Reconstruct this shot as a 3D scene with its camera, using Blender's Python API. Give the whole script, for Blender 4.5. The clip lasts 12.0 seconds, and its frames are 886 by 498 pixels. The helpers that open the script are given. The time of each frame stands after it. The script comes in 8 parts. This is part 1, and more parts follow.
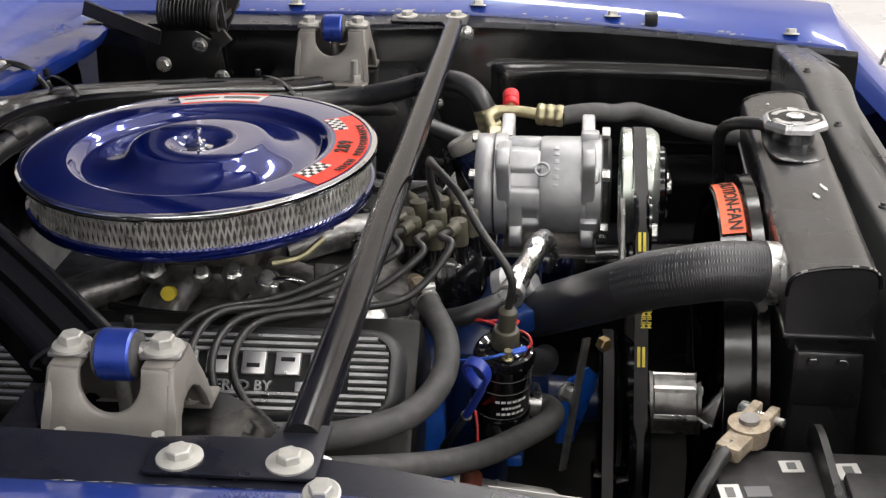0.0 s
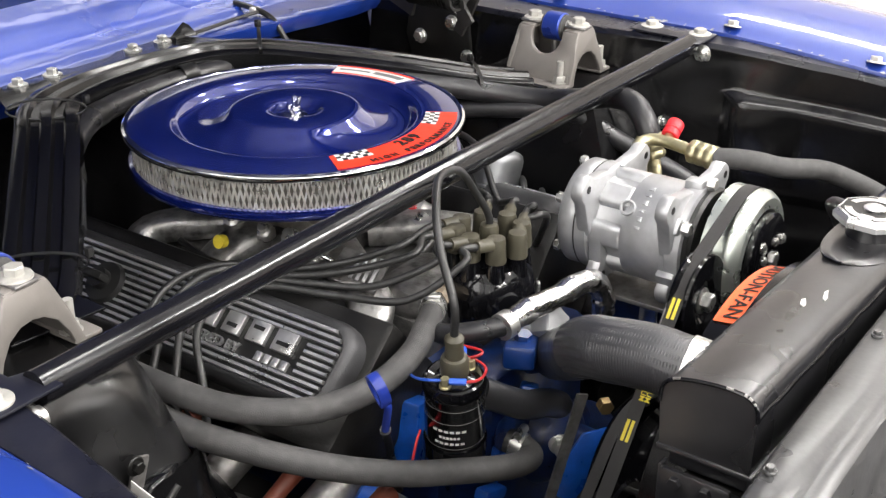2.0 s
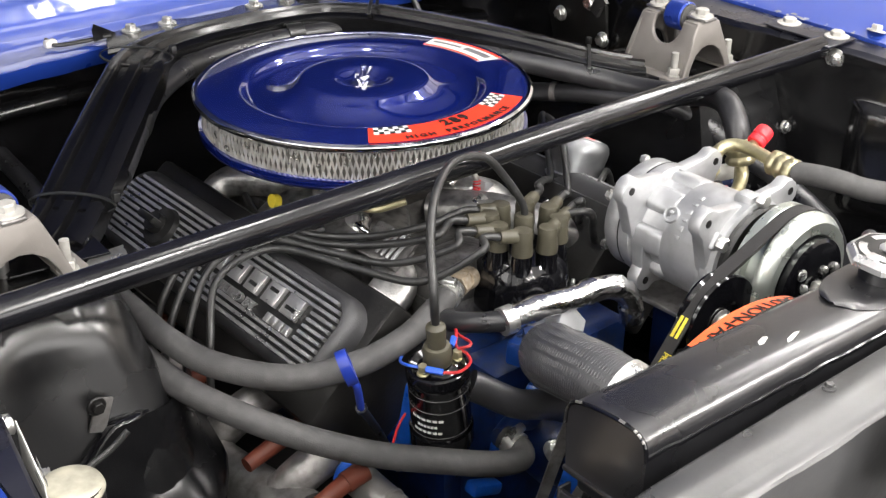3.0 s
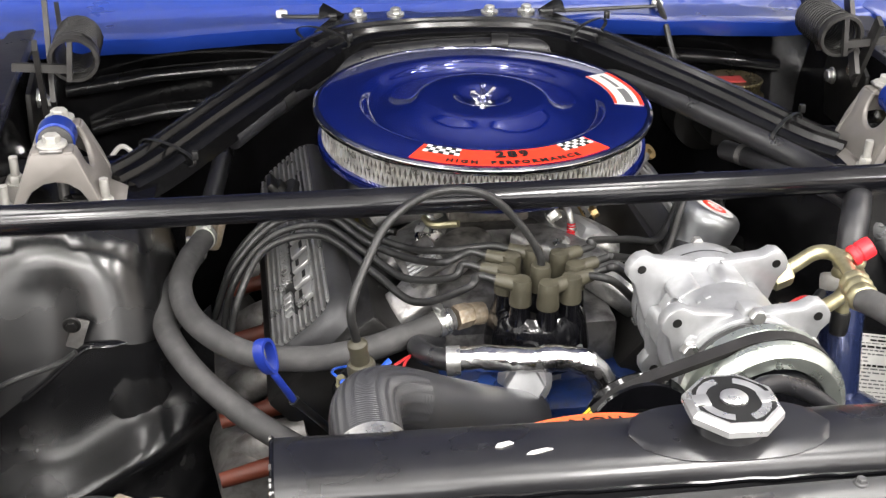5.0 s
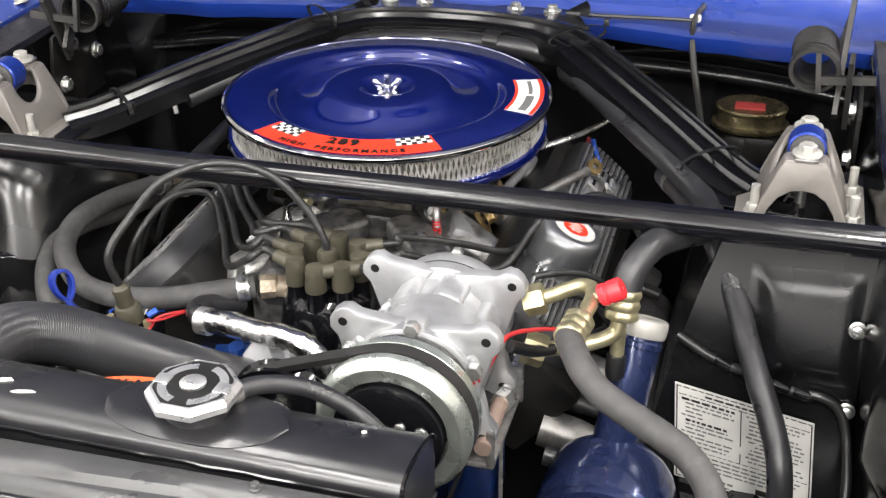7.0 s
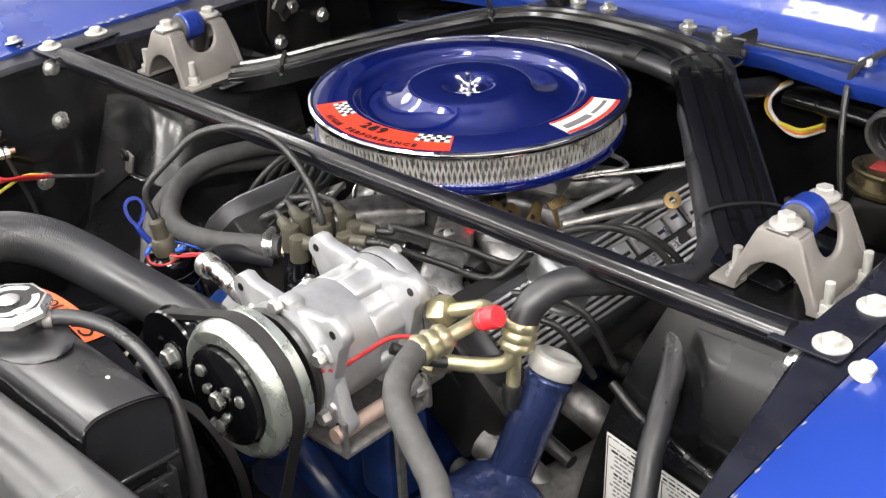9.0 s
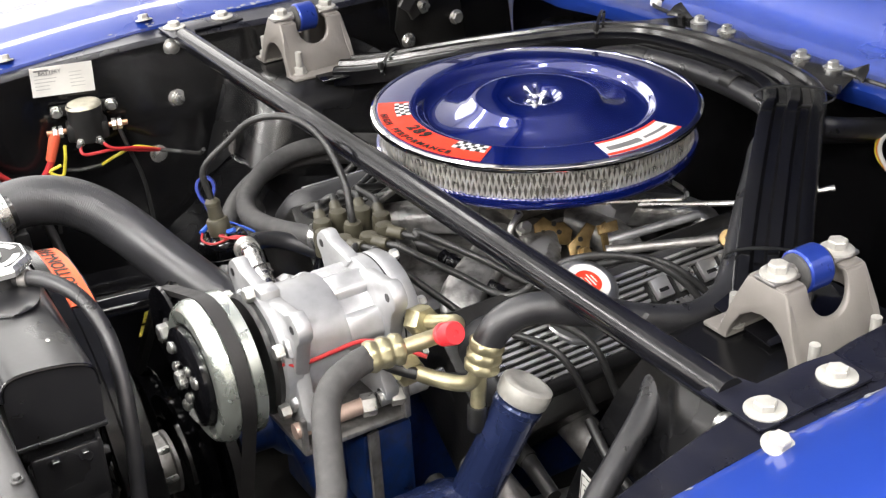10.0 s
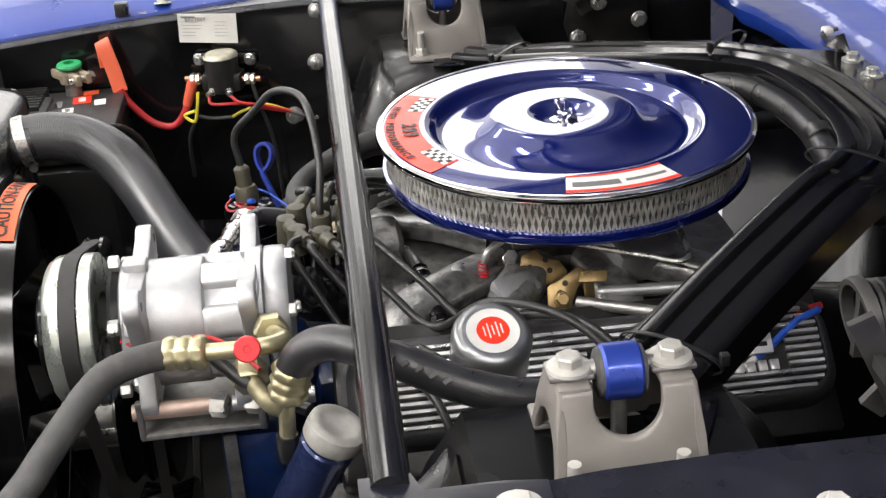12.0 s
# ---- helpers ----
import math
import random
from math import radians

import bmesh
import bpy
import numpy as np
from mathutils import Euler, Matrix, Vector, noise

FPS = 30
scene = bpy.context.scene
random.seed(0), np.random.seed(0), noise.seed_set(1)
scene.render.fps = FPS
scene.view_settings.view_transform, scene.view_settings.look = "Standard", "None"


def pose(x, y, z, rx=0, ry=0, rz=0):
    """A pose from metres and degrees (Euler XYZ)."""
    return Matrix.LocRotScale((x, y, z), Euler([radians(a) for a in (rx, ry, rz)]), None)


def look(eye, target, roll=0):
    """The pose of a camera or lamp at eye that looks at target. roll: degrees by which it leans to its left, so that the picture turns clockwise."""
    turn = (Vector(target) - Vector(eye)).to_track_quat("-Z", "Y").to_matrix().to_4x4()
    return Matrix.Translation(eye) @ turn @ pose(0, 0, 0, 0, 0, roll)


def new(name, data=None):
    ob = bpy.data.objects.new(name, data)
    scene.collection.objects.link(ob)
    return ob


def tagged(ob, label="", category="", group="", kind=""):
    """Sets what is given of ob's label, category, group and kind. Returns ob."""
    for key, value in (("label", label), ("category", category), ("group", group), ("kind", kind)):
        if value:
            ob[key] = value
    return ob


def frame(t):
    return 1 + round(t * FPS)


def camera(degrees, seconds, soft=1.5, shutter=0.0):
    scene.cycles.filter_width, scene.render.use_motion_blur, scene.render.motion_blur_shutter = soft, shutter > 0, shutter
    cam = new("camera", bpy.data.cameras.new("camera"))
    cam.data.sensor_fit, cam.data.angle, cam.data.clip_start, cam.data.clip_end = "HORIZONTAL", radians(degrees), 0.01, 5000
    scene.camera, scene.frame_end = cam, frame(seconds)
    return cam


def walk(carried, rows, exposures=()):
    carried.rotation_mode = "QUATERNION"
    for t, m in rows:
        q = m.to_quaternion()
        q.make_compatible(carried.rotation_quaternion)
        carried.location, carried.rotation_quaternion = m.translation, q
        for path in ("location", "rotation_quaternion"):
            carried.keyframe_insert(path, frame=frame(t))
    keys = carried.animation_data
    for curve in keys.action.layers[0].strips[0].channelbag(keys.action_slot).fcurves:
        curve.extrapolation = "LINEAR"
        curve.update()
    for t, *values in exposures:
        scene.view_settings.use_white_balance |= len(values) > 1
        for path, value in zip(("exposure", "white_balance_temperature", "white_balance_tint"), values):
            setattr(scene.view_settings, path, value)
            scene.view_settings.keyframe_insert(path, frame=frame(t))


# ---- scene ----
cam = camera(39.1, 12.0, 1.35)
PATH = [
    (0, (-1.269, -0.317, 1.394), (0.536, -0.113, 0.557), -1.3),
    (0.5, (-1.239, -0.479, 1.394), (0.521, -0.025, 0.56), -0.9),
    (1, (-1.196, -0.628, 1.395), (0.48, 0.077, 0.561), -0.6),
    (1.5, (-1.125, -0.748, 1.4), (0.454, 0.149, 0.561), -0.2),
    (2, (-1.024, -0.834, 1.403), (0.451, 0.209, 0.544), 0.2),
    (2.5, (-0.922, -0.913, 1.405), (0.404, 0.289, 0.513), 0.4),
    (3, (-0.821, -1.013, 1.415), (0.327, 0.345, 0.501), 0.7),
    (5, (-0.278, -1.238, 1.45), (0.018, 0.505, 0.514), 1.4),
    (5.5, (-0.106, -1.245, 1.462), (0.055, 0.51, 0.516), 0.9),
    (6, (0.067, -1.253, 1.469), (0.127, 0.507, 0.519), 0.5),
    (6.5, (0.253, -1.256, 1.473), (0.051, 0.488, 0.516), -0.2),
    (7, (0.432, -1.231, 1.474), (-0.048, 0.457, 0.513), -0.9),
    (9, (0.961, -0.947, 1.486), (-0.273, 0.299, 0.524), -2.9),
    (9.5, (1.056, -0.835, 1.475), (-0.331, 0.251, 0.528), -3.1),
    (10, (1.12, -0.714, 1.463), (-0.403, 0.187, 0.532), -3.1),
    (10.5, (1.171, -0.58, 1.45), (-0.463, 0.119, 0.533), -3.2),
    (11, (1.183, -0.441, 1.437), (-0.518, 0.093, 0.531), -3.2),
    (11.5, (1.181, -0.301, 1.423), (-0.564, 0.038, 0.508), -2.8),
    (12, (1.181, -0.151, 1.407), (-0.588, 0.012, 0.489), -3.3),
]
walk(cam, [(t, look(eye, target, roll)) for t, eye, target, roll in PATH], [(0, -0.47), (1, -0.20), (2, 0.24), (5, 0.38), (7, 0.31), (9.5, 0.40), (11, 0.07), (12, -0.05)])

# ---------- world and lights ----------
world = bpy.data.worlds.new("showroom_air")
world.use_nodes = True
world.node_tree.nodes["Background"].inputs[0].default_value = (0.9, 0.95, 1.0, 1)
world.node_tree.nodes["Background"].inputs[1].default_value = 0.05
scene.world = world


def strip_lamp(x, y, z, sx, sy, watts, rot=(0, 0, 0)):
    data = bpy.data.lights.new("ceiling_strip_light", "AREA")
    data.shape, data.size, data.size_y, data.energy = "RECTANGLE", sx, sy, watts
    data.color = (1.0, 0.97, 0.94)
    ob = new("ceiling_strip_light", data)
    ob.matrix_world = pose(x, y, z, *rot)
    return tagged(ob, "unseen long white fluorescent strip light under the ceiling", "lamp", "ceiling lights", "")


for lx, watts in ((-3.0, 40), (-1.0, 50), (1.0, 70), (3.0, 80)):
    strip_lamp(lx, -3.2, 3.55, 0.30, 2.2, watts * (1.3 if lx < 0 else 1.95))
    strip_lamp(lx, 0.0, 3.55, 0.30, 2.2, watts * 0.85)
for lx in (-3.4, -2.4, -1.4):
    strip_lamp(lx, -6.6, 3.55, 0.30, 2.2, 110)
# extra unseen row, added to brighten reflections towards the north-east
for lx in (1.2, 2.4, 3.6):
    strip_lamp(lx, 3.4, 3.55, 0.60, 2.4, 14)
# unseen area lamps added for the bright west side, set like tall windows
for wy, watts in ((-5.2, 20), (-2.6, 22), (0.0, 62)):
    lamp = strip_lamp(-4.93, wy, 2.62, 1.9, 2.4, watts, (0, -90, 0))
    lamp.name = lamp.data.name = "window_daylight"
    tagged(lamp, "unseen soft lamp added for the bright west side", "daylight", "window light")

# dimmer, warmer unseen lamp added in the east wall to brighten that side
lamp = strip_lamp(4.93, -2.2, 2.25, 2.7, 7.8, 74, (0, 90, 0))
lamp.data.color = (1.0, 0.90, 0.80)
lamp.name = lamp.data.name = "window_daylight"
tagged(lamp, "unseen soft warm lamp added to light the east side", "daylight", "window light")
# unseen lamp added in the south wall to brighten the front and low parts
lamp = strip_lamp(0.0, -7.96, 1.95, 6.6, 3.5, 330, (90, 0, 0))
lamp.name = lamp.data.name = "front_fill_light"
tagged(lamp, "unseen soft lamp added to light the bay from the front", "daylight", "window light")

# ---------- materials ----------


def material(name, base, rough=0.5, metal=0.0, coat=0.0, coat_ior=1.5, vary=0.12, scale=25.0, bump=0.05, fine=500.0, spec=0.5,
             rough_vary=0.08, island=0.0, dust=None, dust_amount=0.0, coat_rough=0.03, bump_distance=0.001):
    """A painted, metal or rubber surface with broad stains and fine grain."""
    m = bpy.data.materials.new(name)
    m.use_nodes = True
    nt = m.node_tree
    b = nt.nodes["Principled BSDF"]
    n, link = nt.nodes.new, nt.links.new
    tc = n("ShaderNodeTexCoord")
    big = n("ShaderNodeTexNoise")
    big.inputs["Scale"].default_value, big.inputs["Detail"].default_value = scale, 4
    small = n("ShaderNodeTexNoise")
    small.inputs["Scale"].default_value, small.inputs["Detail"].default_value = fine, 2
    link(tc.outputs["Object"], big.inputs["Vector"])
    link(tc.outputs["Object"], small.inputs["Vector"])
    ramp = n("ShaderNodeMapRange")
    ramp.inputs["From Min"].default_value, ramp.inputs["From Max"].default_value = 0.3, 0.7
    ramp.inputs["To Min"].default_value, ramp.inputs["To Max"].default_value = 1 - vary, 1 + vary
    link(big.outputs["Fac"], ramp.inputs["Value"])
    mul = n("ShaderNodeVectorMath")
    mul.operation = "SCALE"
    mul.inputs[0].default_value = base[:3]
    link(ramp.outputs[0], mul.inputs["Scale"])
    colour = mul.outputs[0]
    if dust:
        mix = n("ShaderNodeMix")
        mix.data_type = "RGBA"
        fac = n("ShaderNodeMapRange")
        fac.inputs["From Min"].default_value, fac.inputs["From Max"].default_value = 0.45, 0.75
        fac.inputs["To Max"].default_value = dust_amount
        dn = n("ShaderNodeTexNoise")
        dn.inputs["Scale"].default_value, dn.inputs["Detail"].default_value = scale * 2.7, 6
        link(tc.outputs["Object"], dn.inputs["Vector"])
        link(dn.outputs["Fac"], fac.inputs["Value"])
        link(fac.outputs[0], mix.inputs["Factor"])
        link(colour, mix.inputs["A"])
        mix.inputs["B"].default_value = (*dust, 1)
        colour = mix.outputs["Result"]
    if island:
        info = n("ShaderNodeNewGeometry")
        mr = n("ShaderNodeMapRange")
        mr.inputs["To Min"].default_value, mr.inputs["To Max"].default_value = 1 - island, 1 + island
        link(info.outputs["Random Per Island"], mr.inputs["Value"])
        m2 = n("ShaderNodeVectorMath")
        m2.operation = "SCALE"
        link(colour, m2.inputs[0])
        link(mr.outputs[0], m2.inputs["Scale"])
        colour = m2.outputs[0]
    link(colour, b.inputs["Base Color"])
    rr = n("ShaderNodeMapRange")
    rr.inputs["From Min"].default_value, rr.inputs["From Max"].default_value = 0.3, 0.7
    rr.inputs["To Min"].default_value, rr.inputs["To Max"].default_value = max(0.0, rough - rough_vary), min(1.0, rough + rough_vary)
    link(big.outputs["Fac"], rr.inputs["Value"])
    link(rr.outputs[0], b.inputs["Roughness"])
    b.inputs["Metallic"].default_value = metal
    b.inputs["Coat Weight"].default_value = coat
    b.inputs["Coat IOR"].default_value = coat_ior
    b.inputs["Coat Roughness"].default_value = coat_rough
    b.inputs["Specular IOR Level"].default_value = spec
    if bump:
        bp = n("ShaderNodeBump")
        bp.inputs["Strength"].default_value, bp.inputs["Distance"].default_value = bump, bump_distance
        link(small.outputs["Fac"], bp.inputs["Height"])
        link(bp.outputs["Normal"], b.inputs["Normal"])
        link(bp.outputs["Normal"], b.inputs["Coat Normal"])
    return m


BLUE_PAINT = material("royal_blue_car_paint", (0.010, 0.034, 0.23), 0.3, 0.0, 1.0, 1.45, vary=0.10, scale=6, bump=0.06, fine=70, rough_vary=0.05)
LID_BLUE = material("candy_blue_enamel", (0.004, 0.015, 0.19), 0.13, 0.6, 1.0, 2.1, vary=0.05, scale=8, bump=0.0, rough_vary=0.02, coat_rough=0.02)
PUMP_BLUE = material("oily_dark_blue_enamel", (0.004, 0.018, 0.085), 0.35, 0.0, 0.2, vary=0.4, scale=40, bump=0.2, dust=(0.015, 0.014, 0.014), dust_amount=0.7)
PANEL_BLACK = material("black_stamped_panel_paint", (0.005, 0.005, 0.0055), 0.27, 0.0, 0.0, vary=0.25, scale=11, bump=0.14, fine=60, spec=0.5, dust=(0.012, 0.0115, 0.011), dust_amount=0.3, rough_vary=0.06)
ENGINE_BLUE = material("engine_blue_enamel", (0.006, 0.034, 0.17), 0.33, 0.0, 0.4, vary=0.3, scale=30, bump=0.1)
NAVY = material("navy_metallic_enamel", (0.018, 0.028, 0.085), 0.24, 0.5, 0.6, vary=0.2, scale=20, bump=0.03)
SATIN_BLACK = material("satin_black_body_paint", (0.005, 0.005, 0.0055), 0.16, 0.0, 0.0, vary=0.3, scale=9, bump=0.25, fine=45, spec=0.5, dust=(0.012, 0.011, 0.011), dust_amount=0.3, rough_vary=0.06)
GLOSS_BLACK = material("gloss_black_enamel", (0.004, 0.004, 0.005), 0.10, 0.0, 0.0, vary=0.2, scale=14, bump=0.12, fine=55, rough_vary=0.05)
TANK_BLACK = material("worn_black_tank_paint", (0.012, 0.012, 0.0135), 0.30, 0.0, 0.5, vary=0.3, scale=12, bump=0.10, fine=90, spec=0.6, coat_rough=0.14, dust=(0.03, 0.029, 0.03), dust_amount=0.3, rough_vary=0.08)
RAIL_BLACK = material("worn_dark_rail_paint", (0.006, 0.0065, 0.012), 0.30, 0.0, 0.0, vary=0.3, scale=16, bump=0.12, fine=160, dust=(0.03, 0.028, 0.028), dust_amount=0.2)
SUPPORT_GREY = material("charcoal_radiator_support_paint", (0.050, 0.050, 0.051), 0.33, 0.0, 0.0, vary=0.25, scale=14, bump=0.2, fine=120, spec=0.75, dust=(0.07, 0.068, 0.066), dust_amount=0.35)
RUBBER = material("grey_black_hose_rubber", (0.018, 0.018, 0.020), 0.33, vary=0.25, scale=35, bump=0.25, fine=900, dust=(0.05, 0.05, 0.051), dust_amount=0.2, spec=0.6)
CREAM = material("pale_yellow_zinc", (0.42, 0.40, 0.32), 0.45, 0.4, vary=0.3, scale=60, bump=0.1)
# orange plug boots, with the shade low in the bay put into the colour
ORANGE_BOOT = material("shaded_orange_silicone_boot", (0.11, 0.024, 0.011), 0.55, vary=0.2, scale=50)
HOSE_RUBBER = material("satin_moulded_hose_rubber", (0.028, 0.028, 0.031), 0.36, vary=0.12, scale=22, bump=0.06, fine=900, dust=(0.05, 0.05, 0.052), dust_amount=0.12, spec=0.75)
HEATER_RUBBER = material("dusty_heater_hose_rubber", (0.050, 0.049, 0.049), 0.66, vary=0.22, scale=30, bump=0.35, fine=900, dust=(0.11, 0.107, 0.103), dust_amount=0.4)
BATTERY_GREY = material("dusty_battery_plastic", (0.028, 0.027, 0.028), 0.5, vary=0.2, scale=30, bump=0.1, dust=(0.08, 0.075, 0.075), dust_amount=0.4)
BELT_RUBBER = material("belt_rubber", (0.014, 0.013, 0.013), 0.6, vary=0.2, scale=40, bump=0.2)
CABLE = material("ignition_lead_rubber", (0.018, 0.018, 0.018), 0.36, vary=0.25, scale=60, bump=0.1, dust=(0.045, 0.045, 0.044), dust_amount=0.3)
PLASTIC = material("black_moulded_plastic", (0.012, 0.012, 0.012), 0.35, vary=0.2, scale=30, bump=0.08)
BOOT = material("olive_grey_rubber_boot", (0.056, 0.051, 0.034), 0.50, vary=0.25, scale=45, bump=0.2, island=0.2)
CAST = material("cast_aluminium", (0.47, 0.475, 0.485), 0.42, 0.65, vary=0.10, scale=30, bump=0.16, fine=700, rough_vary=0.08, dust=(0.30, 0.30, 0.295), dust_amount=0.35)
# weathered alloy, its colour also darkened for the shade below the air cleaner
MANIFOLD = material("weathered_shaded_cast_aluminium", (0.22, 0.215, 0.21), 0.40, 0.8, vary=0.4, scale=22, bump=0.7, fine=260, dust=(0.03, 0.027, 0.025), dust_amount=0.85)
FIN_ALU = material("brushed_fin_aluminium", (0.66, 0.655, 0.65), 0.33, 0.85, vary=0.14, scale=40, bump=0.15, fine=800)
ZINC = material("zinc_plate", (0.66, 0.66, 0.64), 0.3, 0.9, vary=0.2, scale=60, bump=0.1, dust=(0.35, 0.33, 0.30), dust_amount=0.4)
CHROME = material("chrome", (0.80, 0.80, 0.81), 0.07, 1.0, vary=0.04, scale=40, bump=0.0, rough_vary=0.03)
MESH_STEEL = material("filter_mesh_steel", (0.88, 0.86, 0.81), 0.32, 0.8, vary=0.25, scale=60, bump=0.1, island=0.25)
PULLEY_ZINC = material("pale_green_zinc_pulley", (0.58, 0.62, 0.57), 0.3, 0.85, vary=0.1, scale=40, bump=0.05)
BRACE_BLACK = material("satin_black_brace_paint", (0.004, 0.004, 0.0045), 0.19, 0.0, 0.0, vary=0.25, scale=12, bump=0.12, fine=80, spec=0.4, rough_vary=0.05)
BOLT_PALE = material("cream_plated_bolt", (0.44, 0.43, 0.40), 0.40, 0.3, vary=0.15, scale=70, bump=0.1, dust=(0.34, 0.32, 0.28), dust_amount=0.35)
BAR_BLACK = material("grey_black_bar_paint", (0.006, 0.006, 0.0075), 0.155, 0.0, 0.0, vary=0.25, scale=18, bump=0.08, fine=160, spec=0.5, rough_vary=0.05)
COVER_GREY = material("grey_cast_cover", (0.040, 0.040, 0.042), 0.46, 0.3, vary=0.15, scale=30, bump=0.25, fine=500)
OIL_CAP = material("dull_grey_plated_steel", (0.34, 0.35, 0.36), 0.36, 0.9, vary=0.15, scale=40, bump=0.05, rough_vary=0.06)
TOWER_BLACK = material("dull_black_tower_paint", (0.005, 0.005, 0.0055), 0.25, 0.0, 0.0, vary=0.25, scale=11, bump=0.14, fine=60, spec=0.28, rough_vary=0.06)
COWL_BLUE = material("wavy_royal_blue_paint", (0.010, 0.034, 0.23), 0.3, 0.0, 0.7, 1.45, vary=0.10, scale=6, bump=0.6, fine=16, rough_vary=0.05, bump_distance=0.004)
GOLD = material("gold_passivated_plate", (0.34, 0.24, 0.11), 0.36, 0.8, vary=0.25, scale=60, bump=0.1, dust=(0.16, 0.115, 0.05), dust_amount=0.5)
CARB = material("dull_carburettor_alloy", (0.22, 0.205, 0.18), 0.42, 0.7, vary=0.3, scale=40, bump=0.4, dust=(0.05, 0.045, 0.04), dust_amount=0.6)
BRIGHT_BLUE = material("bright_chipped_blue_enamel", (0.008, 0.09, 0.46), 0.33, 0.0, 0.5, vary=0.2, scale=60, bump=0.15)
CAP_WHITE = material("pale_brushed_cap", (0.60, 0.60, 0.60), 0.30, 0.8, vary=0.10, scale=50, bump=0.05)
CAP_GOLD = material("dusty_gold_plate", (0.17, 0.14, 0.075), 0.30, 0.85, vary=0.25, scale=50, bump=0.1, dust=(0.08, 0.07, 0.05), dust_amount=0.6)
RUNNER = material("bright_cast_runner_alloy", (0.48, 0.475, 0.465), 0.36, 0.85, vary=0.3, scale=26, bump=0.6, fine=300, dust=(0.06, 0.055, 0.05), dust_amount=0.75)
BRASS = material("yellow_zinc_fitting", (0.47, 0.43, 0.27), 0.36, 0.8, vary=0.2, scale=60, bump=0.1, dust=(0.28, 0.25, 0.17), dust_amount=0.4)
COPPER = material("copper_stud", (0.48, 0.28, 0.18), 0.35, 0.9, vary=0.2, scale=60)
SHOCK_GREY = material("warm_grey_cast_paint", (0.21, 0.194, 0.179), 0.40, 0.2, 0.0, vary=0.12, scale=24, bump=0.12, fine=380, dust=(0.2, 0.185, 0.165), dust_amount=0.3)
BUSHING_BLUE = material("blue_anodised_bushing", (0.02, 0.05, 0.32), 0.3, 0.5, 0.3, vary=0.1, scale=40)
PAPER_FILTER = material("filter_paper", (0.17, 0.16, 0.14), 0.9, vary=0.25, scale=30, bump=0.1)
RED = material("red_plastic", (0.75, 0.03, 0.04), 0.4, vary=0.08, scale=40)
DECAL_RED = material("orange_red_decal", (0.82, 0.045, 0.02), 0.35, 0.0, 0.0, vary=0.06, scale=40, bump=0.0, spec=0.3)
DECAL_WHITE = material("white_decal", (0.72, 0.71, 0.69), 0.35, 0.0, 0.0, vary=0.06, scale=40, bump=0.0, spec=0.3)
DECAL_BLACK = material("black_print", (0.012, 0.012, 0.012), 0.45, vary=0.1, scale=40, bump=0.0, spec=0.3)
ORANGE = material("orange_label", (0.90, 0.13, 0.04), 0.5, vary=0.06, scale=40, bump=0.0)
PAPER = material("aged_white_label", (0.62, 0.61, 0.58), 0.6, vary=0.1, scale=30, bump=0.05)
PRINT_GREY = material("grey_print", (0.14, 0.14, 0.14), 0.6, vary=0.1, scale=30, bump=0.0)
YELLOW = material("yellow_print", (0.75, 0.60, 0.05), 0.5, vary=0.1, scale=40, bump=0.0)
FOIL = material("crinkled_foil", (0.80, 0.79, 0.78), 0.2, 1.0, vary=0.1, scale=60, bump=0.45, fine=90, bump_distance=0.003)
WIRE_RED = material("red_wire", (0.42, 0.022, 0.025), 0.45, vary=0.08)
WIRE_YELLOW = material("yellow_wire", (0.65, 0.55, 0.05), 0.45, vary=0.08)
WIRE_BLUE = material("blue_wire", (0.02, 0.09, 0.50), 0.4, vary=0.08)
WIRE_WHITE = material("white_wire", (0.65, 0.63, 0.6), 0.5, vary=0.1)
GREEN = material("green_plastic", (0.02, 0.30, 0.10), 0.5, vary=0.15)
BRASS_DARK = material("tarnished_clamp_brass", (0.36, 0.29, 0.21), 0.5, 0.5, vary=0.35, scale=90, bump=0.6, fine=260, dust=(0.55, 0.52, 0.46), dust_amount=0.5)
HANDLE_BLUE = material("deep_blue_plastic", (0.012, 0.030, 0.24), 0.35, vary=0.15, scale=60, bump=0.05)
DARK = material("oily_dark_metal", (0.012, 0.0115, 0.011), 0.4, 0.3, vary=0.4, scale=25, bump=0.3, fine=300)
STEEL = material("dull_steel", (0.32, 0.31, 0.30), 0.42, 0.8, vary=0.25, scale=40, bump=0.2, dust=(0.10, 0.09, 0.08), dust_amount=0.5)
WALL_WHITE = material("white_wall_paint", (0.72, 0.72, 0.71), 0.7, vary=0.04, scale=1.5, bump=0.1, fine=60)
WALL_DARK = material("charcoal_wall_paint", (0.03, 0.03, 0.03), 0.8, vary=0.1, scale=1.0, bump=0.1, fine=60)
WALL_GREY = material("warm_grey_wall_paint", (0.60, 0.55, 0.51), 0.7, vary=0.1, scale=1.0, bump=0.1, fine=60)
CEILING_DARK = material("pale_grey_ceiling_paint", (0.70, 0.70, 0.69), 0.8, vary=0.1, scale=1.0, bump=0.1, fine=60)
CONCRETE = material("polished_grey_floor", (0.50, 0.50, 0.51), 0.3, vary=0.12, scale=2.0, bump=0.05, fine=50)
GLASS_DARK = material("dark_window_glass", (0.02, 0.022, 0.025), 0.08, 0.0, 0.0, vary=0.05, bump=0.0)

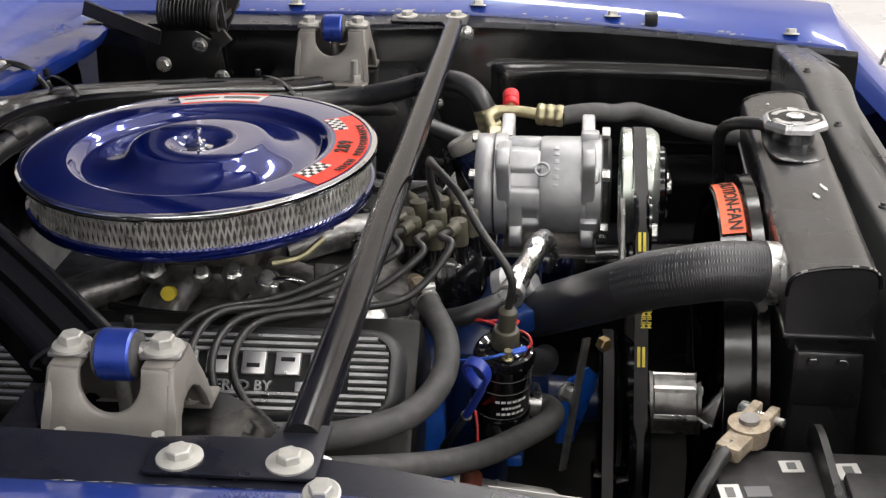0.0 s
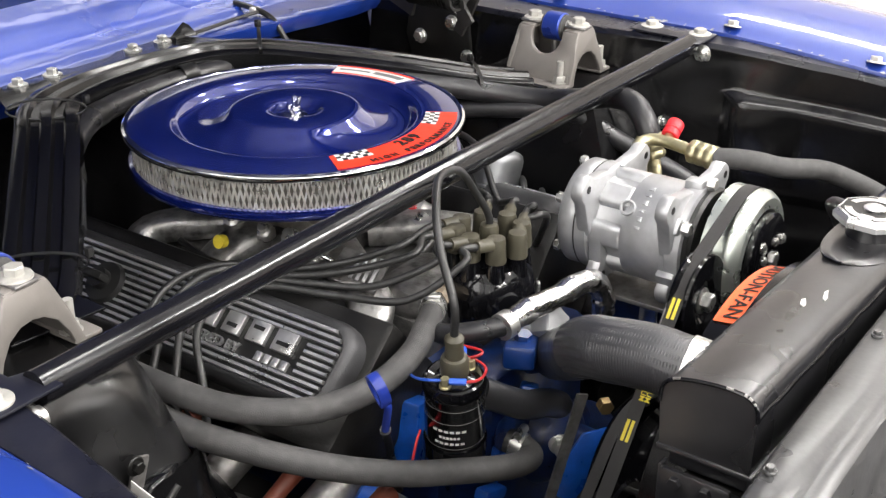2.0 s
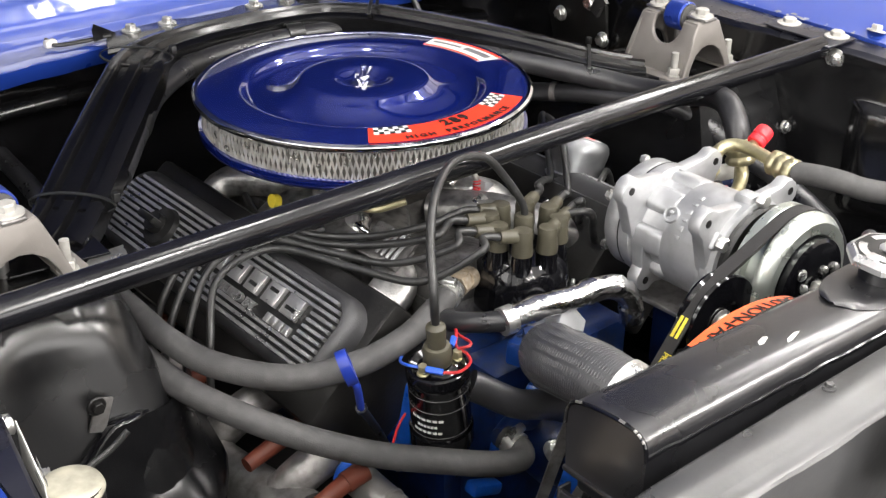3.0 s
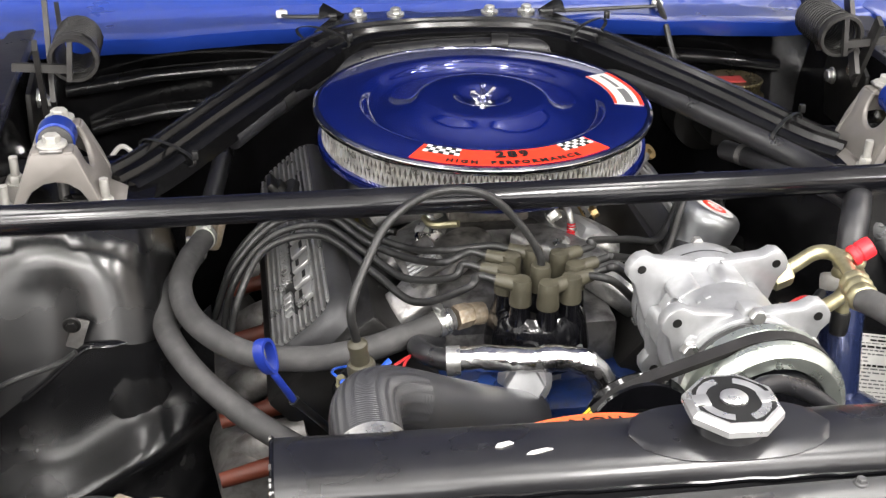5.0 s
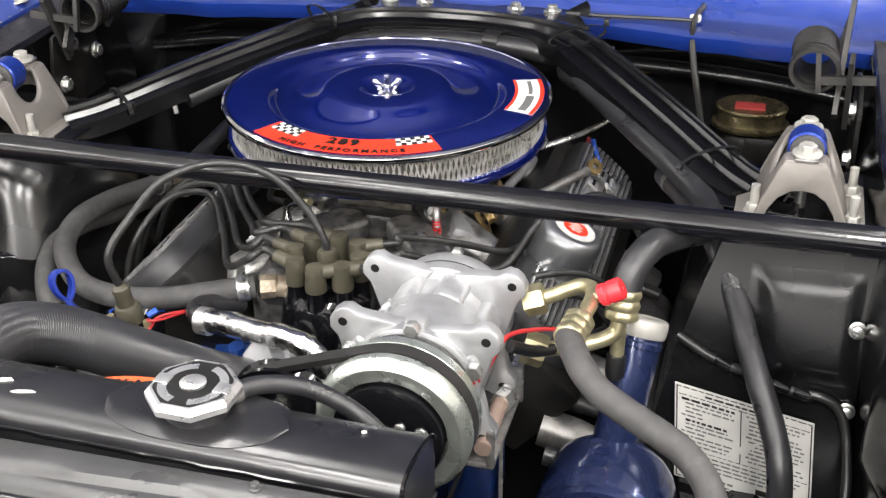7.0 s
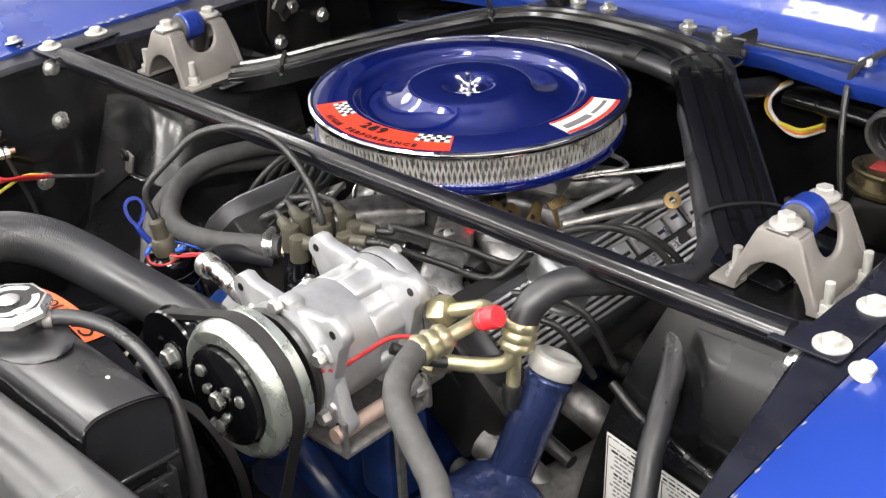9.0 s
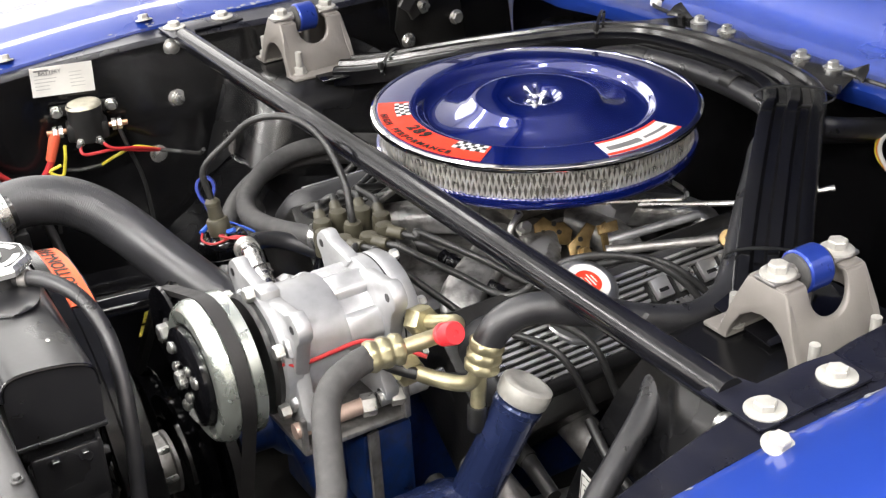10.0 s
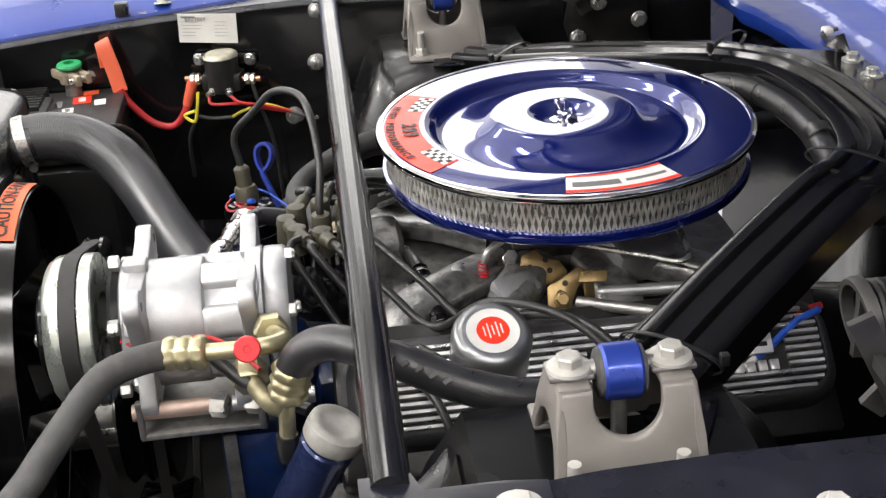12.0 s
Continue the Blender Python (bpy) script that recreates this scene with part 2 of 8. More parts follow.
TOWER_GREY = material("satin_grey_black_tower_paint", (0.006, 0.006, 0.0065), 0.26, 0.0, 0.0, vary=0.3, scale=10, bump=0.10, fine=70, spec=0.7, dust=(0.014, 0.0135, 0.013), dust_amount=0.35, rough_vary=0.07)
BONNET_UNDER = material("dark_blue_bonnet_underside", (0.016, 0.022, 0.065), 0.38, 0.0, 0.3, vary=0.15, scale=5, bump=0.1, fine=60)

# ---------- geometry helpers ----------


def V(*a):
    return Vector(a)


def soften(bm, angle=38):
    lim = radians(angle)
    for f in bm.faces:
        f.smooth = True
    for e in bm.edges:
        e.smooth = len(e.link_faces) == 2 and e.calc_face_angle(0.0) < lim


def thing(name, x, y, z, label, category, group="", kind=""):
    ob = new(name)
    ob.location = (x, y, z)
    ob.empty_display_size = 0.02
    return tagged(ob, label, category, group, kind)


def origin(ob):
    p = Vector(ob.location)
    while ob.parent:
        ob = ob.parent
        p += Vector(ob.location)
    return p


def part(name, bm, material_, parent=None, label="", angle=38):
    """Links a bmesh built in world places as ONE mesh object, under a thing or part if given."""
    bmesh.ops.recalc_face_normals(bm, faces=bm.faces)
    soften(bm, angle)
    if parent:
        bmesh.ops.translate(bm, verts=bm.verts, vec=-origin(parent))
    me = bpy.data.meshes.new(name)
    bm.to_mesh(me)
    bm.free()
    me.materials.append(material_)
    ob = new(name, me)
    if parent:
        ob.parent = parent
    return tagged(ob, label)


def single(name, bm, material_, label, category, group="", kind="", angle=38):
    return tagged(part(name, bm, material_, None, "", angle), label, category, group, kind)


def basis(direction, up=(0, 0, 1)):
    """A turn whose z axis is the direction."""
    d = Vector(direction).normalized()
    u = Vector(up)
    if abs(d.dot(u.normalized())) > 0.98:
        u = Vector((0, 1, 0)) if abs(d.y) < 0.9 else Vector((1, 0, 0))
    x = u.cross(d).normalized()
    y = d.cross(x)
    return Matrix((x, y, d)).transposed().to_4x4()


def at(p, direction=(0, 0, 1), up=(0, 0, 1)):
    return Matrix.Translation(p) @ basis(direction, up)


def box(bm, c, s, bevel=0.0, m=None, seg=2):
    r = bmesh.ops.create_cube(bm, size=1.0)
    vs = r["verts"]
    for v in vs:
        v.co = Vector((v.co.x * s[0], v.co.y * s[1], v.co.z * s[2]))
    if bevel:
        es = list({e for v in vs for e in v.link_edges})
        out = bmesh.ops.bevel(bm, geom=es, offset=bevel, segments=seg, affect="EDGES", profile=0.5)
        vs = list({v for f in out["faces"] for v in f.verts} | {v for v in vs if v.is_valid})
    t = Matrix.Translation(c) @ (m or Matrix())
    for v in vs:
        v.co = t @ v.co
    return bm


def lathe(bm, profile, m, seg=32, closed=False):
    """Turns (radius, height) pairs round the z axis of m."""
    rings = []
    for r, z in profile:
        if r < 1e-6:
            rings.append([bm.verts.new(m @ Vector((0, 0, z)))])
        else:
            rings.append([bm.verts.new(m @ Vector((r * math.cos(2 * math.pi * i / seg), r * math.sin(2 * math.pi * i / seg), z))) for i in range(seg)])
    pairs = list(zip(rings, rings[1:])) + ([(rings[-1], rings[0])] if closed else [])
    for a, b in pairs:
        for i in range(seg):
            j = (i + 1) % seg
            if len(a) == 1 and len(b) == 1:
                continue
            if len(a) == 1:
                bm.faces.new((a[0], b[i], b[j]))
            elif len(b) == 1:
                bm.faces.new((a[i], a[j], b[0]))
            else:
                bm.faces.new((a[i], a[j], b[j], b[i]))
    return bm


def rod(bm, p0, p1, r0, r1=None, seg=16, bevel=0.0):
    p0, p1 = Vector(p0), Vector(p1)
    r1 = r0 if r1 is None else r1
    h = (p1 - p0).length
    m = at(p0, p1 - p0)
    if bevel:
        prof = [(0, 0), (r0 - bevel, 0), (r0, bevel), (r1, h - bevel), (r1 - bevel, h), (0, h)]
    else:
        prof = [(0, 0), (r0, 0), (r1, h), (0, h)]
    return lathe(bm, prof, m, seg)


def smooth_path(pts, steps=6):
    pts = [Vector(p) for p in pts]
    if len(pts) < 3:
        return pts
    ext = [pts[0] * 2 - pts[1]] + pts + [pts[-1] * 2 - pts[-2]]
    out = []
    for i in range(1, len(ext) - 2):
        a, b, c, d = ext[i - 1:i + 3]
        for k in range(steps):
            t = k / steps
            out.append(0.5 * ((2 * b) + (c - a) * t + (2 * a - 5 * b + 4 * c - d) * t * t + (3 * b - a - 3 * c + d) * t ** 3))
    out.append(pts[-1])
    return out


def sweep(bm, path, section, closed=True, up=(0, 0, 1), scales=None):
    """Carries a flat section (side, up) along a path; no twist."""
    n = len(path)
    rings = []
    side = None
    for i, p in enumerate(path):
        d = (path[min(i + 1, n - 1)] - path[max(i - 1, 0)]).normalized()
        if side is None:
            u = Vector(up)
            if abs(d.dot(u)) > 0.95:
                u = Vector((0, 1, 0))
            side = d.cross(u).normalized()
        else:
            side = (side - d * side.dot(d)).normalized()
        top = side.cross(d).normalized()
        k = scales[i] if scales else 1.0
        rings.append([bm.verts.new(p + side * s * k + top * t * k) for s, t in section])
    m = len(section)
    for a, b in zip(rings, rings[1:]):
        for i in range(m if closed else m - 1):
            j = (i + 1) % m
            bm.faces.new((a[i], a[j], b[j], b[i]))
    if closed and m > 2:
        bm.faces.new(rings[0])
        bm.faces.new(rings[-1])
    return bm


def tube(bm, pts, r, seg=12, steps=6):
    path = smooth_path(pts, steps)
    sec = [(r * math.cos(2 * math.pi * i / seg), r * math.sin(2 * math.pi * i / seg)) for i in range(seg)]
    return sweep(bm, path, sec)


def plate(bm, outline, m, thick, bevel=0.0):
    """A flat plate: its outline (x, y) in the plane of m, thickness along m's z, centred."""
    vs = [bm.verts.new(m @ Vector((x, y, -thick / 2))) for x, y in outline]
    f = bm.faces.new(vs)
    r = bmesh.ops.extrude_face_region(bm, geom=[f])
    nv = [g for g in r["geom"] if isinstance(g, bmesh.types.BMVert)]
    d = m.to_3x3() @ Vector((0, 0, thick))
    for v in nv:
        v.co += d
    if bevel:
        nf = [g for g in r["geom"] if isinstance(g, bmesh.types.BMFace)] + [f]
        es = list({e for q in nf if q.is_valid for e in q.edges})
        bmesh.ops.bevel(bm, geom=es, offset=bevel, segments=2, affect="EDGES", profile=0.5)
    return bm


def skin(bm, rows, thick=0.0):
    """A sheet through rows of points, given a thickness."""
    g = [[bm.verts.new(p) for p in row] for row in rows]
    fs = []
    for a, b in zip(g, g[1:]):
        for i in range(len(a) - 1):
            fs.append(bm.faces.new((a[i], a[i + 1], b[i + 1], b[i])))
    if thick:
        bmesh.ops.recalc_face_normals(bm, faces=fs)
        bmesh.ops.solidify(bm, geom=fs, thickness=thick)
    return bm


def hexagon(bm, m, r, h, seg=6):
    return lathe(bm, [(0, 0), (r, 0), (r, h * 0.85), (r * 0.88, h), (0, h)], m, seg)


def bolt(name, p, direction, r, material_, parent, washer=0.0, height=None, label=""):
    bm = bmesh.new()
    m = at(p, direction)
    z = 0.0
    if washer:
        lathe(bm, [(0, 0), (washer, 0), (washer, 0.0016), (washer * 0.9, 0.0024), (0, 0.0024)], m, 24)
        z = 0.0022
    hexagon(bm, m @ Matrix.Translation((0, 0, z)), r, height or r * 0.9)
    return part(name, bm, material_, parent, label, 30)


def letters(text, size, m, depth=0.0006, bend=None, space=1.0, bold=0.012):
    """A bmesh of raised text in the x-y plane of m. bend: radius of the arc on which its baseline lies."""
    cu = bpy.data.curves.new("print", "FONT")
    cu.body, cu.size, cu.align_x, cu.extrude, cu.resolution_u = text, size, "CENTER", depth / 2, 2
    cu.offset, cu.space_character = size * bold, space
    ob = bpy.data.objects.new("print", cu)
    scene.collection.objects.link(ob)
    dg = bpy.context.evaluated_depsgraph_get()
    me = bpy.data.meshes.new_from_object(ob.evaluated_get(dg))
    bm = bmesh.new()
    bm.from_mesh(me)
    bpy.data.objects.remove(ob)
    bpy.data.curves.remove(cu)
    bpy.data.meshes.remove(me)
    for v in bm.verts:
        if bend:
            a, r = v.co.x / bend, bend - v.co.y
            v.co = Vector((r * math.sin(a), bend - r * math.cos(a), v.co.z))
        v.co = m @ v.co
    return bm


def circle_section(r, seg=12):
    return [(r * math.cos(2 * math.pi * i / seg), r * math.sin(2 * math.pi * i / seg)) for i in range(seg)]


def wire(name, pts, r, material_, label="", category="", parent=None, seg=8, steps=6, group=""):
    bm = bmesh.new()
    tube(bm, pts, r, seg, steps)
    ob = part(name, bm, material_, parent, label)
    return tagged(ob, "", category, group) if category else ob

# ---------- the room ----------
def room():
    def slab(name, c, s, m, label):
        bm = bmesh.new()
        box(bm, c, s)
        single(name, bm, m, label, name.split("_")[0], "", "structure")
    slab("floor", (0, 0, -0.05), (10.2, 16, 0.1), CONCRETE, "polished pale grey concrete showroom floor")
    slab("ceiling", (0, 0, 4.05), (10.2, 16, 0.1), CEILING_DARK, "grey painted showroom ceiling above the strip lights")
    bm = bmesh.new()
    box(bm, (5.05, -3.1, 0.44), (0.1, 9.8, 0.88))
    box(bm, (5.05, -3.1, 3.81), (0.1, 9.8, 0.38))
    box(bm, (5.05, -7.06, 2.25), (0.1, 1.88, 2.74))
    box(bm, (5.05, 1.76, 2.25), (0.1, 0.08, 2.74))
    single("wall_east", bm, WALL_GREY, "warm grey showroom wall open round the added east lamp", "wall", "", "structure")
    slab("wall_east_rear", (5.05, 4.9, 2), (0.1, 6.2, 4), WALL_GREY, "plain warm grey showroom wall")
    slab("wall_north", (0, 8.05, 2), (10, 0.1, 4), WALL_DARK, "plain charcoal painted showroom wall")
    bm = bmesh.new()
    box(bm, (-4.15, -8.05, 2), (1.7, 0.1, 4))
    box(bm, (4.15, -8.05, 2), (1.7, 0.1, 4))
    box(bm, (0.0, -8.05, 3.86), (6.6, 0.1, 0.28))
    box(bm, (0.0, -8.05, 0.09), (6.6, 0.1, 0.18))
    single("wall_south", bm, WALL_GREY, "warm grey showroom wall open round the added south lamp", "wall", "", "structure")
    # west wall: piers, sill and head round the three added window lamps
    bm = bmesh.new()
    box(bm, (-5.05, 0, 0.83), (0.1, 16, 1.66))
    box(bm, (-5.05, 0, 3.79), (0.1, 16, 0.42))
    for y0, y1 in ((-8.0, -6.4), (-4.0, -3.8), (-1.4, -1.2), (1.2, 8.0)):
        box(bm, (-5.05, (y0 + y1) / 2, 2.62), (0.1, y1 - y0, 1.92))
    single("wall_west", bm, WALL_WHITE, "white painted showroom wall open round the three added lamps", "wall", "", "structure")
    # unseen window frames, added to go with the west lamps
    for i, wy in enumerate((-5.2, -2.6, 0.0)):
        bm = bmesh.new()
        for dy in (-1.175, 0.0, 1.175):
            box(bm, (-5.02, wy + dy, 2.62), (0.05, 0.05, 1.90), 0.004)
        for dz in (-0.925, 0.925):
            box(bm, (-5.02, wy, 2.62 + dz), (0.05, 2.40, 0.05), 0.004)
        single("window_%d" % (i + 1), bm, WALL_WHITE, "unseen white frame behind an added west lamp", "window", "", "structure")


room()

# ---------- the car's body round the engine bay ----------
body = thing("car", 0, 0, 0.0, "royal blue classic coupe with its bonnet open", "car")


def lerp_rows(prof, ys, f):
    return [[V(f(p, y)[0], y, f(p, y)[1]) for p in prof] for y in ys]


def wing_drop(y):
    """How far the wing line has fallen at y, towards the nose."""
    d = max(0.0, -0.17 - y)
    return 0.075 * d + 0.03 * d * d


def fender(side):
    prof = [(0.6195, 0.880), (0.6195, 0.910), (0.622, 0.9205), (0.634, 0.927), (0.70, 0.944), (0.76, 0.952), (0.81, 0.946), (0.845, 0.925), (0.865, 0.88), (0.875, 0.78), (0.878, 0.60), (0.86, 0.40)]
    ys = [-1.05, -0.98, -0.90, -0.82, -0.76, -0.72, -0.66, -0.55, -0.45, -0.35, -0.25, -0.15, 0.05, 0.25, 0.45, 0.65, 0.85, 1.1]

    def shape(p, y):
        x, z = p
        # the bonnet line falls a little, then steeply at the nose
        drop = wing_drop(y) + 0.9 * max(0.0, -0.72 - y)
        return (side * (x - 0.012 * max(0.0, -y - 0.9)), max(0.35, z - drop))
    bm = bmesh.new()
    skin(bm, lerp_rows(prof, ys, shape), 0.0015)
    part("fender", bm, BLUE_PAINT, body, "royal blue gloss painted front wing")


def bay_edge(y):
    """Half width of the engine bay at y."""
    ks = ((-0.86, 0.612), (-0.45, 0.612), (-0.35, 0.603), (-0.25, 0.588), (-0.125, 0.571), (0.0, 0.556), (0.08, 0.553), (0.44, 0.553))
    for (y0, a), (y1, b) in zip(ks, ks[1:]):
        if y <= y1:
            return a + (b - a) * (y - y0) / (y1 - y0)
    return 0.553


def wall_x(y, z):
    lean = 0.016 * min(1.0, max(0.0, (0.90 - z) / 0.09)) * min(1.0, max(0.0, (y + 0.30) / 0.08))
    return bay_edge(y) - lean


def apron(side):
    """Inner wing panel with its flat top flange and raised pressing."""
    bm = bmesh.new()
    ys = [-0.74, -0.62, -0.53, -0.45, -0.40, -0.35, -0.30, -0.25, -0.19, -0.125, -0.06, 0.0, 0.08, 0.26, 0.44]
    rows = []
    for y in ys:
        e = bay_edge(y)
        rows.append([V(side * x, y, z - wing_drop(y)) for x, z in ((0.6185, 0.9165), (max(e + 0.004, 0.60), 0.9165), (e + 0.003, 0.9165), (e, 0.9140), (e - 0.0015, 0.9085))])
    skin(bm, rows, 0.0025)
    part("apron_flange", bm, RAIL_BLACK, body, "dark chipped inner wing flange")
    # wall below, with a broad raised pressing
    bm = bmesh.new()
    nz, ny = (54, 116) if side > 0 else (30, 52)
    rows = []
    for i in range(ny + 1):
        y = -0.74 + (0.42 + 0.74) * i / ny
        row = []
        top, line = 0.909 - wing_drop(y), 0.858 - 0.55 * wing_drop(y)
        # close rows of points where the pressing's upper edge runs
        levels = [top + (line - top) * k / 8 for k in range(9)] + [line - 0.014 * k / 7 for k in range(1, 8)]
        levels += [levels[-1] + (0.32 - levels[-1]) * k / nz for k in range(1, nz + 1)]
        for z in levels:
            d = 0.0
            if side > 0 and -0.635 < y < -0.19 and 0.70 < z < line:
                a = max(0.0, min((y + 0.635) / 0.018, (-0.19 - y) / 0.018, (z - 0.70) / 0.02, (line - z) / 0.014, 1.0))
                d = -0.013 * a * a * (3 - 2 * a)
            d += 0.0015 * math.sin(y * 23 + z * 9)
            row.append(V(side * (wall_x(y, z) + d - 0.02 * max(0, 0.7 - z)), y, z))
        rows.append(row)
    skin(bm, rows, 0.0025)
    part("apron_panel", bm, SATIN_BLACK, body, "satin black pressed inner wing panel")


def tower(side):
    """Shock tower: sloped inner face, front and rear faces, top plate, and a folded seam."""
    if side < 0:
        return rounded_tower(side)
    t = bmesh.new()
    top = [(0.400, -0.072), (0.554, -0.072), (0.554, 0.130), (0.400, 0.130)]
    toe, power = -0.150, 3.2
    bot = [(0.315, toe), (0.545, toe), (0.545, 0.26), (0.315, 0.26)]
    rows = []
    for k in range(9):
        f = k / 8
        z = 0.862 - f * 0.45
        g_ = 1 - (1 - f) ** power
        pts = [(a[0] + (b[0] - a[0]) * (0.55 * f + 0.45 * g_), a[1] + (b[1] - a[1]) * g_, z) for a, b in zip(top, bot)]
        rows.append([V(side * x, y, zz) for x, y, zz in pts])
    g = [[t.verts.new(p) for p in r] for r in rows]
    for a, b in zip(g, g[1:]):
        for i in (0, 2, 3):
            j = (i + 1) % 4
            t.faces.new((a[i], a[j], b[j], b[i]))
    t.faces.new(g[0])
    es = [e for e in t.edges if len(e.link_faces) == 2 and e.calc_face_angle(0) > 0.6]
    bmesh.ops.bevel(t, geom=es, offset=0.010, segments=5, affect="EDGES", profile=0.5)
    part("shock_tower", t, TOWER_BLACK, body, "gloss black shock tower")
    # a broad pressing on the front face

    def face_y(z):
        f = (0.862 - z) / 0.45
        return -0.072 + (toe + 0.072) * (1 - (1 - f) ** power) - 0.004
    s = bmesh.new()
    rows = []
    for i in range(25):
        x = 0.432 + 0.114 * i / 24
        row = []
        for k in range(22):
            z = 0.847 - 0.108 * k / 21
            inset = min((x - 0.432 - 0.22 * (0.847 - z)) / 0.022, (0.546 - x) / 0.016, (0.847 - z) / 0.020, (z - 0.739) / 0.020, 1.0)
            inset = max(0.0, inset)
            row.append(V(x, face_y(z) + 0.0035 - 0.0062 * inset * inset * (3 - 2 * inset) - 0.0012 * math.sin(x * 40 + z * 25), z))
        rows.append(row)
    skin(s, rows, 0.0015)
    part("tower_pressing", s, TOWER_BLACK, body, "gloss black raised pressing", 60)
    frame_rail(side)


def rounded_tower(side):
    """Shock tower with a broad rounded front corner, a seam and the swelling splash panel below it."""
    def face_y(z):
        f = (0.862 - z) / 0.45
        return -0.076 - 0.128 * (1 - (1 - f) ** 1.55)
    t = bmesh.new()
    rows = []
    for k in range(30):
        f = k / 29
        z = 0.862 - f * 0.45
        tuck = 0.010 * max(0.0, 1 - k / 2.0) ** 2
        g = 1 - (1 - f) ** 1.55
        xin = 0.398 - 0.080 * (0.55 * f + 0.45 * g)
        yf = face_y(z) + tuck
        r = 0.050
        row = []
        for i in range(13):
            x = 0.5535 - (0.5535 - xin - r) * i / 12
            u = (x - xin - r) / (0.5535 - xin - r)
            row.append((x, yf + 0.010 * math.sin(math.pi * u) ** 2 * min(1.0, k / 3) - 0.0015 * math.sin(26 * x + 31 * z)))
        for i in range(1, 11):
            a = math.pi / 2 * i / 10
            row.append((xin + r - r * math.sin(a) + tuck, yf + r - r * math.cos(a)))
        for y in (0.02, 0.06, 0.10, 0.13):
            row.append((xin + tuck, y))
        row += [(xin + 0.06, 0.13 + 0.13 * g), (0.5535, 0.13 + 0.13 * g)]
        rows.append([t.verts.new((side * x, y, z)) for x, y in row])
    for a, b in zip(rows, rows[1:]):
        for i in range(len(a) - 1):
            t.faces.new((a[i], a[i + 1], b[i + 1], b[i]))
    t.faces.new(rows[0])
    part("shock_tower", t, TOWER_GREY, body, "satin black shock tower", 50)
    s = bmesh.new()
    path = smooth_path([V(side * x, face_y(z) + d, z) for x, z, d in ((0.520, 0.712, -0.002), (0.492, 0.732, -0.003), (0.462, 0.757, -0.006), (0.449, 0.764, -0.008), (0.430, 0.762, -0.004), (0.412, 0.7585, 0.010), (0.385, 0.757, 0.034))], 5)
    sweep(s, path, [(0.006 * math.cos(a), 0.0022 * math.sin(a)) for a in [2 * math.pi * i / 10 for i in range(10)]])
    part("tower_seam", s, GLOSS_BLACK, body, "gloss black welded seam")
    s = bmesh.new()
    rows = []
    for i in range(15):
        x = 0.330 + 0.215 * i / 14
        top = 0.764 - max(0.0, (x - 0.449)) * 0.73 - max(0.0, 0.449 - x) * 0.12
        row = []
        for k in range(24):
            z = top - (top - 0.545) * k / 23
            out = 0.034 * math.exp(-((z - 0.645 - 0.02 * math.sin(x * 22)) / 0.022) ** 2) + 0.050 * max(0.0, (0.655 - z) / 0.11) ** 1.4
            hollow = 0.012 * math.exp(-((z - 0.70) / 0.025) ** 2)
            edge = 0.09 * max(0.0, (0.41 - x) / 0.08) ** 2
            row.append(V(side * x, face_y(z) - 0.004 - out + hollow * 0.4 + edge + 0.004 * math.sin(x * 31 + z * 12), z))
        rows.append(row)
    skin(s, rows, 0.002)
    part("splash_panel", s, TOWER_BLACK, body, "gloss black stamped splash panel", 60)
    frame_rail(side)


def frame_rail(side):
    s = bmesh.new()
    path = smooth_path([V(side * x, y, z) for x, y, z in ((0.47, -0.90, 0.58), (0.46, -0.55, 0.575), (0.445, -0.30, 0.57), (0.42, -0.12, 0.545), (0.40, 0.1, 0.50))], 6)
    sec = [(-0.055, -0.07), (0.055, -0.07), (0.06, 0.03), (0.055, 0.045), (0.04, 0.055), (0.015, 0.056), (0.0, 0.048), (-0.015, 0.05), (-0.04, 0.055), (-0.055, 0.045), (-0.06, 0.03)]
    sweep(s, path, sec)
    part("frame_rail", s, GLOSS_BLACK, body, "gloss black chassis rail")


def floor_blocking_pan():
    """Dark pan, added to close the bay under the engine against the lit floor."""
    bm = bmesh.new()
    rows = []
    for i in range(13):
        y = -0.86 + 1.36 * i / 12
        rows.append([V(x, y, 0.335 + 0.02 * abs(x) + 0.006 * math.sin(9 * y + 4 * x)) for x in (-0.60, -0.45, -0.30, -0.15, 0.0, 0.15, 0.30, 0.45, 0.60)])
    skin(bm, rows, 0.003)
    part("floor_blocking_pan", bm, DARK, body, "unseen dark pan added under the engine to hide the lit floor")


floor_blocking_pan()
for s in (-1, 1):
    fender(s)
    apron(s)
    tower(s)


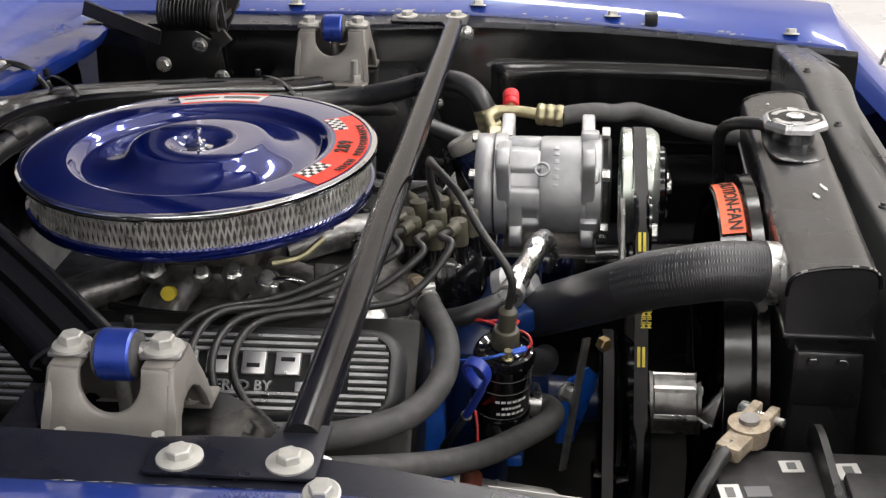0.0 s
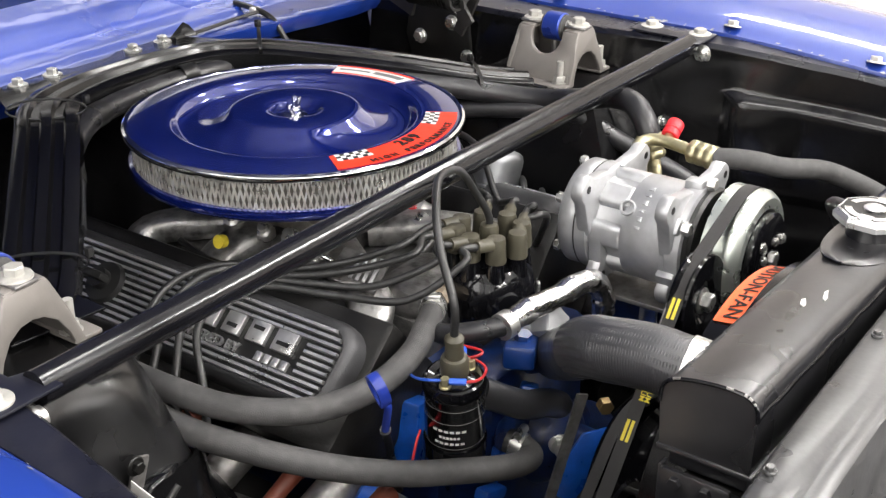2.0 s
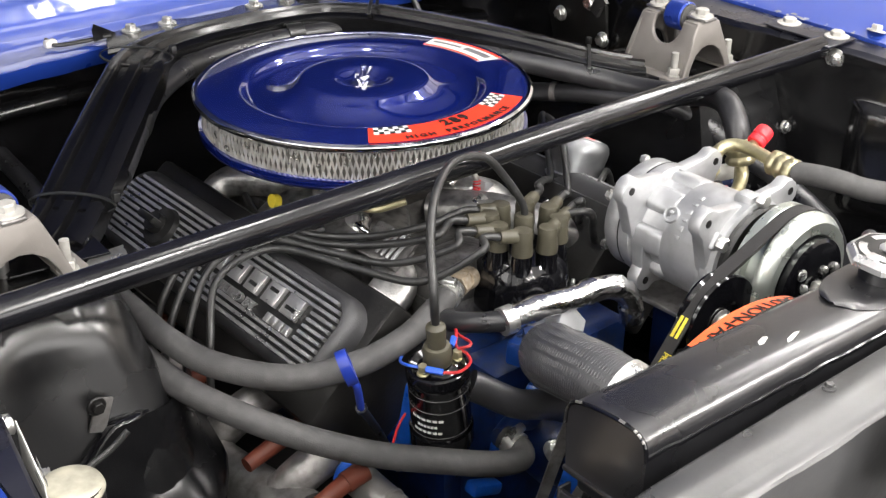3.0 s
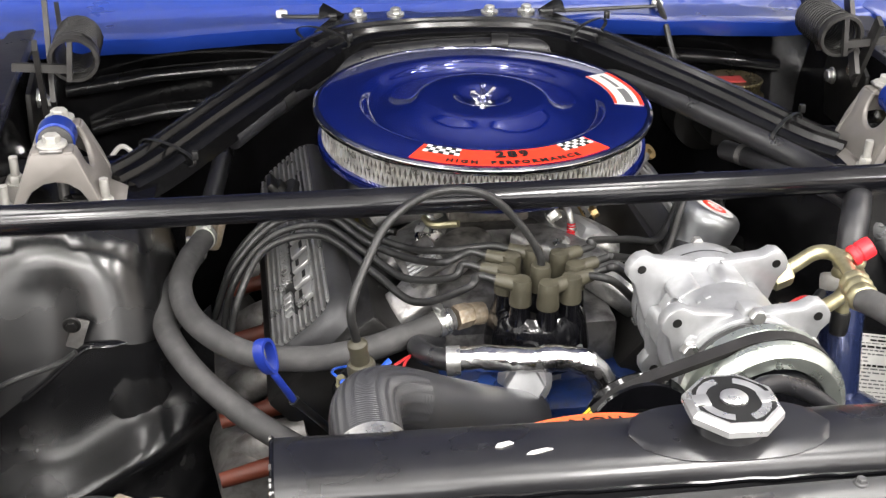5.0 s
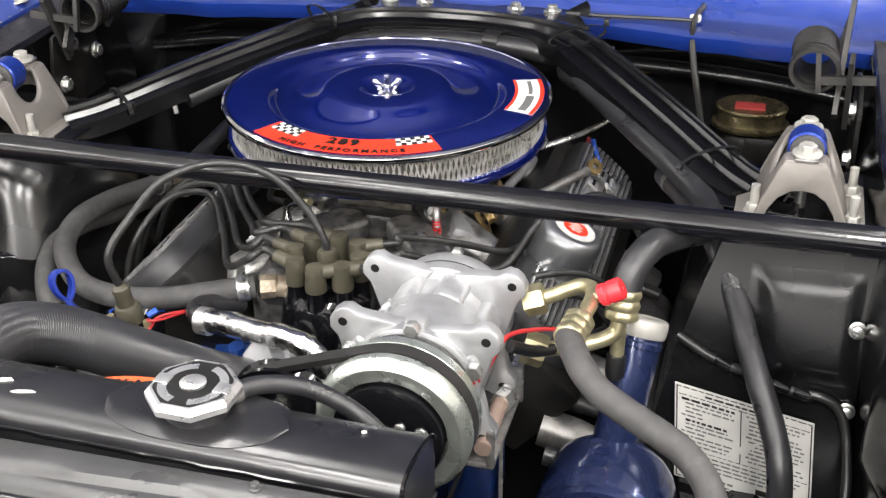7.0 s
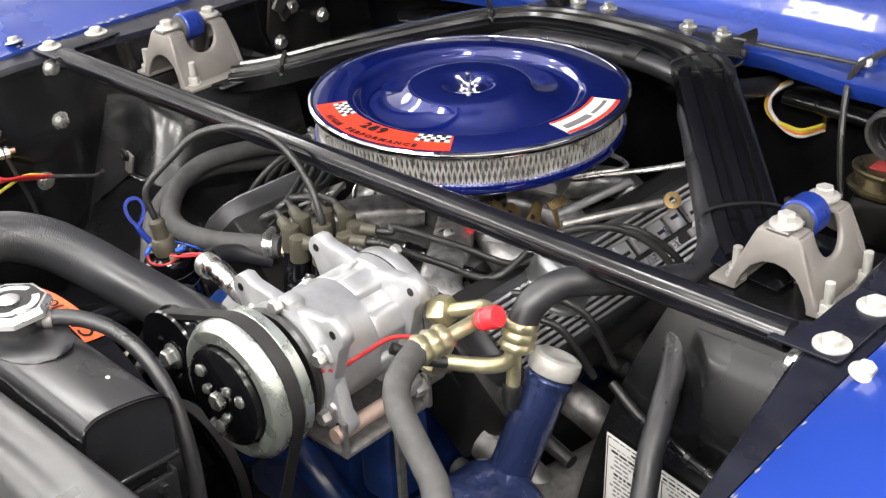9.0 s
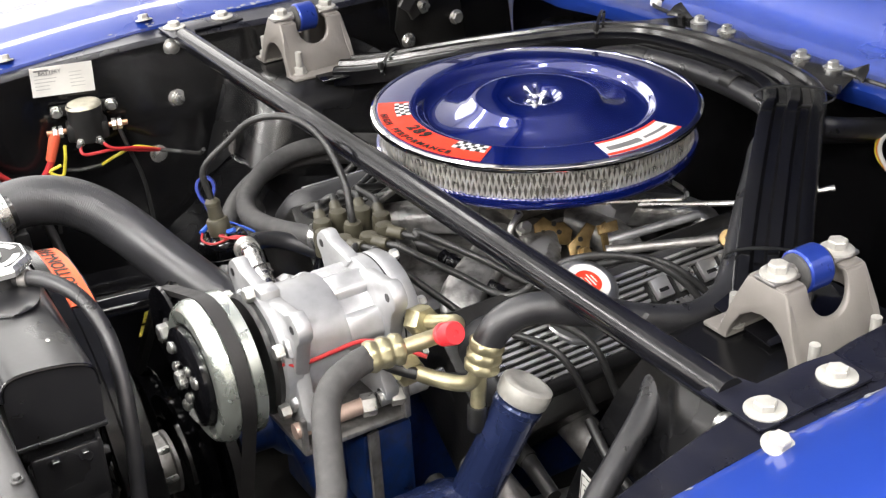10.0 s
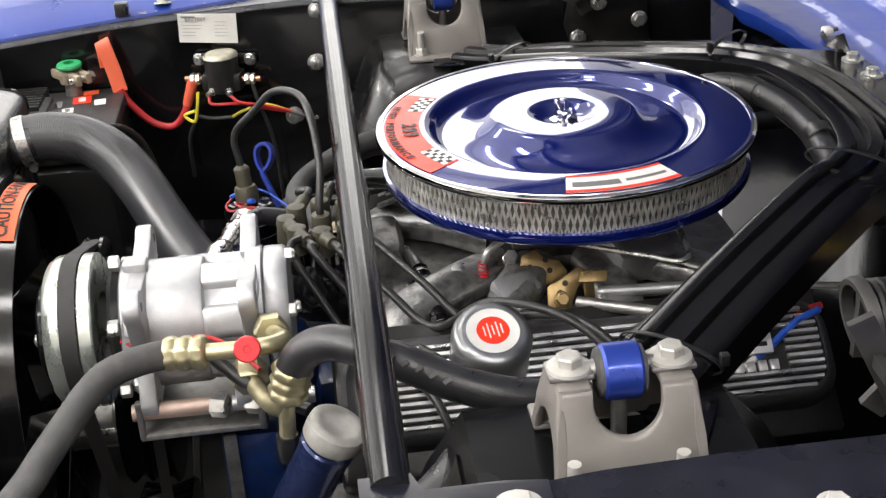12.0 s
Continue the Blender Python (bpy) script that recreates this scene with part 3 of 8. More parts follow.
def firewall_and_cowl():
    bm = bmesh.new()
    rows = []
    for i in range(29):
        x = -0.62 + 1.24 * i / 28
        rows.append([V(x, 0.50 - 0.02 * math.cos(x * 9) * (1 if z < 0.85 else 0.2), z) for z in (0.905, 0.88, 0.82, 0.75, 0.66, 0.56, 0.45, 0.30)])
    skin(bm, rows, 0.003)
    part("firewall", bm, SATIN_BLACK, body, "satin black bulkhead with shallow pressings")
    for pts in (((-0.53, 0.810), (-0.46, 0.820), (-0.40, 0.829), (-0.28, 0.836), (-0.15, 0.838)), ((-0.50, 0.750), (-0.45, 0.763), (-0.40, 0.772), (-0.33, 0.778)), ((0.20, 0.838), (0.30, 0.836), (0.42, 0.828), (0.53, 0.812))):
        bm = bmesh.new()
        sweep(bm, smooth_path([V(x, 0.4925, z) for x, z in pts], 6), [(0.016 * math.cos(a), 0.011 * math.sin(a)) for a in [2 * math.pi * k / 14 for k in range(14)]])
        part("bulkhead_swage", bm, PANEL_BLACK, body)
    # blue cowl panel: lip, flat, step to the screen
    bm = bmesh.new()
    rows = []
    for i in range(97):
        x = -0.80 + 1.6 * i / 96
        a = abs(x)
        back = 0.0 if a < 0.2 else 0.10 * min(1.0, (a - 0.2) / 0.4)
        y0 = 0.437 - 0.02 * min(1, max(0, (a - 0.2) / 0.2)) - back * 0.25
        lift = 0.0 if a < 0.56 else 0.02 * (a - 0.56) / 0.24
        y0 += 0.0025 * math.sin(37 * x) + 0.0015 * math.sin(71 * x + 1)
        row = [V(x, y0 + 0.012, 0.886), V(x, y0 + 0.003, 0.900 + lift), V(x, y0, 0.910 + lift), V(x, y0 + 0.010, 0.914 + lift)]
        # a pressed step runs along the panel and turns forward at its outer ends
        edge = 0.492 if a < 0.43 else 0.492 - 0.35 * min(0.16, a - 0.43)
        for k in range(1, 17):
            y = y0 + 0.010 + (0.575 - y0 - 0.010) * k / 16
            u = min(1.0, max(0.0, (y - edge + 0.006) / 0.012))
            row.append(V(x, y, 0.9142 + 0.0075 * u * u * (3 - 2 * u) + 0.020 * max(0.0, (y - 0.545) / 0.03) ** 2 + lift))
        row += [V(x, 0.62, 0.952 + lift), V(x, 0.73, 0.965 + lift)]
        rows.append(row)
    skin(bm, rows, 0.0015)
    part("cowl_panel", bm, COWL_BLUE, body, "royal blue scuttle panel below the windscreen")
    bm = bmesh.new()
    box(bm, (0, 0.742, 0.972), (1.55, 0.02, 0.02), 0.006)
    part("screen_seal", bm, RUBBER, body, "black rubber windscreen seal")
    bm = bmesh.new()
    skin(bm, [[V(x, 0.745, 0.975), V(x, 1.05, 1.20), V(x, 1.35, 1.36)] for x in (-0.74, -0.4, 0, 0.4, 0.74)], 0.005)
    part("windscreen", bm, GLASS_DARK, body, "dark raked windscreen glass")
    bm = bmesh.new()
    box(bm, (0, -0.20, 0.30), (1.16, 1.45, 0.02))
    part("undertray", bm, DARK, body, "dark underside below the engine")


firewall_and_cowl()


def bonnet():
    """Open bonnet leaning over the rear of the bay, hinged at the scuttle."""
    line = smooth_path([V(0, 0.465, 1.012), V(0, 0.385, 1.055), V(0, 0.32, 1.125), V(0, 0.19, 1.320), V(0, 0.0, 1.600), V(0, -0.22, 1.930)], 5)
    bm = bmesh.new()
    rows = []
    for i in range(23):
        x = -0.63 + 1.26 * i / 22
        c = 0.022 * (1 - (abs(x) / 0.63) ** 2)
        rows.append([p + V(x, c * 0.6, c * 0.8 * min(1.0, k / 6)) for k, p in enumerate(line)])
    skin(bm, rows, 0.0015)
    hood = part("bonnet", bm, BONNET_UNDER, body, "open bonnet with a dark blue underside")
    n_ = len(line) - 1
    for (x0, f0), (x1, f1), w in (((-0.57, 0.06), (-0.57, 0.95), 0.06), ((0.57, 0.06), (0.57, 0.95), 0.06), ((-0.60, 0.95), (0.60, 0.95), 0.05), ((-0.54, 0.25), (-0.06, 0.92), 0.05), ((0.54, 0.25), (0.06, 0.92), 0.05)):
        bm = bmesh.new()
        path = []
        for i in range(9):
            f = f0 + (f1 - f0) * i / 8
            k = min(n_ - 1, int(f * n_))
            p = line[k].lerp(line[k + 1], f * n_ - k)
            path.append(p + V(x0 + (x1 - x0) * i / 8, -0.008, -0.006))
        sweep(bm, path, [(-w / 2, 0.0), (-w / 2 + 0.010, -0.012), (w / 2 - 0.010, -0.012), (w / 2, 0.0), (w / 2, 0.010), (-w / 2, 0.010)], True, (0, 0.77, 0.64))
        part("bonnet_rib", bm, BONNET_UNDER, hood)


bonnet()


def radiator_support():
    bm = bmesh.new()
    # channel profile in y, z swept across the car
    rows = []
    for i in range(43):
        x = -0.63 + 1.26 * i / 42
        w = min(1.0, max(0.0, (abs(x - 0.08) - 0.10) / 0.20)) if x > 0 else min(1.0, max(0.0, (-x - 0.36) / 0.15))
        e = -0.658 - (0.062 if x < 0 else 0.016) * w * w * (3 - 2 * w)
        q = min(1.0, max(0.0, (abs(x) - 0.28) / 0.34))
        fall = 0.044 * q * q * (2 - q)
        b = -0.604 - 0.009 * (abs(x) / 0.6) ** 2
        m = (b + e) / 2 + 0.006 * math.sin(9 * x)
        step = 0.0045 + 0.0015 * math.sin(14 * x + 1)
        prof = [(b, 0.60), (b, 0.908), (b - 0.002, 0.914), (b - 0.006, 0.917), (m + 0.008, 0.9175), (m + 0.001, 0.9168), (m - 0.004, 0.9175 - step), (m - 0.012, 0.9172 - step), (e + 0.014, 0.9165 - 0.004 * w), (e + 0.005, 0.9150 - 0.006 * w), (e + 0.001, 0.9110 - 0.008 * w), (e, 0.900 - 0.01 * w), (e - 0.002, 0.70)]
        rows.append([V(x, y, z - (fall if z > 0.8 else 0)) for y, z in prof])
    skin(bm, rows, 0.002)
    part("radiator_support", bm, SUPPORT_GREY, body, "charcoal painted radiator support panel")
    for x in (-0.34, -0.12, 0.12, 0.34):
        bolt("support_bolt", (x, -0.6165, 0.9172 - (0.0025 if abs(x) > 0.3 else 0)), (0, 0, 1), 0.0035, SUPPORT_GREY, body, 0.005)
    # nose panel: its black colour stands in for the shade of the gap
    bm = bmesh.new()
    skin(bm, [[V(x, -0.716, 0.70), V(x, -0.80, 0.70), V(x, -1.02, 0.78), V(x, -1.10, 0.74), V(x, -1.12, 0.40)] for x in (-0.8, -0.3, 0, 0.3, 0.8)], 0.003)
    part("front_valance", bm, SATIN_BLACK, body, "panel ahead of the radiator support, coloured black for the shaded gap")


radiator_support()
for s in (-1, 1):
    bm = bmesh.new()
    lathe(bm, [(0.19, -0.09), (0.29, -0.09), (0.315, -0.06), (0.318, 0.0), (0.315, 0.06), (0.29, 0.09), (0.19, 0.09)], at((s * 0.72, -0.12, 0.318), (1, 0, 0)), 48, True)
    wheel = part("wheel", bm, RUBBER, body, "black front tyre")
    bm = bmesh.new()
    lathe(bm, [(0, 0.03), (0.06, 0.03), (0.17, 0.0), (0.192, 0.07), (0.192, -0.07), (0, -0.06)], at((s * 0.72, -0.12, 0.318), (s, 0, 0)), 36)
    part("rim", bm, STEEL, wheel)

# rail bolts with broad pale washers
for s in (-1, 1):
    for y in (-0.135, -0.060):
        bolt("rail_bolt", (s * 0.592, y, 0.9212), (0, 0, 1), 0.0090, BOLT_PALE, body, 0.0160, 0.0062, "pale zinc bolt and broad washer")
    for y in (-0.165, -0.372, -0.642, 0.12, 0.30):
        bolt("wing_bolt", (s * 0.634, y, 0.9275 - wing_drop(y)), (s * 0.25, 0, 1), 0.008, BOLT_PALE, body, 0.0125, 0.007, "zinc wing bolt")
    bm = bmesh.new()
    box(bm, (s * 0.622, -0.43, 0.933 - wing_drop(-0.43)), (0.016, 0.02, 0.02), 0.003)
    part("bump_stop", bm, RUBBER, body, "black rubber bonnet stop")

# ---------- cross bar ----------
def cross_bar():
    t = thing("cross_brace_bar", 0, -0.135, 0.9, "gloss black tubular brace bolted across the engine bay", "brace bar")
    bm = bmesh.new()
    path = [V(-0.556 + 1.112 * i / 24, -0.135, 0.917 - 0.003) for i in range(25)]
    sweep(bm, path, circle_section(0.0145, 20))
    part("bar", bm, BAR_BLACK, t)
    for s in (-1, 1):
        bm = bmesh.new()
        plate(bm, [(-0.040, -0.020), (0.022, -0.020), (0.024, -0.016), (0.024, 0.094), (0.022, 0.098), (-0.018, 0.098), (-0.022, 0.07), (-0.022, 0.02), (-0.040, 0.014)],
              Matrix.Translation((s * 0.585, -0.135, 0.9195)) @ Matrix.Diagonal((s, 1, 1, 1)), 0.003, 0.001)
        part("end_plate", bm, RAIL_BLACK, t, "flat dark mounting plate")


cross_bar()

# ---------- shock tower caps ----------
def shock_cap(side):
    cx, cy = (0.474, 0.031) if side > 0 else (-0.478, 0.020)
    z0 = 0.864
    t = thing("shock_tower_cap", cx, cy, 0.862, "warm grey cast shock mount with a blue bushing on the tower", "shock mount", "shock mounts")
    bm = bmesh.new()
    # two leaning cheeks with a round notch for the bushing
    notch = [(0.0235 * math.cos(a_), 0.060 - 0.0235 * math.sin(a_)) for a_ in [math.pi * i / 14 for i in range(15)]]
    u = [(-0.0535, 0.0), (0.0535, 0.0), (0.0510, 0.035), (0.0480, 0.062), (0.0450, 0.069), (0.0235, 0.069)] + notch + [(-0.0235, 0.069), (-0.0450, 0.069), (-0.0480, 0.062), (-0.0510, 0.035)]
    for k in (-1, 1):
        lean = Matrix(((0, 0, k, k * 0.0455), (1, 0, 0, 0), (0, 1, 0, 0), (0, 0, 0, 1)))
        sh = Matrix.Identity(4)
        sh[0][2] = -k * 0.38
        plate(bm, u, Matrix.Translation((cx, cy, z0)) @ sh @ lean, 0.007, 0.0024)
    # front and rear faces: posts over a low arch
    arch = [(-0.050, 0.0), (-0.0385, 0.0), (-0.033, 0.015), (-0.024, 0.029), (-0.012, 0.037), (0.0, 0.039), (0.012, 0.037), (0.024, 0.029), (0.033, 0.015), (0.0385, 0.0), (0.050, 0.0), (0.037, 0.034), (0.0245, 0.064), (0.0215, 0.0695), (-0.0215, 0.0695), (-0.0245, 0.064), (-0.037, 0.034)]
    for k in (-1, 1):
        sh = Matrix.Identity(4)
        sh[1][2] = -k * 0.085
        m = Matrix(((1, 0, 0, 0), (0, 0, 1, k * 0.0510), (0, 1, 0, 0), (0, 0, 0, 1)))
        plate(bm, arch, Matrix.Translation((cx, cy, z0)) @ sh @ m, 0.007, 0.0024)
        box(bm, (cx, cy + k * 0.0355, 0.9325), (0.042, 0.024, 0.006), 0.0025)
        box(bm, (cx + k * 0.052, cy, 0.8655), (0.030, 0.108, 0.005), 0.002)
    part("casting", bm, SHOCK_GREY, t)
    bm = bmesh.new()
    m = at((cx, cy - 0.0135, 0.933), (0, 1, 0))
    lathe(bm, [(0.0165, 0), (0.0185, 0), (0.0200, 0.0018), (0.0200, 0.0252), (0.0185, 0.027), (0.0165, 0.027)], m, 36, True)
    bush = part("bushing", bm, BUSHING_BLUE, t, "blue anodised bushing")
    for k in (-1, 1):
        bm = bmesh.new()
        lathe(bm, [(0, 0), (0.0180, 0), (0.0172, 0.0035), (0.012, 0.0055), (0, 0.0055)], at((cx, cy + k * 0.0125, 0.933), (0, k, 0)), 28)
        part("bushing_rubber", bm, HEATER_RUBBER, bush, "grey rubber bushing end")
    bm = bmesh.new()
    rod(bm, (cx, cy, 0.93), (cx, cy, 0.84), 0.006, None, 12)
    for k in (-1, 1):
        box(bm, (cx, cy + k * 0.0355, 0.9372), (0.024, 0.032, 0.0045), 0.0018)
        rod(bm, (cx, cy + k * 0.012, 0.936), (cx, cy + k * 0.026, 0.937), 0.0085, 0.0055, 14)
    part("shock_eye", bm, STEEL, t, "steel shock absorber eye")
    for k in (-1, 1):
        bm = bmesh.new()
        lathe(bm, [(0, 0), (0.0155, 0), (0.0150, 0.0022), (0.0110, 0.0034), (0, 0.0034)], at((cx, cy + k * 0.0355, 0.9394)), 28)
        hexagon(bm, at((cx, cy + k * 0.0355, 0.9426)), 0.0092, 0.0075)
        part("mount_bolt", bm, BOLT_PALE, t, "pale flanged bolt", 30)
    for x, y in ((-0.047 * side, -0.036), (0.0535 * side, -0.043), (0.0535 * side, 0.031)):
        bm = bmesh.new()
        rod(bm, (cx + x, cy + y, 0.865), (cx + x, cy + y, 0.899), 0.0048, None, 10)
        lathe(bm, [(0, 0), (0.0105, 0), (0.0105, 0.002), (0, 0.002)], at((cx + x, cy + y, 0.8675)), 18)
        hexagon(bm, at((cx + x, cy + y, 0.869)), 0.0085, 0.009)
        part("stud_nut", bm, BOLT_PALE, t)


shock_cap(-1)
shock_cap(1)

# ---------- export brace ----------
def export_brace():
    t = thing("export_brace", 0, 0.40, 0.86, "black pressed steel brace from scuttle to shock towers", "brace")
    half = [V(0.425, 0.045, 0.870), V(0.385, 0.085, 0.876), V(0.30, 0.180, 0.899), V(0.20, 0.295, 0.920), V(0.165, 0.338, 0.9225), V(0.125, 0.370, 0.923), V(0.06, 0.387, 0.923), V(0.0, 0.390, 0.923)]
    pts = [V(-p.x, p.y, p.z) for p in half] + [Vector(p) for p in reversed(half[:-1])]
    path = smooth_path(pts, 6)
    sec = [(-0.042, -0.030), (-0.040, 0.0), (-0.034, 0.004), (-0.024, 0.004), (-0.020, -0.002), (-0.010, -0.002), (-0.006, 0.005), (0.006, 0.005), (0.010, -0.002), (0.020, -0.002), (0.024, 0.004), (0.034, 0.004), (0.040, 0.0), (0.042, -0.020),
           (0.039, -0.020), (0.037, -0.004), (-0.037, -0.004), (-0.039, -0.030)]
    bm = bmesh.new()
    sweep(bm, path, [(a * 0.90, b) for a, b in sec])
    part("brace_channel", bm, BRACE_BLACK, t)
    bm = bmesh.new()
    plate(bm, [(-0.185, 0.385), (0.185, 0.385), (0.16, 0.44), (0.14, 0.464), (0.05, 0.466), (0.03, 0.455), (-0.03, 0.455), (-0.05, 0.466), (-0.14, 0.464), (-0.16, 0.44)], Matrix.Translation((0, 0, 0.9195)), 0.003, 0.001)
    part("cowl_flange", bm, BRACE_BLACK, t)
    for s in (-1, 1):
        bm = bmesh.new()
        plate(bm, [(-0.022, 0.0), (0.020, 0.0), (0.012, 0.016), (0.004, 0.022), (-0.010, 0.010)], Matrix.Translation((s * 0.158, 0.447, 0.920)) @ Matrix.Diagonal((s, 1, 1, 1)) @ pose(0, 0, 0, 52, 0, -24), 0.0025, 0.0008)
        part("flange_ear", bm, BRACE_BLACK, t, "upturned pointed flange ear")
    for x in (-0.12, -0.067, 0.067, 0.12):
        bolt("cowl_bolt", (x, 0.450, 0.921), (0, 0, 1), 0.0075, ZINC, t, 0.0125, 0.007, "pale zinc bolt")
    for s in (-1, 1):
        bm = bmesh.new()
        plate(bm, [(-0.05, -0.04), (0.045, -0.05), (0.05, 0.05), (0.0, 0.075), (-0.05, 0.05)], Matrix.Translation((s * 0.428, 0.045, 0.8655)), 0.003, 0.001)
        part("tower_foot", bm, GLOSS_BLACK, t)


export_brace()

# ---------- air cleaner ----------
AX, AY = -0.010, 0.092


def air_cleaner():
    t = thing("air_cleaner", AX, AY, 0.868, "round candy blue air cleaner with chrome rim and mesh filter", "air cleaner")
    m = Matrix.Translation((AX, AY, 0))
    bm = bmesh.new()
    lathe(bm, [(0, 0.9255), (0.018, 0.9255), (0.023, 0.9268), (0.029, 0.9320), (0.033, 0.9345), (0.038, 0.9352), (0.068, 0.9352), (0.0725, 0.9347), (0.076, 0.9328), (0.082, 0.9275), (0.092, 0.9215), (0.104, 0.9172), (0.116, 0.9150), (0.126, 0.9146), (0.1315, 0.9160), (0.136, 0.9215), (0.1395, 0.9265), (0.143, 0.9287), (0.148, 0.9292), (0.185, 0.9276), (0.1905, 0.9265), (0.1905, 0.9245), (0.15, 0.9245), (0.132, 0.913), (0.09, 0.9145), (0, 0.916)], m, 128)
    part("lid", bm, LID_BLUE, t, "candy blue domed lid", 50)
    bm = bmesh.new()
    lathe(bm, [(0.1895, 0.9278), (0.1925, 0.9282), (0.1952, 0.9265), (0.1962, 0.9235), (0.1952, 0.9205), (0.1925, 0.9190), (0.1895, 0.9200)], m, 96, True)
    part("rim", bm, CHROME, t, "bright chrome rolled rim")
    bm = bmesh.new()
    lathe(bm, [(0.178, 0.880), (0.178, 0.922)], m, 160)
    part("filter_paper", bm, PAPER_FILTER, t, "pale pleated filter paper")
    # expanded mesh: slanted strands that cross in diamonds
    bm = bmesh.new()
    n, rows, z0, z1 = 184, 3, 0.882, 0.9205
    h = (z1 - z0) / rows

    def strand(a0, za, a1, zb, w=0.00105):
        pts = []
        for r in (0.1845, 0.1862):
            for a, z in ((a0, za), (a1, zb)):
                for d in (-1, 1):
                    pts.append(bm.verts.new((AX + r * math.cos(a + d * w / r), AY + r * math.sin(a + d * w / r), z)))
        i = pts
        bm.faces.new((i[4], i[5], i[7], i[6]))
        bm.faces.new((i[0], i[2], i[6], i[4]))
        bm.faces.new((i[1], i[5], i[7], i[3]))
    da = 2 * math.pi / n
    for k in range(rows):
        for i in range(n):
            a = i * da + (k % 2) * da * 0.5
            strand(a, z0 + k * h, a + da * 0.5, z0 + (k + 1) * h)
            strand(a, z0 + k * h, a - da * 0.5, z0 + (k + 1) * h)
    part("filter_mesh", bm, MESH_STEEL, t, "silver expanded metal mesh")
    bm = bmesh.new()
    lathe(bm, [(0.07, 0.868), (0.160, 0.868), (0.182, 0.8715), (0.1895, 0.8755), (0.1915, 0.8795), (0.1908, 0.8865), (0.1872, 0.8875), (0.184, 0.882), (0.07, 0.880)], m, 96)
    part("tray", bm, LID_BLUE, t, "candy blue base tray")
    bm = bmesh.new()
    lathe(bm, [(0, 0.9256), (0.014, 0.9256), (0.0145, 0.9272), (0.008, 0.929), (0.007, 0.934), (0.0035, 0.9345), (0.0035, 0.948), (0, 0.9488)], m, 20)
    for k in (-1, 1):
        w = [(0.004, 0.0), (0.010, 0.001), (0.0175, 0.010), (0.0165, 0.0145), (0.012, 0.0145), (0.007, 0.009), (0.004, 0.008)]
        plate(bm, [(k * x, z) for x, z in w], Matrix.Translation((AX, AY, 0.9280)) @ pose(0, 0, 0, 90, 0, 20), 0.003, 0.0008)
    part("wing_nut", bm, CHROME, t, "chrome wing nut")
    # decals lie on the flat ring of the lid

    def arc_patch(a0, a1, r0, r1, z, steps=24):
        b = bmesh.new()
        rows_ = []
        for i in range(steps + 1):
            a = radians(a0 + (a1 - a0) * i / steps)
            rows_.append([V(AX + r * math.sin(a), AY - r * math.cos(a), z - 0.0012 * (r - 0.15) / 0.035) for r in (r0, (r0 + r1) / 2, r1)])
        skin(b, rows_, 0.0004)
        return b
    d = part("performance_decal", arc_patch(-35, 36, 0.150, 0.1865, 0.9296), DECAL_RED, t, "orange-red curved decal with chequered ends")
    for a0 in (-33.0, 21.0):
        for i in range(7):
            for k in range(3):
                s0 = a0 + i * 2.0
                r0 = 0.150 + 0.0055 * k
                part("chequer", arc_patch(s0, s0 + 2.0, r0, r0 + 0.0055, 0.9300, 2), DECAL_BLACK if (i + k) % 2 else DECAL_WHITE, d)
    part("numerals", letters("289", 0.0205, Matrix.Translation((AX, AY, 0.9301)) @ pose(0, 0, 0, 0, 0, 0.5) @ Matrix.Translation((0, -0.1675, 0)), 0.0004, 0.1675, 1.30, 0.045), DECAL_BLACK, d)
    part("lettering", letters("HIGH  PERFORMANCE", 0.0112, Matrix.Translation((AX, AY, 0.9296)) @ pose(0, 0, 0, 0, 0, 0.5) @ Matrix.Translation((0, -0.1842, 0)), 0.0004, 0.1842, 1.42, 0.04), DECAL_BLACK, d)
    e = part("maker_decal", arc_patch(79, 114, 0.152, 0.1865, 0.9296), DECAL_WHITE, t, "white curved maker's decal with red borders")
    part("red_border", arc_patch(79, 114, 0.1815, 0.1865, 0.9299), DECAL_RED, e)
    part("red_border", arc_patch(79, 114, 0.152, 0.1555, 0.9299), DECAL_RED, e)
    part("print_bar", arc_patch(81, 96, 0.166, 0.1755, 0.9299), PRINT_GREY, e)
    part("print_bar", arc_patch(98, 112, 0.168, 0.1725, 0.9299), PRINT_GREY, e)


air_cleaner()

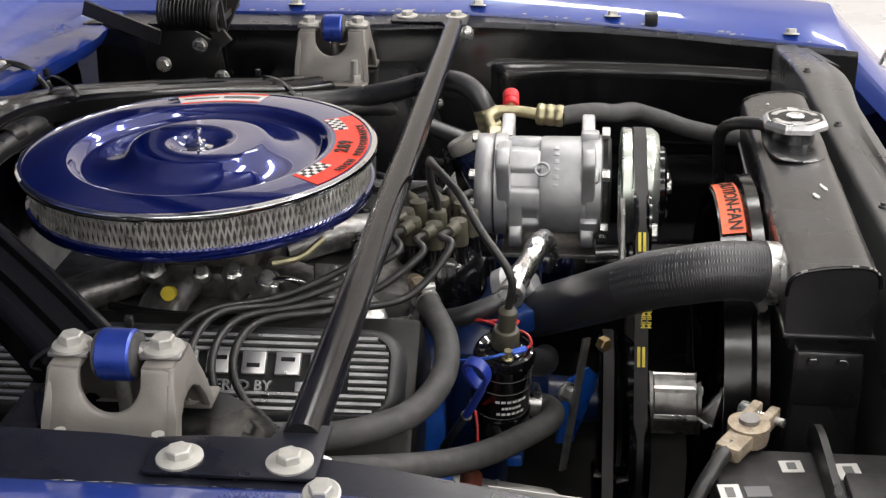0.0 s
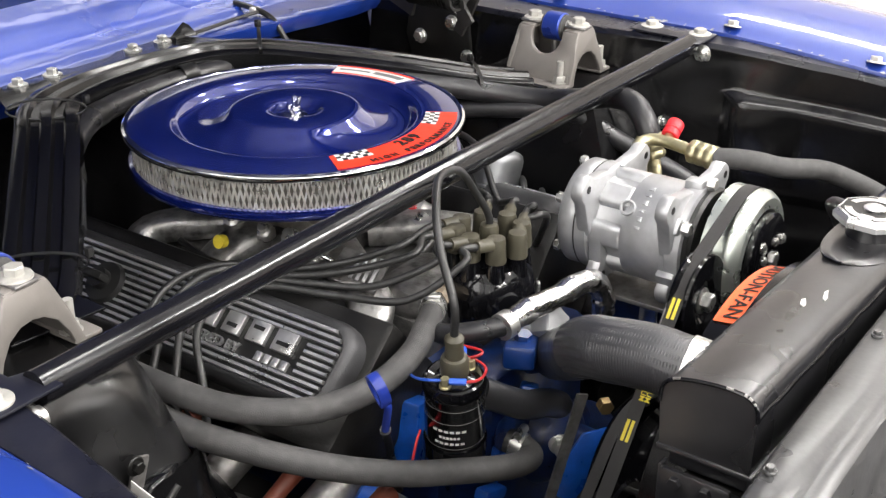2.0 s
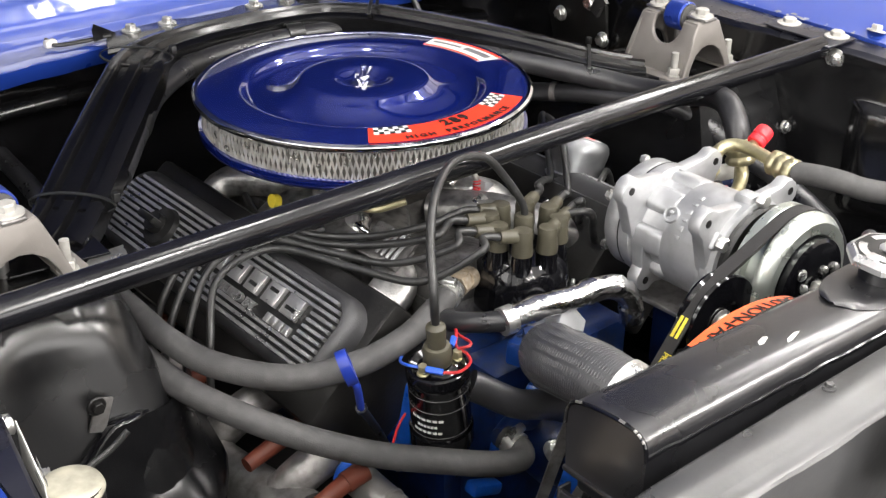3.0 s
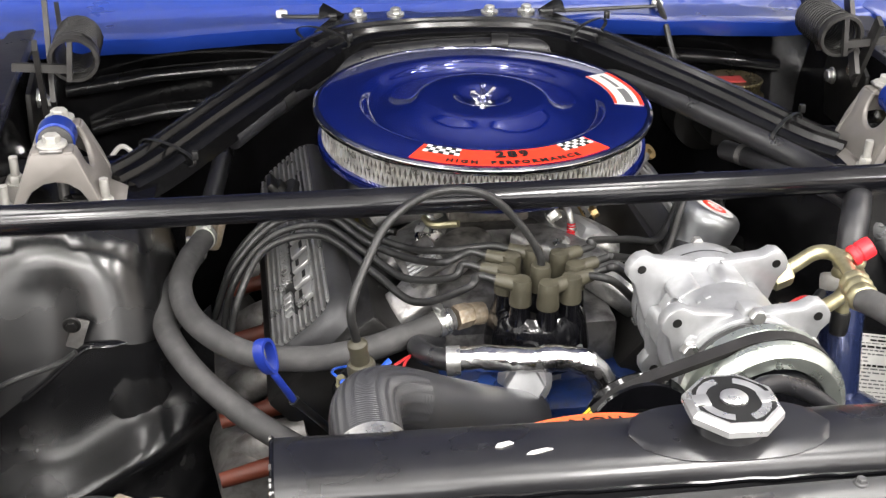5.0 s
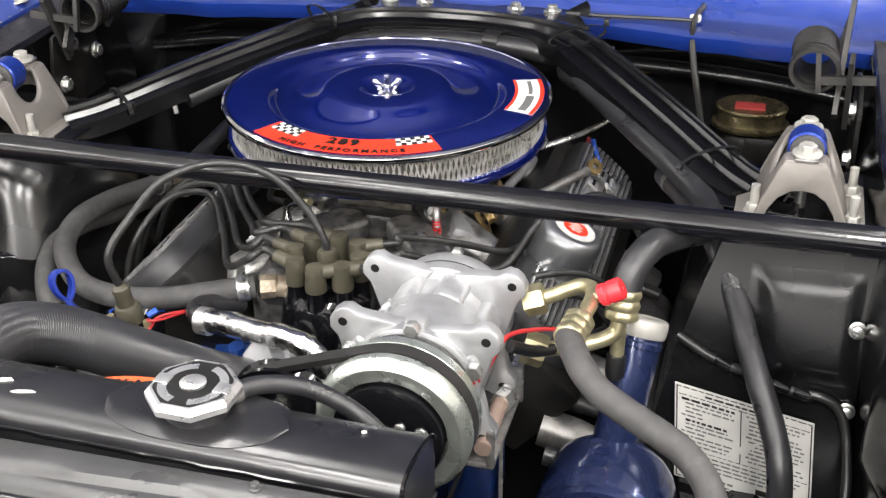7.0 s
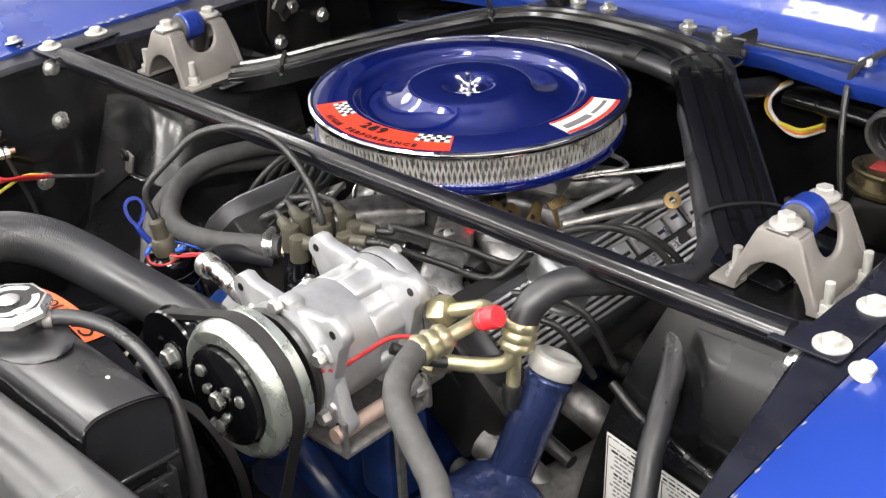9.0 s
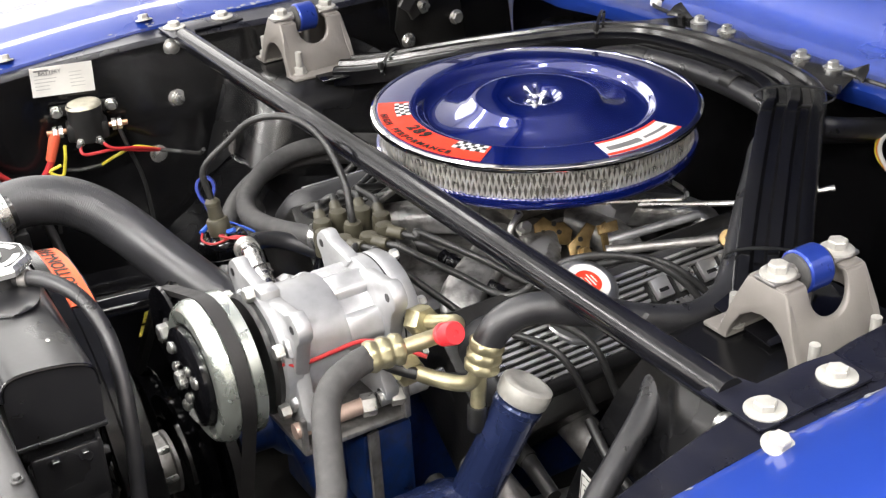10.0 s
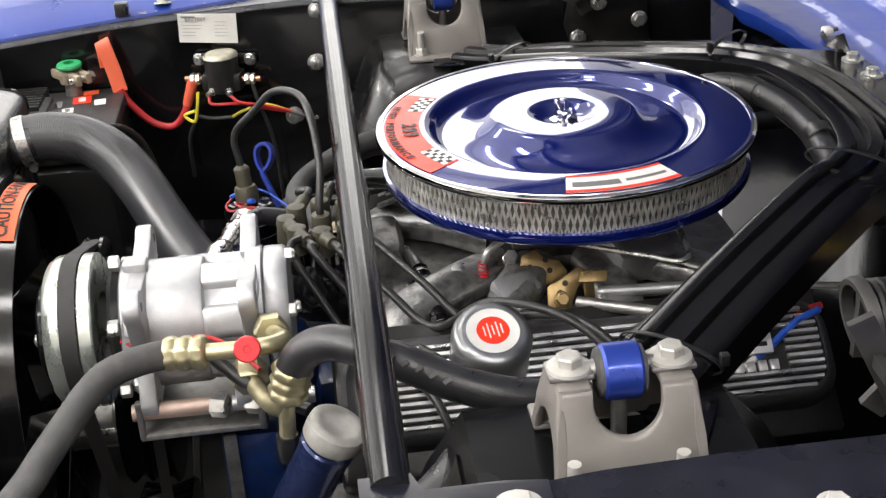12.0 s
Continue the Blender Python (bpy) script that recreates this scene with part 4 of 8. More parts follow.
# ---------- radiator ----------
def radiator():
    t = thing("radiator", -0.03, -0.55, 0.45, "black painted radiator with top tank and chrome cap", "radiator")
    bm = bmesh.new()
    prof = [(-0.511, 0.858), (-0.5085, 0.896), (-0.5095, 0.9075), (-0.513, 0.9140), (-0.520, 0.9185), (-0.534, 0.9225), (-0.552, 0.9250), (-0.568, 0.9255), (-0.577, 0.9240), (-0.5825, 0.9205), (-0.5855, 0.9145), (-0.5865, 0.9060), (-0.585, 0.858)]
    sec = [V(0, y, z) for y, z in prof]
    a = [bm.verts.new((-0.275, p.y, p.z)) for p in sec]
    b = [bm.verts.new((0.220, p.y, p.z)) for p in sec]
    n = len(sec)
    for i in range(n):
        j = (i + 1) % n
        bm.faces.new((a[i], a[j], b[j], b[i]))
    bm.faces.new(a)
    bm.faces.new(b)
    es = [e for e in bm.edges if len(e.link_faces) == 2 and e.calc_face_angle(0) > 1.2]
    bmesh.ops.bevel(bm, geom=es, offset=0.002, segments=2, affect="EDGES")
    part("top_tank", bm, TANK_BLACK, t, "worn black top tank")
    # lip round the recessed end, its paint rubbed through in spots
    bm = bmesh.new()
    tube(bm, smooth_path([V(-0.2755, y, z) for y, z in prof[1:-1]], 3), 0.0017, 8, 1)
    part("tank_lip", bm, GLOSS_BLACK, t)
    bm = bmesh.new()
    tube(bm, smooth_path([V(0.2205, y, z) for y, z in prof[1:-1]], 3), 0.0017, 8, 1)
    part("tank_lip", bm, GLOSS_BLACK, t)
    lip = smooth_path([V(-0.2765, y, z + 0.0012) for y, z in prof[1:-1]], 6)
    for k in (17, 18, 33, 40, 43, 44, 48):
        bm = bmesh.new()
        tube(bm, lip[k:k + 3], 0.0011, 6, 1)
        part("rubbed_spot", bm, STEEL, t, "bare metal rubbed through the paint")
    # seam and header under the tank
    bm = bmesh.new()
    box(bm, (-0.0275, -0.5485, 0.8565), (0.499, 0.080, 0.005), 0.002)
    box(bm, (-0.0275, -0.5485, 0.846), (0.480, 0.066, 0.018), 0.003)
    part("header", bm, TANK_BLACK, t, "black header under the tank")
    bm = bmesh.new()
    box(bm, (-0.032, -0.551, 0.645), (0.47, 0.05, 0.37), 0.004)
    part("core", bm, DARK, t)
    for x in (-0.278, 0.218):
        bm = bmesh.new()
        k = -1 if x < 0 else 1
        box(bm, (x, -0.550, 0.70), (0.02, 0.060, 0.27), 0.004)
        box(bm, (x + k * 0.009, -0.548, 0.821), (0.006, 0.060, 0.056), 0.004)
        box(bm, (x + k * 0.006, -0.520, 0.821), (0.012, 0.003, 0.060), 0.001)
        part("side_bracket", bm, TANK_BLACK, t)
        for dy in (-0.011, 0.014):
            bolt("bracket_bolt", (x + k * 0.012, -0.548 + dy, 0.840), (k, 0, 0), 0.0055, TANK_BLACK, t)
    for x, y, w, d in ((-0.115, -0.552, 0.014, 0.005), (-0.092, -0.562, 0.020, 0.004), (0.175, -0.535, 0.004, 0.003)):
        bm = bmesh.new()
        plate(bm, [(-w / 2, -d * 0.2), (-w * 0.2, -d / 2), (w / 2, -d * 0.1), (w * 0.3, d / 2), (-w * 0.3, d * 0.4)], Matrix.Translation((x, y, 0.9257 - 0.12 * max(0.0, y + 0.552))) @ pose(0, 0, 0, -3, 0, 12), 0.0012)
        part("paint_scuff", bm, PAPER, t, "pale scuff through the paint")
    bm = bmesh.new()
    path = [V(-0.275 + 0.494 * k / 30, -0.5862 + 0.0006 * math.sin(k * 1.7), 0.9085 + 0.0005 * math.sin(k * 2.3)) for k in range(31)]
    sweep(bm, path, circle_section(0.0022, 8))
    part("tank_fold", bm, GLOSS_BLACK, t, "folded front seam of the tank")
    # saddle pressed round the filler neck
    bm = bmesh.new()
    rows = []
    for i in range(25):
        u_ = -1 + 2 * i / 24
        half = 0.031 * (1 - abs(u_) ** 3.0) ** 0.5 + 0.002
        row = []
        for k in range(9):
            y = -0.549 + half * (-1 + 2 * k / 8)
            row.append(V(0.048 + 0.074 * u_, y, (0.9275 if y > -0.572 else 0.9275 - 0.30 * (-0.572 - y)) - 0.0016 * abs(-1 + 2 * k / 8) ** 4))
        rows.append(row)
    skin(bm, rows, 0.0035)
    part("neck_saddle", bm, TANK_BLACK, t)
    # filler neck and octagonal cap
    bm = bmesh.new()
    lathe(bm, [(0.031, 0.920), (0.030, 0.9245), (0.025, 0.926), (0.024, 0.940), (0, 0.940)], Matrix.Translation((0.048, -0.549, 0)) @ Matrix.Diagonal((1.0, 0.9, 1, 1)), 40)
    part("filler_neck", bm, TANK_BLACK, t)
    bm = bmesh.new()
    m = Matrix.Translation((0.048, -0.549, 0)) @ pose(0, 0, 0, 0, 0, 22.5)
    lathe(bm, [(0, 0.940), (0.032, 0.940), (0.0360, 0.942), (0.0360, 0.9468), (0.0325, 0.9512), (0.0305, 0.9515), (0.0305, 0.9505), (0, 0.9505)], m, 8)
    cap = part("radiator_cap", bm, CAP_WHITE, t, "chrome octagonal radiator cap", 20)
    bm = bmesh.new()
    m = Matrix.Translation((0.048, -0.549, 0))
    lathe(bm, [(0.010, 0.9504), (0.0295, 0.9504), (0.0295, 0.9513), (0.010, 0.9513)], m, 40, True)
    part("cap_print", bm, DECAL_BLACK, cap, "black printed ring")
    for a0 in (0, 90, 180, 270):
        bm = bmesh.new()
        rows = []
        for i in range(9):
            a = radians(a0 + 16 + 58 * i / 8)
            rows.append([V(0.048 + r * math.cos(a), -0.549 + r * math.sin(a), 0.9514) for r in (0.0195, 0.0262)])
        skin(bm, rows, 0.0006)
        part("cap_mark", bm, CAP_WHITE, cap)
    bm = bmesh.new()
    lathe(bm, [(0, 0.9515), (0.0085, 0.9515), (0.010, 0.953), (0.008, 0.9545), (0, 0.955)], m, 20)
    part("cap_rivet", bm, CAP_WHITE, cap)
    for k in (-1, 1):
        bm = bmesh.new()
        box(bm, (0.048 + k * 0.024, -0.549, 0.9517), (0.012, 0.012, 0.0012), 0.0004)
        part("cap_mark", bm, CAP_WHITE, cap)
    # hose inlet stub
    bm = bmesh.new()
    rod(bm, (-0.199, -0.515, 0.880), (-0.203, -0.488, 0.884), 0.0268, None, 28)
    part("inlet_neck", bm, TANK_BLACK, t)
    # the radiator sits a touch askew in its support
    t.location = (-0.0301, -0.5536, 0.45)
    t.rotation_euler = (0, 0, radians(-1.7))


radiator()


def shroud():
    t = thing("fan_shroud", -0.03, -0.485, 0.5, "black round fan shroud with an orange warning label", "fan shroud")
    cx, cz, r = -0.028, 0.680, 0.2065
    bm = bmesh.new()
    m = at((cx, -0.508, cz), (0, 1, 0))
    lathe(bm, [(r + 0.012, 0), (r + 0.010, 0.012), (r, 0.016), (r - 0.004, 0.041), (r - 0.007, 0.041), (r - 0.006, 0.014), (r, 0.0)], m, 96, True)
    part("shroud_ring", bm, SATIN_BLACK, t)
    lab = bmesh.new()
    rows = []
    for i in range(25):
        a = radians(-19 + 39 * i / 24)
        rows.append([V(cx + (r + o) * math.sin(a), y, cz + (r + o) * math.cos(a)) for y, o in ((-0.4970, 0.0024), (-0.4690, -0.0016))])
    skin(lab, rows, 0.0006)
    l = part("warning_label", lab, ORANGE, t, "orange paper warning label")
    text = letters("CAUTION-FAN", 0.0195, Matrix(), 0.0004)
    for v in text.verts:
        a = radians(0.5) - v.co.x / r
        y = -0.4765 - v.co.y
        o = 0.0024 - 0.004 * (y + 0.4970) / 0.028 + 0.0008 + v.co.z
        v.co = V(cx + (r + o) * math.sin(a), y, cz + (r + o) * math.cos(a))
    part("label_print", text, DECAL_BLACK, l)


shroud()

# ---------- air-conditioning compressor ----------
CX, CZ = 0.151, 0.826


def compressor():
    t = thing("compressor", CX, -0.30, 0.75, "cast aluminium air-conditioning compressor with a belt pulley", "compressor")
    bm = bmesh.new()
    m = at((CX, -0.352, CZ), (0, 1, 0))
    lathe(bm, [(0, 0), (0.058, 0), (0.0615, 0.002), (0.0615, 0.017), (0.0595, 0.020), (0.0590, 0.030), (0.0590, 0.070), (0.0575, 0.0735), (0.0515, 0.0755), (0.0500, 0.079), (0.0500, 0.108), (0.0515, 0.111), (0.0600, 0.1125), (0.0620, 0.114), (0.0620, 0.1275), (0.0, 0.1275)], m, 64)
    part("housing", bm, CAST, t, "", 30)
    # rounded cylinder bulges between the pockets of the rear half
    for k in range(7):
        bm = bmesh.new()
        a = 2 * math.pi * k / 7 + 0.42
        c = V(CX + 0.0490 * math.cos(a), 0, CZ + 0.0490 * math.sin(a))
        box(bm, (c.x, -0.2585, c.z), (0.018, 0.046, 0.029), 0.0065, pose(0, 0, 0, 0, -math.degrees(a), 0), 3)
        part("cast_bulge", bm, CAST, t)
    # flange lugs, each with a through bolt in the gap ahead of them
    for k in range(6):
        bm = bmesh.new()
        a = math.radians(28 + 60 * k)
        c = V(CX + 0.0610 * math.cos(a), 0, CZ + 0.0610 * math.sin(a))
        box(bm, (c.x, -0.337, c.z), (0.015, 0.022, 0.020), 0.004, pose(0, 0, 0, 0, -math.degrees(a), 0))
        part("flange_lug", bm, CAST, t)
    bm = bmesh.new()
    m = at((CX, -0.224, CZ), (0, 1, 0))
    lathe(bm, [(0.0, 0.001), (0.0600, 0.001), (0.0612, 0.003), (0.0612, 0.019), (0.0585, 0.0225), (0.050, 0.0235), (0.0, 0.0235)], m, 56)
    part("rear_head", bm, CAST, t)
    bm = bmesh.new()
    lathe(bm, [(0.0, -0.0006), (0.0623, -0.0006), (0.0623, 0.0010), (0.0, 0.0010)], m, 56)
    part("head_gasket", bm, PLASTIC, t, "thin black gasket")
    # mounting ears
    for px, pz, y in ((-0.066, 0.056, -0.335), (0.066, 0.054, -0.335), (-0.068, 0.056, -0.236), (0.067, 0.054, -0.236), (0.062, -0.050, -0.335), (0.062, -0.050, -0.25), (-0.050, -0.048, -0.335), (-0.050, -0.048, -0.25)):
        bm = bmesh.new()
        e = V(CX + px, y, CZ + pz)
        d = V(px, 0, pz).normalized()
        s = V(-d.z, 0, d.x)
        c0 = V(CX, y, CZ) + d * 0.045
        mm = Matrix((V(1, 0, 0), V(0, 0, 1), V(0, -1, 0))).transposed().to_4x4()
        mm.translation = V(0, y, 0)
        out = [c0 - s * 0.040, c0 + s * 0.040, e + s * 0.0165 - d * 0.006, e + s * 0.0145 + d * 0.005, e + s * 0.008 + d * 0.0105, e + d * 0.012, e - s * 0.008 + d * 0.0105, e - s * 0.0145 + d * 0.005, e - s * 0.0165 - d * 0.006]
        plate(bm, [(p.x, p.z) for p in out], mm, 0.016, 0.003)
        ear = part("mounting_ear", bm, CAST, t)
        # solid dark plug whose colour stands in for the shade in a bolt hole
        bm = bmesh.new()
        rod(bm, (e.x, y - 0.0083, e.z), (e.x, y + 0.0083, e.z), 0.0044, None, 14)
        part("dark_hole_plug", bm, DARK, ear)
    # badge
    bm = bmesh.new()
    tw = at((CX - 0.0455, -0.281, CZ + 0.0365), (-0.78, 0, 0.63))
    lathe(bm, [(0.0062, 0), (0.0092, 0), (0.0092, 0.0022), (0.0085, 0.0034), (0.0068, 0.0034), (0.0062, 0.0024)], tw, 28, True)
    box(bm, (0, 0, 0.0022), (0.007, 0.0012, 0.0012), 0, tw)
    box(bm, (0, 0, 0.0022), (0.0012, 0.007, 0.0012), 0, tw)
    part("cast_badge", bm, CAST, t)
    for k in range(6):
        bm = bmesh.new()
        a = math.radians(112 + k * 9.5)
        box(bm, (CX + 0.0592 * math.cos(a), -0.2975, CZ + 0.0592 * math.sin(a)), (0.0016, 0.0065, 0.0036 if k % 2 else 0.0056), 0.0004, pose(0, 0, 0, 0, -math.degrees(a), 0))
        part("cast_mark", bm, CAST, t)
    # front bolts
    for k in range(6):
        a = math.radians(28 + 60 * k)
        bolt("front_bolt", (CX + 0.066 * math.cos(a), -0.351, CZ + 0.066 * math.sin(a)), (0, -1, 0), 0.0075, ZINC, t, 0.0, 0.009)
        bolt("rear_bolt", (CX + 0.058 * math.cos(a), -0.202, CZ + 0.058 * math.sin(a)), (0, 1, 0), 0.006, ZINC, t, 0.0, 0.007)
    bm = bmesh.new()
    lathe(bm, [(0, 0), (0.058, 0), (0.061, 0.004), (0.058, 0.010), (0, 0.010)], at((CX, -0.362, CZ), (0, 1, 0)), 48)
    part("coil_ring", bm, PLASTIC, t, "black clutch coil ring")
    # pulley: one groove for the belt between two broad rims
    bm = bmesh.new()
    P = 0.0705
    lathe(bm, [(0.035, 0.006), (0.0495, 0.006), (0.051, 0.0008), (0.053, 0), (P - 0.0075, 0), (P - 0.0045, 0.002), (P - 0.0008, 0.0075), (P, 0.009), (P, 0.0155), (P - 0.001, 0.0165), (P - 0.008, 0.0175), (P - 0.008, 0.0305), (P - 0.001, 0.0315), (P, 0.0325), (P, 0.0425), (P - 0.002, 0.044), (0.035, 0.044)], at((CX, -0.418, CZ), (0, 1, 0)), 72, True)
    part("pulley", bm, PULLEY_ZINC, t, "zinc plated belt pulley", 30)
    bm = bmesh.new()
    lathe(bm, [(0, 0.002), (0.012, 0.002), (0.014, 0), (0.044, 0), (0.0465, 0.0015), (0.0490, 0.003), (0.0490, 0.015), (0, 0.015)], at((CX, -0.4275, CZ), (0, 1, 0)), 48)
    hub = part("clutch_plate", bm, GLOSS_BLACK, t, "black clutch face")
    for k in range(3):
        a = math.radians(120 * k + 20)
        for r, rr in ((0.033, 0.0062), (0.019, 0.005)):
            a2 = a + (0.5 if r < 0.03 else 0)
            bm = bmesh.new()
            lathe(bm, [(0, 0), (rr, 0), (rr, 0.002), (rr * 0.6, 0.004), (0, 0.0045)], at((CX + r * math.cos(a2), -0.4277, CZ + r * math.sin(a2)), (0, -1, 0)), 14)
            part("rivet", bm, ZINC, hub)
    bolt("hub_nut", (CX, -0.4277, CZ), (0, -1, 0), 0.009, ZINC, hub, 0.0, 0.008)


compressor()

# ---------- engine ----------
def engine():
    t = thing("engine", 0, -0.02, 0.32, "V8 engine with blue block and alloy inlet manifold", "engine")
    bm = bmesh.new()
    box(bm, (0, 0.06, 0.60), (0.24, 0.50, 0.24), 0.015)
    part("block", bm, PUMP_BLUE, t, "oily dark blue block")
    for s in (-1, 1):
        bm = bmesh.new()
        turn = pose(0, 0, 0, 0, s * 41, 0)
        box(bm, (s * 0.185, 0.065, 0.715), (0.15, 0.47, 0.11), 0.008, turn)
        part("cylinder_head", bm, DARK, t, "dark oily cylinder head")
    # inlet manifold: plenum, carburettor pad and eight runners
    bm = bmesh.new()
    box(bm, (0, 0.07, 0.735), (0.20, 0.44, 0.07), 0.012)
    box(bm, (-0.008, 0.085, 0.785), (0.125, 0.15, 0.035), 0.010)
    man = part("inlet_manifold", bm, MANIFOLD, t, "weathered cast alloy inlet manifold, darkened for the shade under the air cleaner")
    for s in (-1, 1):
        for y0, y1 in ((0.02, -0.10), (0.055, 0.01), (0.105, 0.12), (0.14, 0.24)):
            bm = bmesh.new()
            path = smooth_path([V(s * 0.03, y0, 0.785), V(s * 0.075, (y0 + y1) / 2, 0.788), V(s * 0.115, y1, 0.778), V(s * 0.150, y1, 0.752)], 5)
            sweep(bm, path, [(0.024 * math.copysign(abs(math.cos(a)) ** 0.6, math.cos(a)), 0.017 * math.copysign(abs(math.sin(a)) ** 0.6, math.sin(a))) for a in [2 * math.pi * i / 16 for i in range(16)]])
            part("runner", bm, RUNNER, man)
    # water crossover and cast plaque at the front
    bm = bmesh.new()
    box(bm, (-0.045, -0.115, 0.775), (0.10, 0.07, 0.05), 0.016, pose(0, 0, 0, 8, 0, 0))
    part("water_crossover", bm, MANIFOLD, man)
    bm = bmesh.new()
    box(bm, (-0.105, -0.075, 0.812), (0.045, 0.055, 0.006), 0.002, pose(0, 0, 0, 12, -28, 10))
    pl = part("cast_plaque", bm, MANIFOLD, man)
    for i in range(6):
        bm = bmesh.new()
        box(bm, (-0.105, -0.098 + i * 0.009, 0.8155 - i * 0.0003 + 0.002), (0.034, 0.004, 0.003), 0.001, pose(0, 0, 0, 12, -28, 10))
        part("raised_mark", bm, CAST, pl)
    # timing cover and water pump
    bm = bmesh.new()
    box(bm, (0, -0.215, 0.60), (0.20, 0.06, 0.26), 0.015)
    part("timing_cover", bm, PUMP_BLUE, t, "oily dark blue timing cover")
    bm = bmesh.new()
    lathe(bm, [(0, 0), (0.050, 0), (0.052, 0.03), (0.040, 0.05), (0.028, 0.06), (0.024, 0.13), (0, 0.13)], at((-0.012, -0.235, 0.622), (0, -1, 0)), 32)
    tube(bm, [(-0.03, -0.245, 0.65), (-0.075, -0.250, 0.668), (-0.112, -0.268, 0.674)], 0.0115, 14)
    tube(bm, [(0.03, -0.27, 0.63), (0.08, -0.27, 0.60), (0.13, -0.26, 0.54)], 0.02, 14)
    part("water_pump", bm, PUMP_BLUE, t, "blue water pump")
    bm = bmesh.new()
    plate(bm, [(-0.030, -0.050), (-0.012, -0.056), (0.020, -0.010), (0.030, 0.012), (0.020, 0.024), (-0.004, 0.018), (-0.022, -0.012)], at((-0.040, -0.325, 0.648), (-0.75, -0.6, 0.25)) @ Matrix.Diagonal((1.15, 1.0, 1, 1)), 0.006, 0.0015)
    part("pump_bracket", bm, BRIGHT_BLUE, t, "bright blue chipped bracket")
    for c, sz, rr in (((-0.150, -0.168, 0.665), (0.030, 0.040, 0.085), (0, 12, 12)), ((-0.058, -0.262, 0.706), (0.030, 0.020, 0.016), (10, 20, 30)), ((-0.105, -0.255, 0.640), (0.020, 0.012, 0.040), (0, 15, 10)), ((-0.128, -0.262, 0.618), (0.040, 0.018, 0.014), (0, 20, 0))):
        bm = bmesh.new()
        box(bm, c, sz, 0.004, pose(0, 0, 0, *rr))
        part("blue_lug", bm, BRIGHT_BLUE, t, "chipped blue painted lug")
    bm = bmesh.new()
    tube(bm, [(-0.150, -0.262, 0.752), (-0.115, -0.288, 0.729), (-0.075, -0.292, 0.712), (-0.040, -0.288, 0.690)], 0.0150, 16)
    part("bypass_hose", bm, HOSE_RUBBER, t, "short black bypass hose")
    bm = bmesh.new()
    plate(bm, [(-0.0055, -0.085), (0.0055, -0.085), (0.006, 0.070), (-0.006, 0.070)], at((-0.092, -0.326, 0.672), (-0.6, -0.8, 0.0)) @ pose(0, 0, 0, 0, 0, -14), 0.003)
    part("adjuster_strap", bm, STEEL, t, "dull steel adjuster strap")
    bolt("bracket_bolt", (-0.083, -0.316, 0.675), (-0.8, -0.6, 0), 0.009, ZINC, t, 0.012, 0.010)
    bolt("bracket_bolt", (-0.062, -0.352, 0.726), (-0.7, -0.7, 0), 0.0085, GOLD, t, 0.0, 0.010)
    # front pulleys and belts
    def pulley(name, c, r, w, m, label):
        b = bmesh.new()
        lathe(b, [(0, 0.006), (r * 0.6, 0.006), (r * 0.7, 0.0), (r - 0.003, 0.0), (r, 0.003), (r - 0.009, w / 2), (r, w - 0.003), (r - 0.003, w), (0, w)], at((c[0], c[1] - w / 2, c[2]), (0, 1, 0)), 56)
        return part(name, b, m, t, label, 30)
    pulley("water_pump_pulley", (-0.012, -0.392, 0.622), 0.078, 0.026, GLOSS_BLACK, "black water pump pulley")
    pulley("rear_pump_pulley", (-0.012, -0.362, 0.622), 0.082, 0.022, GLOSS_BLACK, "black water pump pulley")
    pulley("alternator_pulley", (-0.112, -0.3945, 0.622), 0.056, 0.022, GLOSS_BLACK, "black alternator pulley")
    pulley("crank_pulley", (0.0, -0.378, 0.43), 0.085, 0.06, GLOSS_BLACK, "black crankshaft pulley")
    bm = bmesh.new()
    lathe(bm, [(0, 0), (0.036, 0), (0.036, 0.004), (0.033, 0.006), (0.033, 0.052), (0.036, 0.054), (0.036, 0.058), (0, 0.058)], at((-0.012, -0.468, 0.622), (0, 1, 0)), 36)
    sp = part("fan_spacer", bm, STEEL, t, "bright machined fan spacer")
    for k in range(6):
        bm = bmesh.new()
        a = 2 * math.pi * k / 6
        rod(bm, (-0.012 + 0.030 * math.cos(a), -0.470, 0.622 + 0.030 * math.sin(a)), (-0.012 + 0.030 * math.cos(a), -0.410, 0.622 + 0.030 * math.sin(a)), 0.0055, None, 8)
        part("spacer_rib", bm, ZINC, sp)
    for k in range(6):
        b = bmesh.new()
        a = 2 * math.pi * k / 6 + 0.4
        c, s = math.cos(a), math.sin(a)
        rows = []
        for i in range(6):
            rr = 0.035 + 0.155 * i / 5
            w = 0.022 + 0.020 * i / 5
            rows.append([V(-0.012 + rr * c - w * s * d, -0.476 + 0.013 * d, 0.622 + rr * s + w * c * d) for d in (-1, -0.3, 0.4, 1)])
        skin(b, rows, 0.0015)
        part("fan_blade", b, GLOSS_BLACK, t)
    # small idler by the compressor
    bm = bmesh.new()
    lathe(bm, [(0, 0.004), (0.020, 0.004), (0.024, 0), (0.048, 0), (0.049, 0.003), (0.042, 0.010), (0.049, 0.017), (0.048, 0.02), (0, 0.02)], at((0.041, -0.405, 0.814), (0, 1, 0)), 40)
    idler = part("idler_pulley", bm, GLOSS_BLACK, t, "black idler pulley")
    bolt("idler_bolt", (0.041, -0.402, 0.814), (0, -1, 0), 0.010, ZINC, idler, 0.014, 0.010)
    bm = bmesh.new()
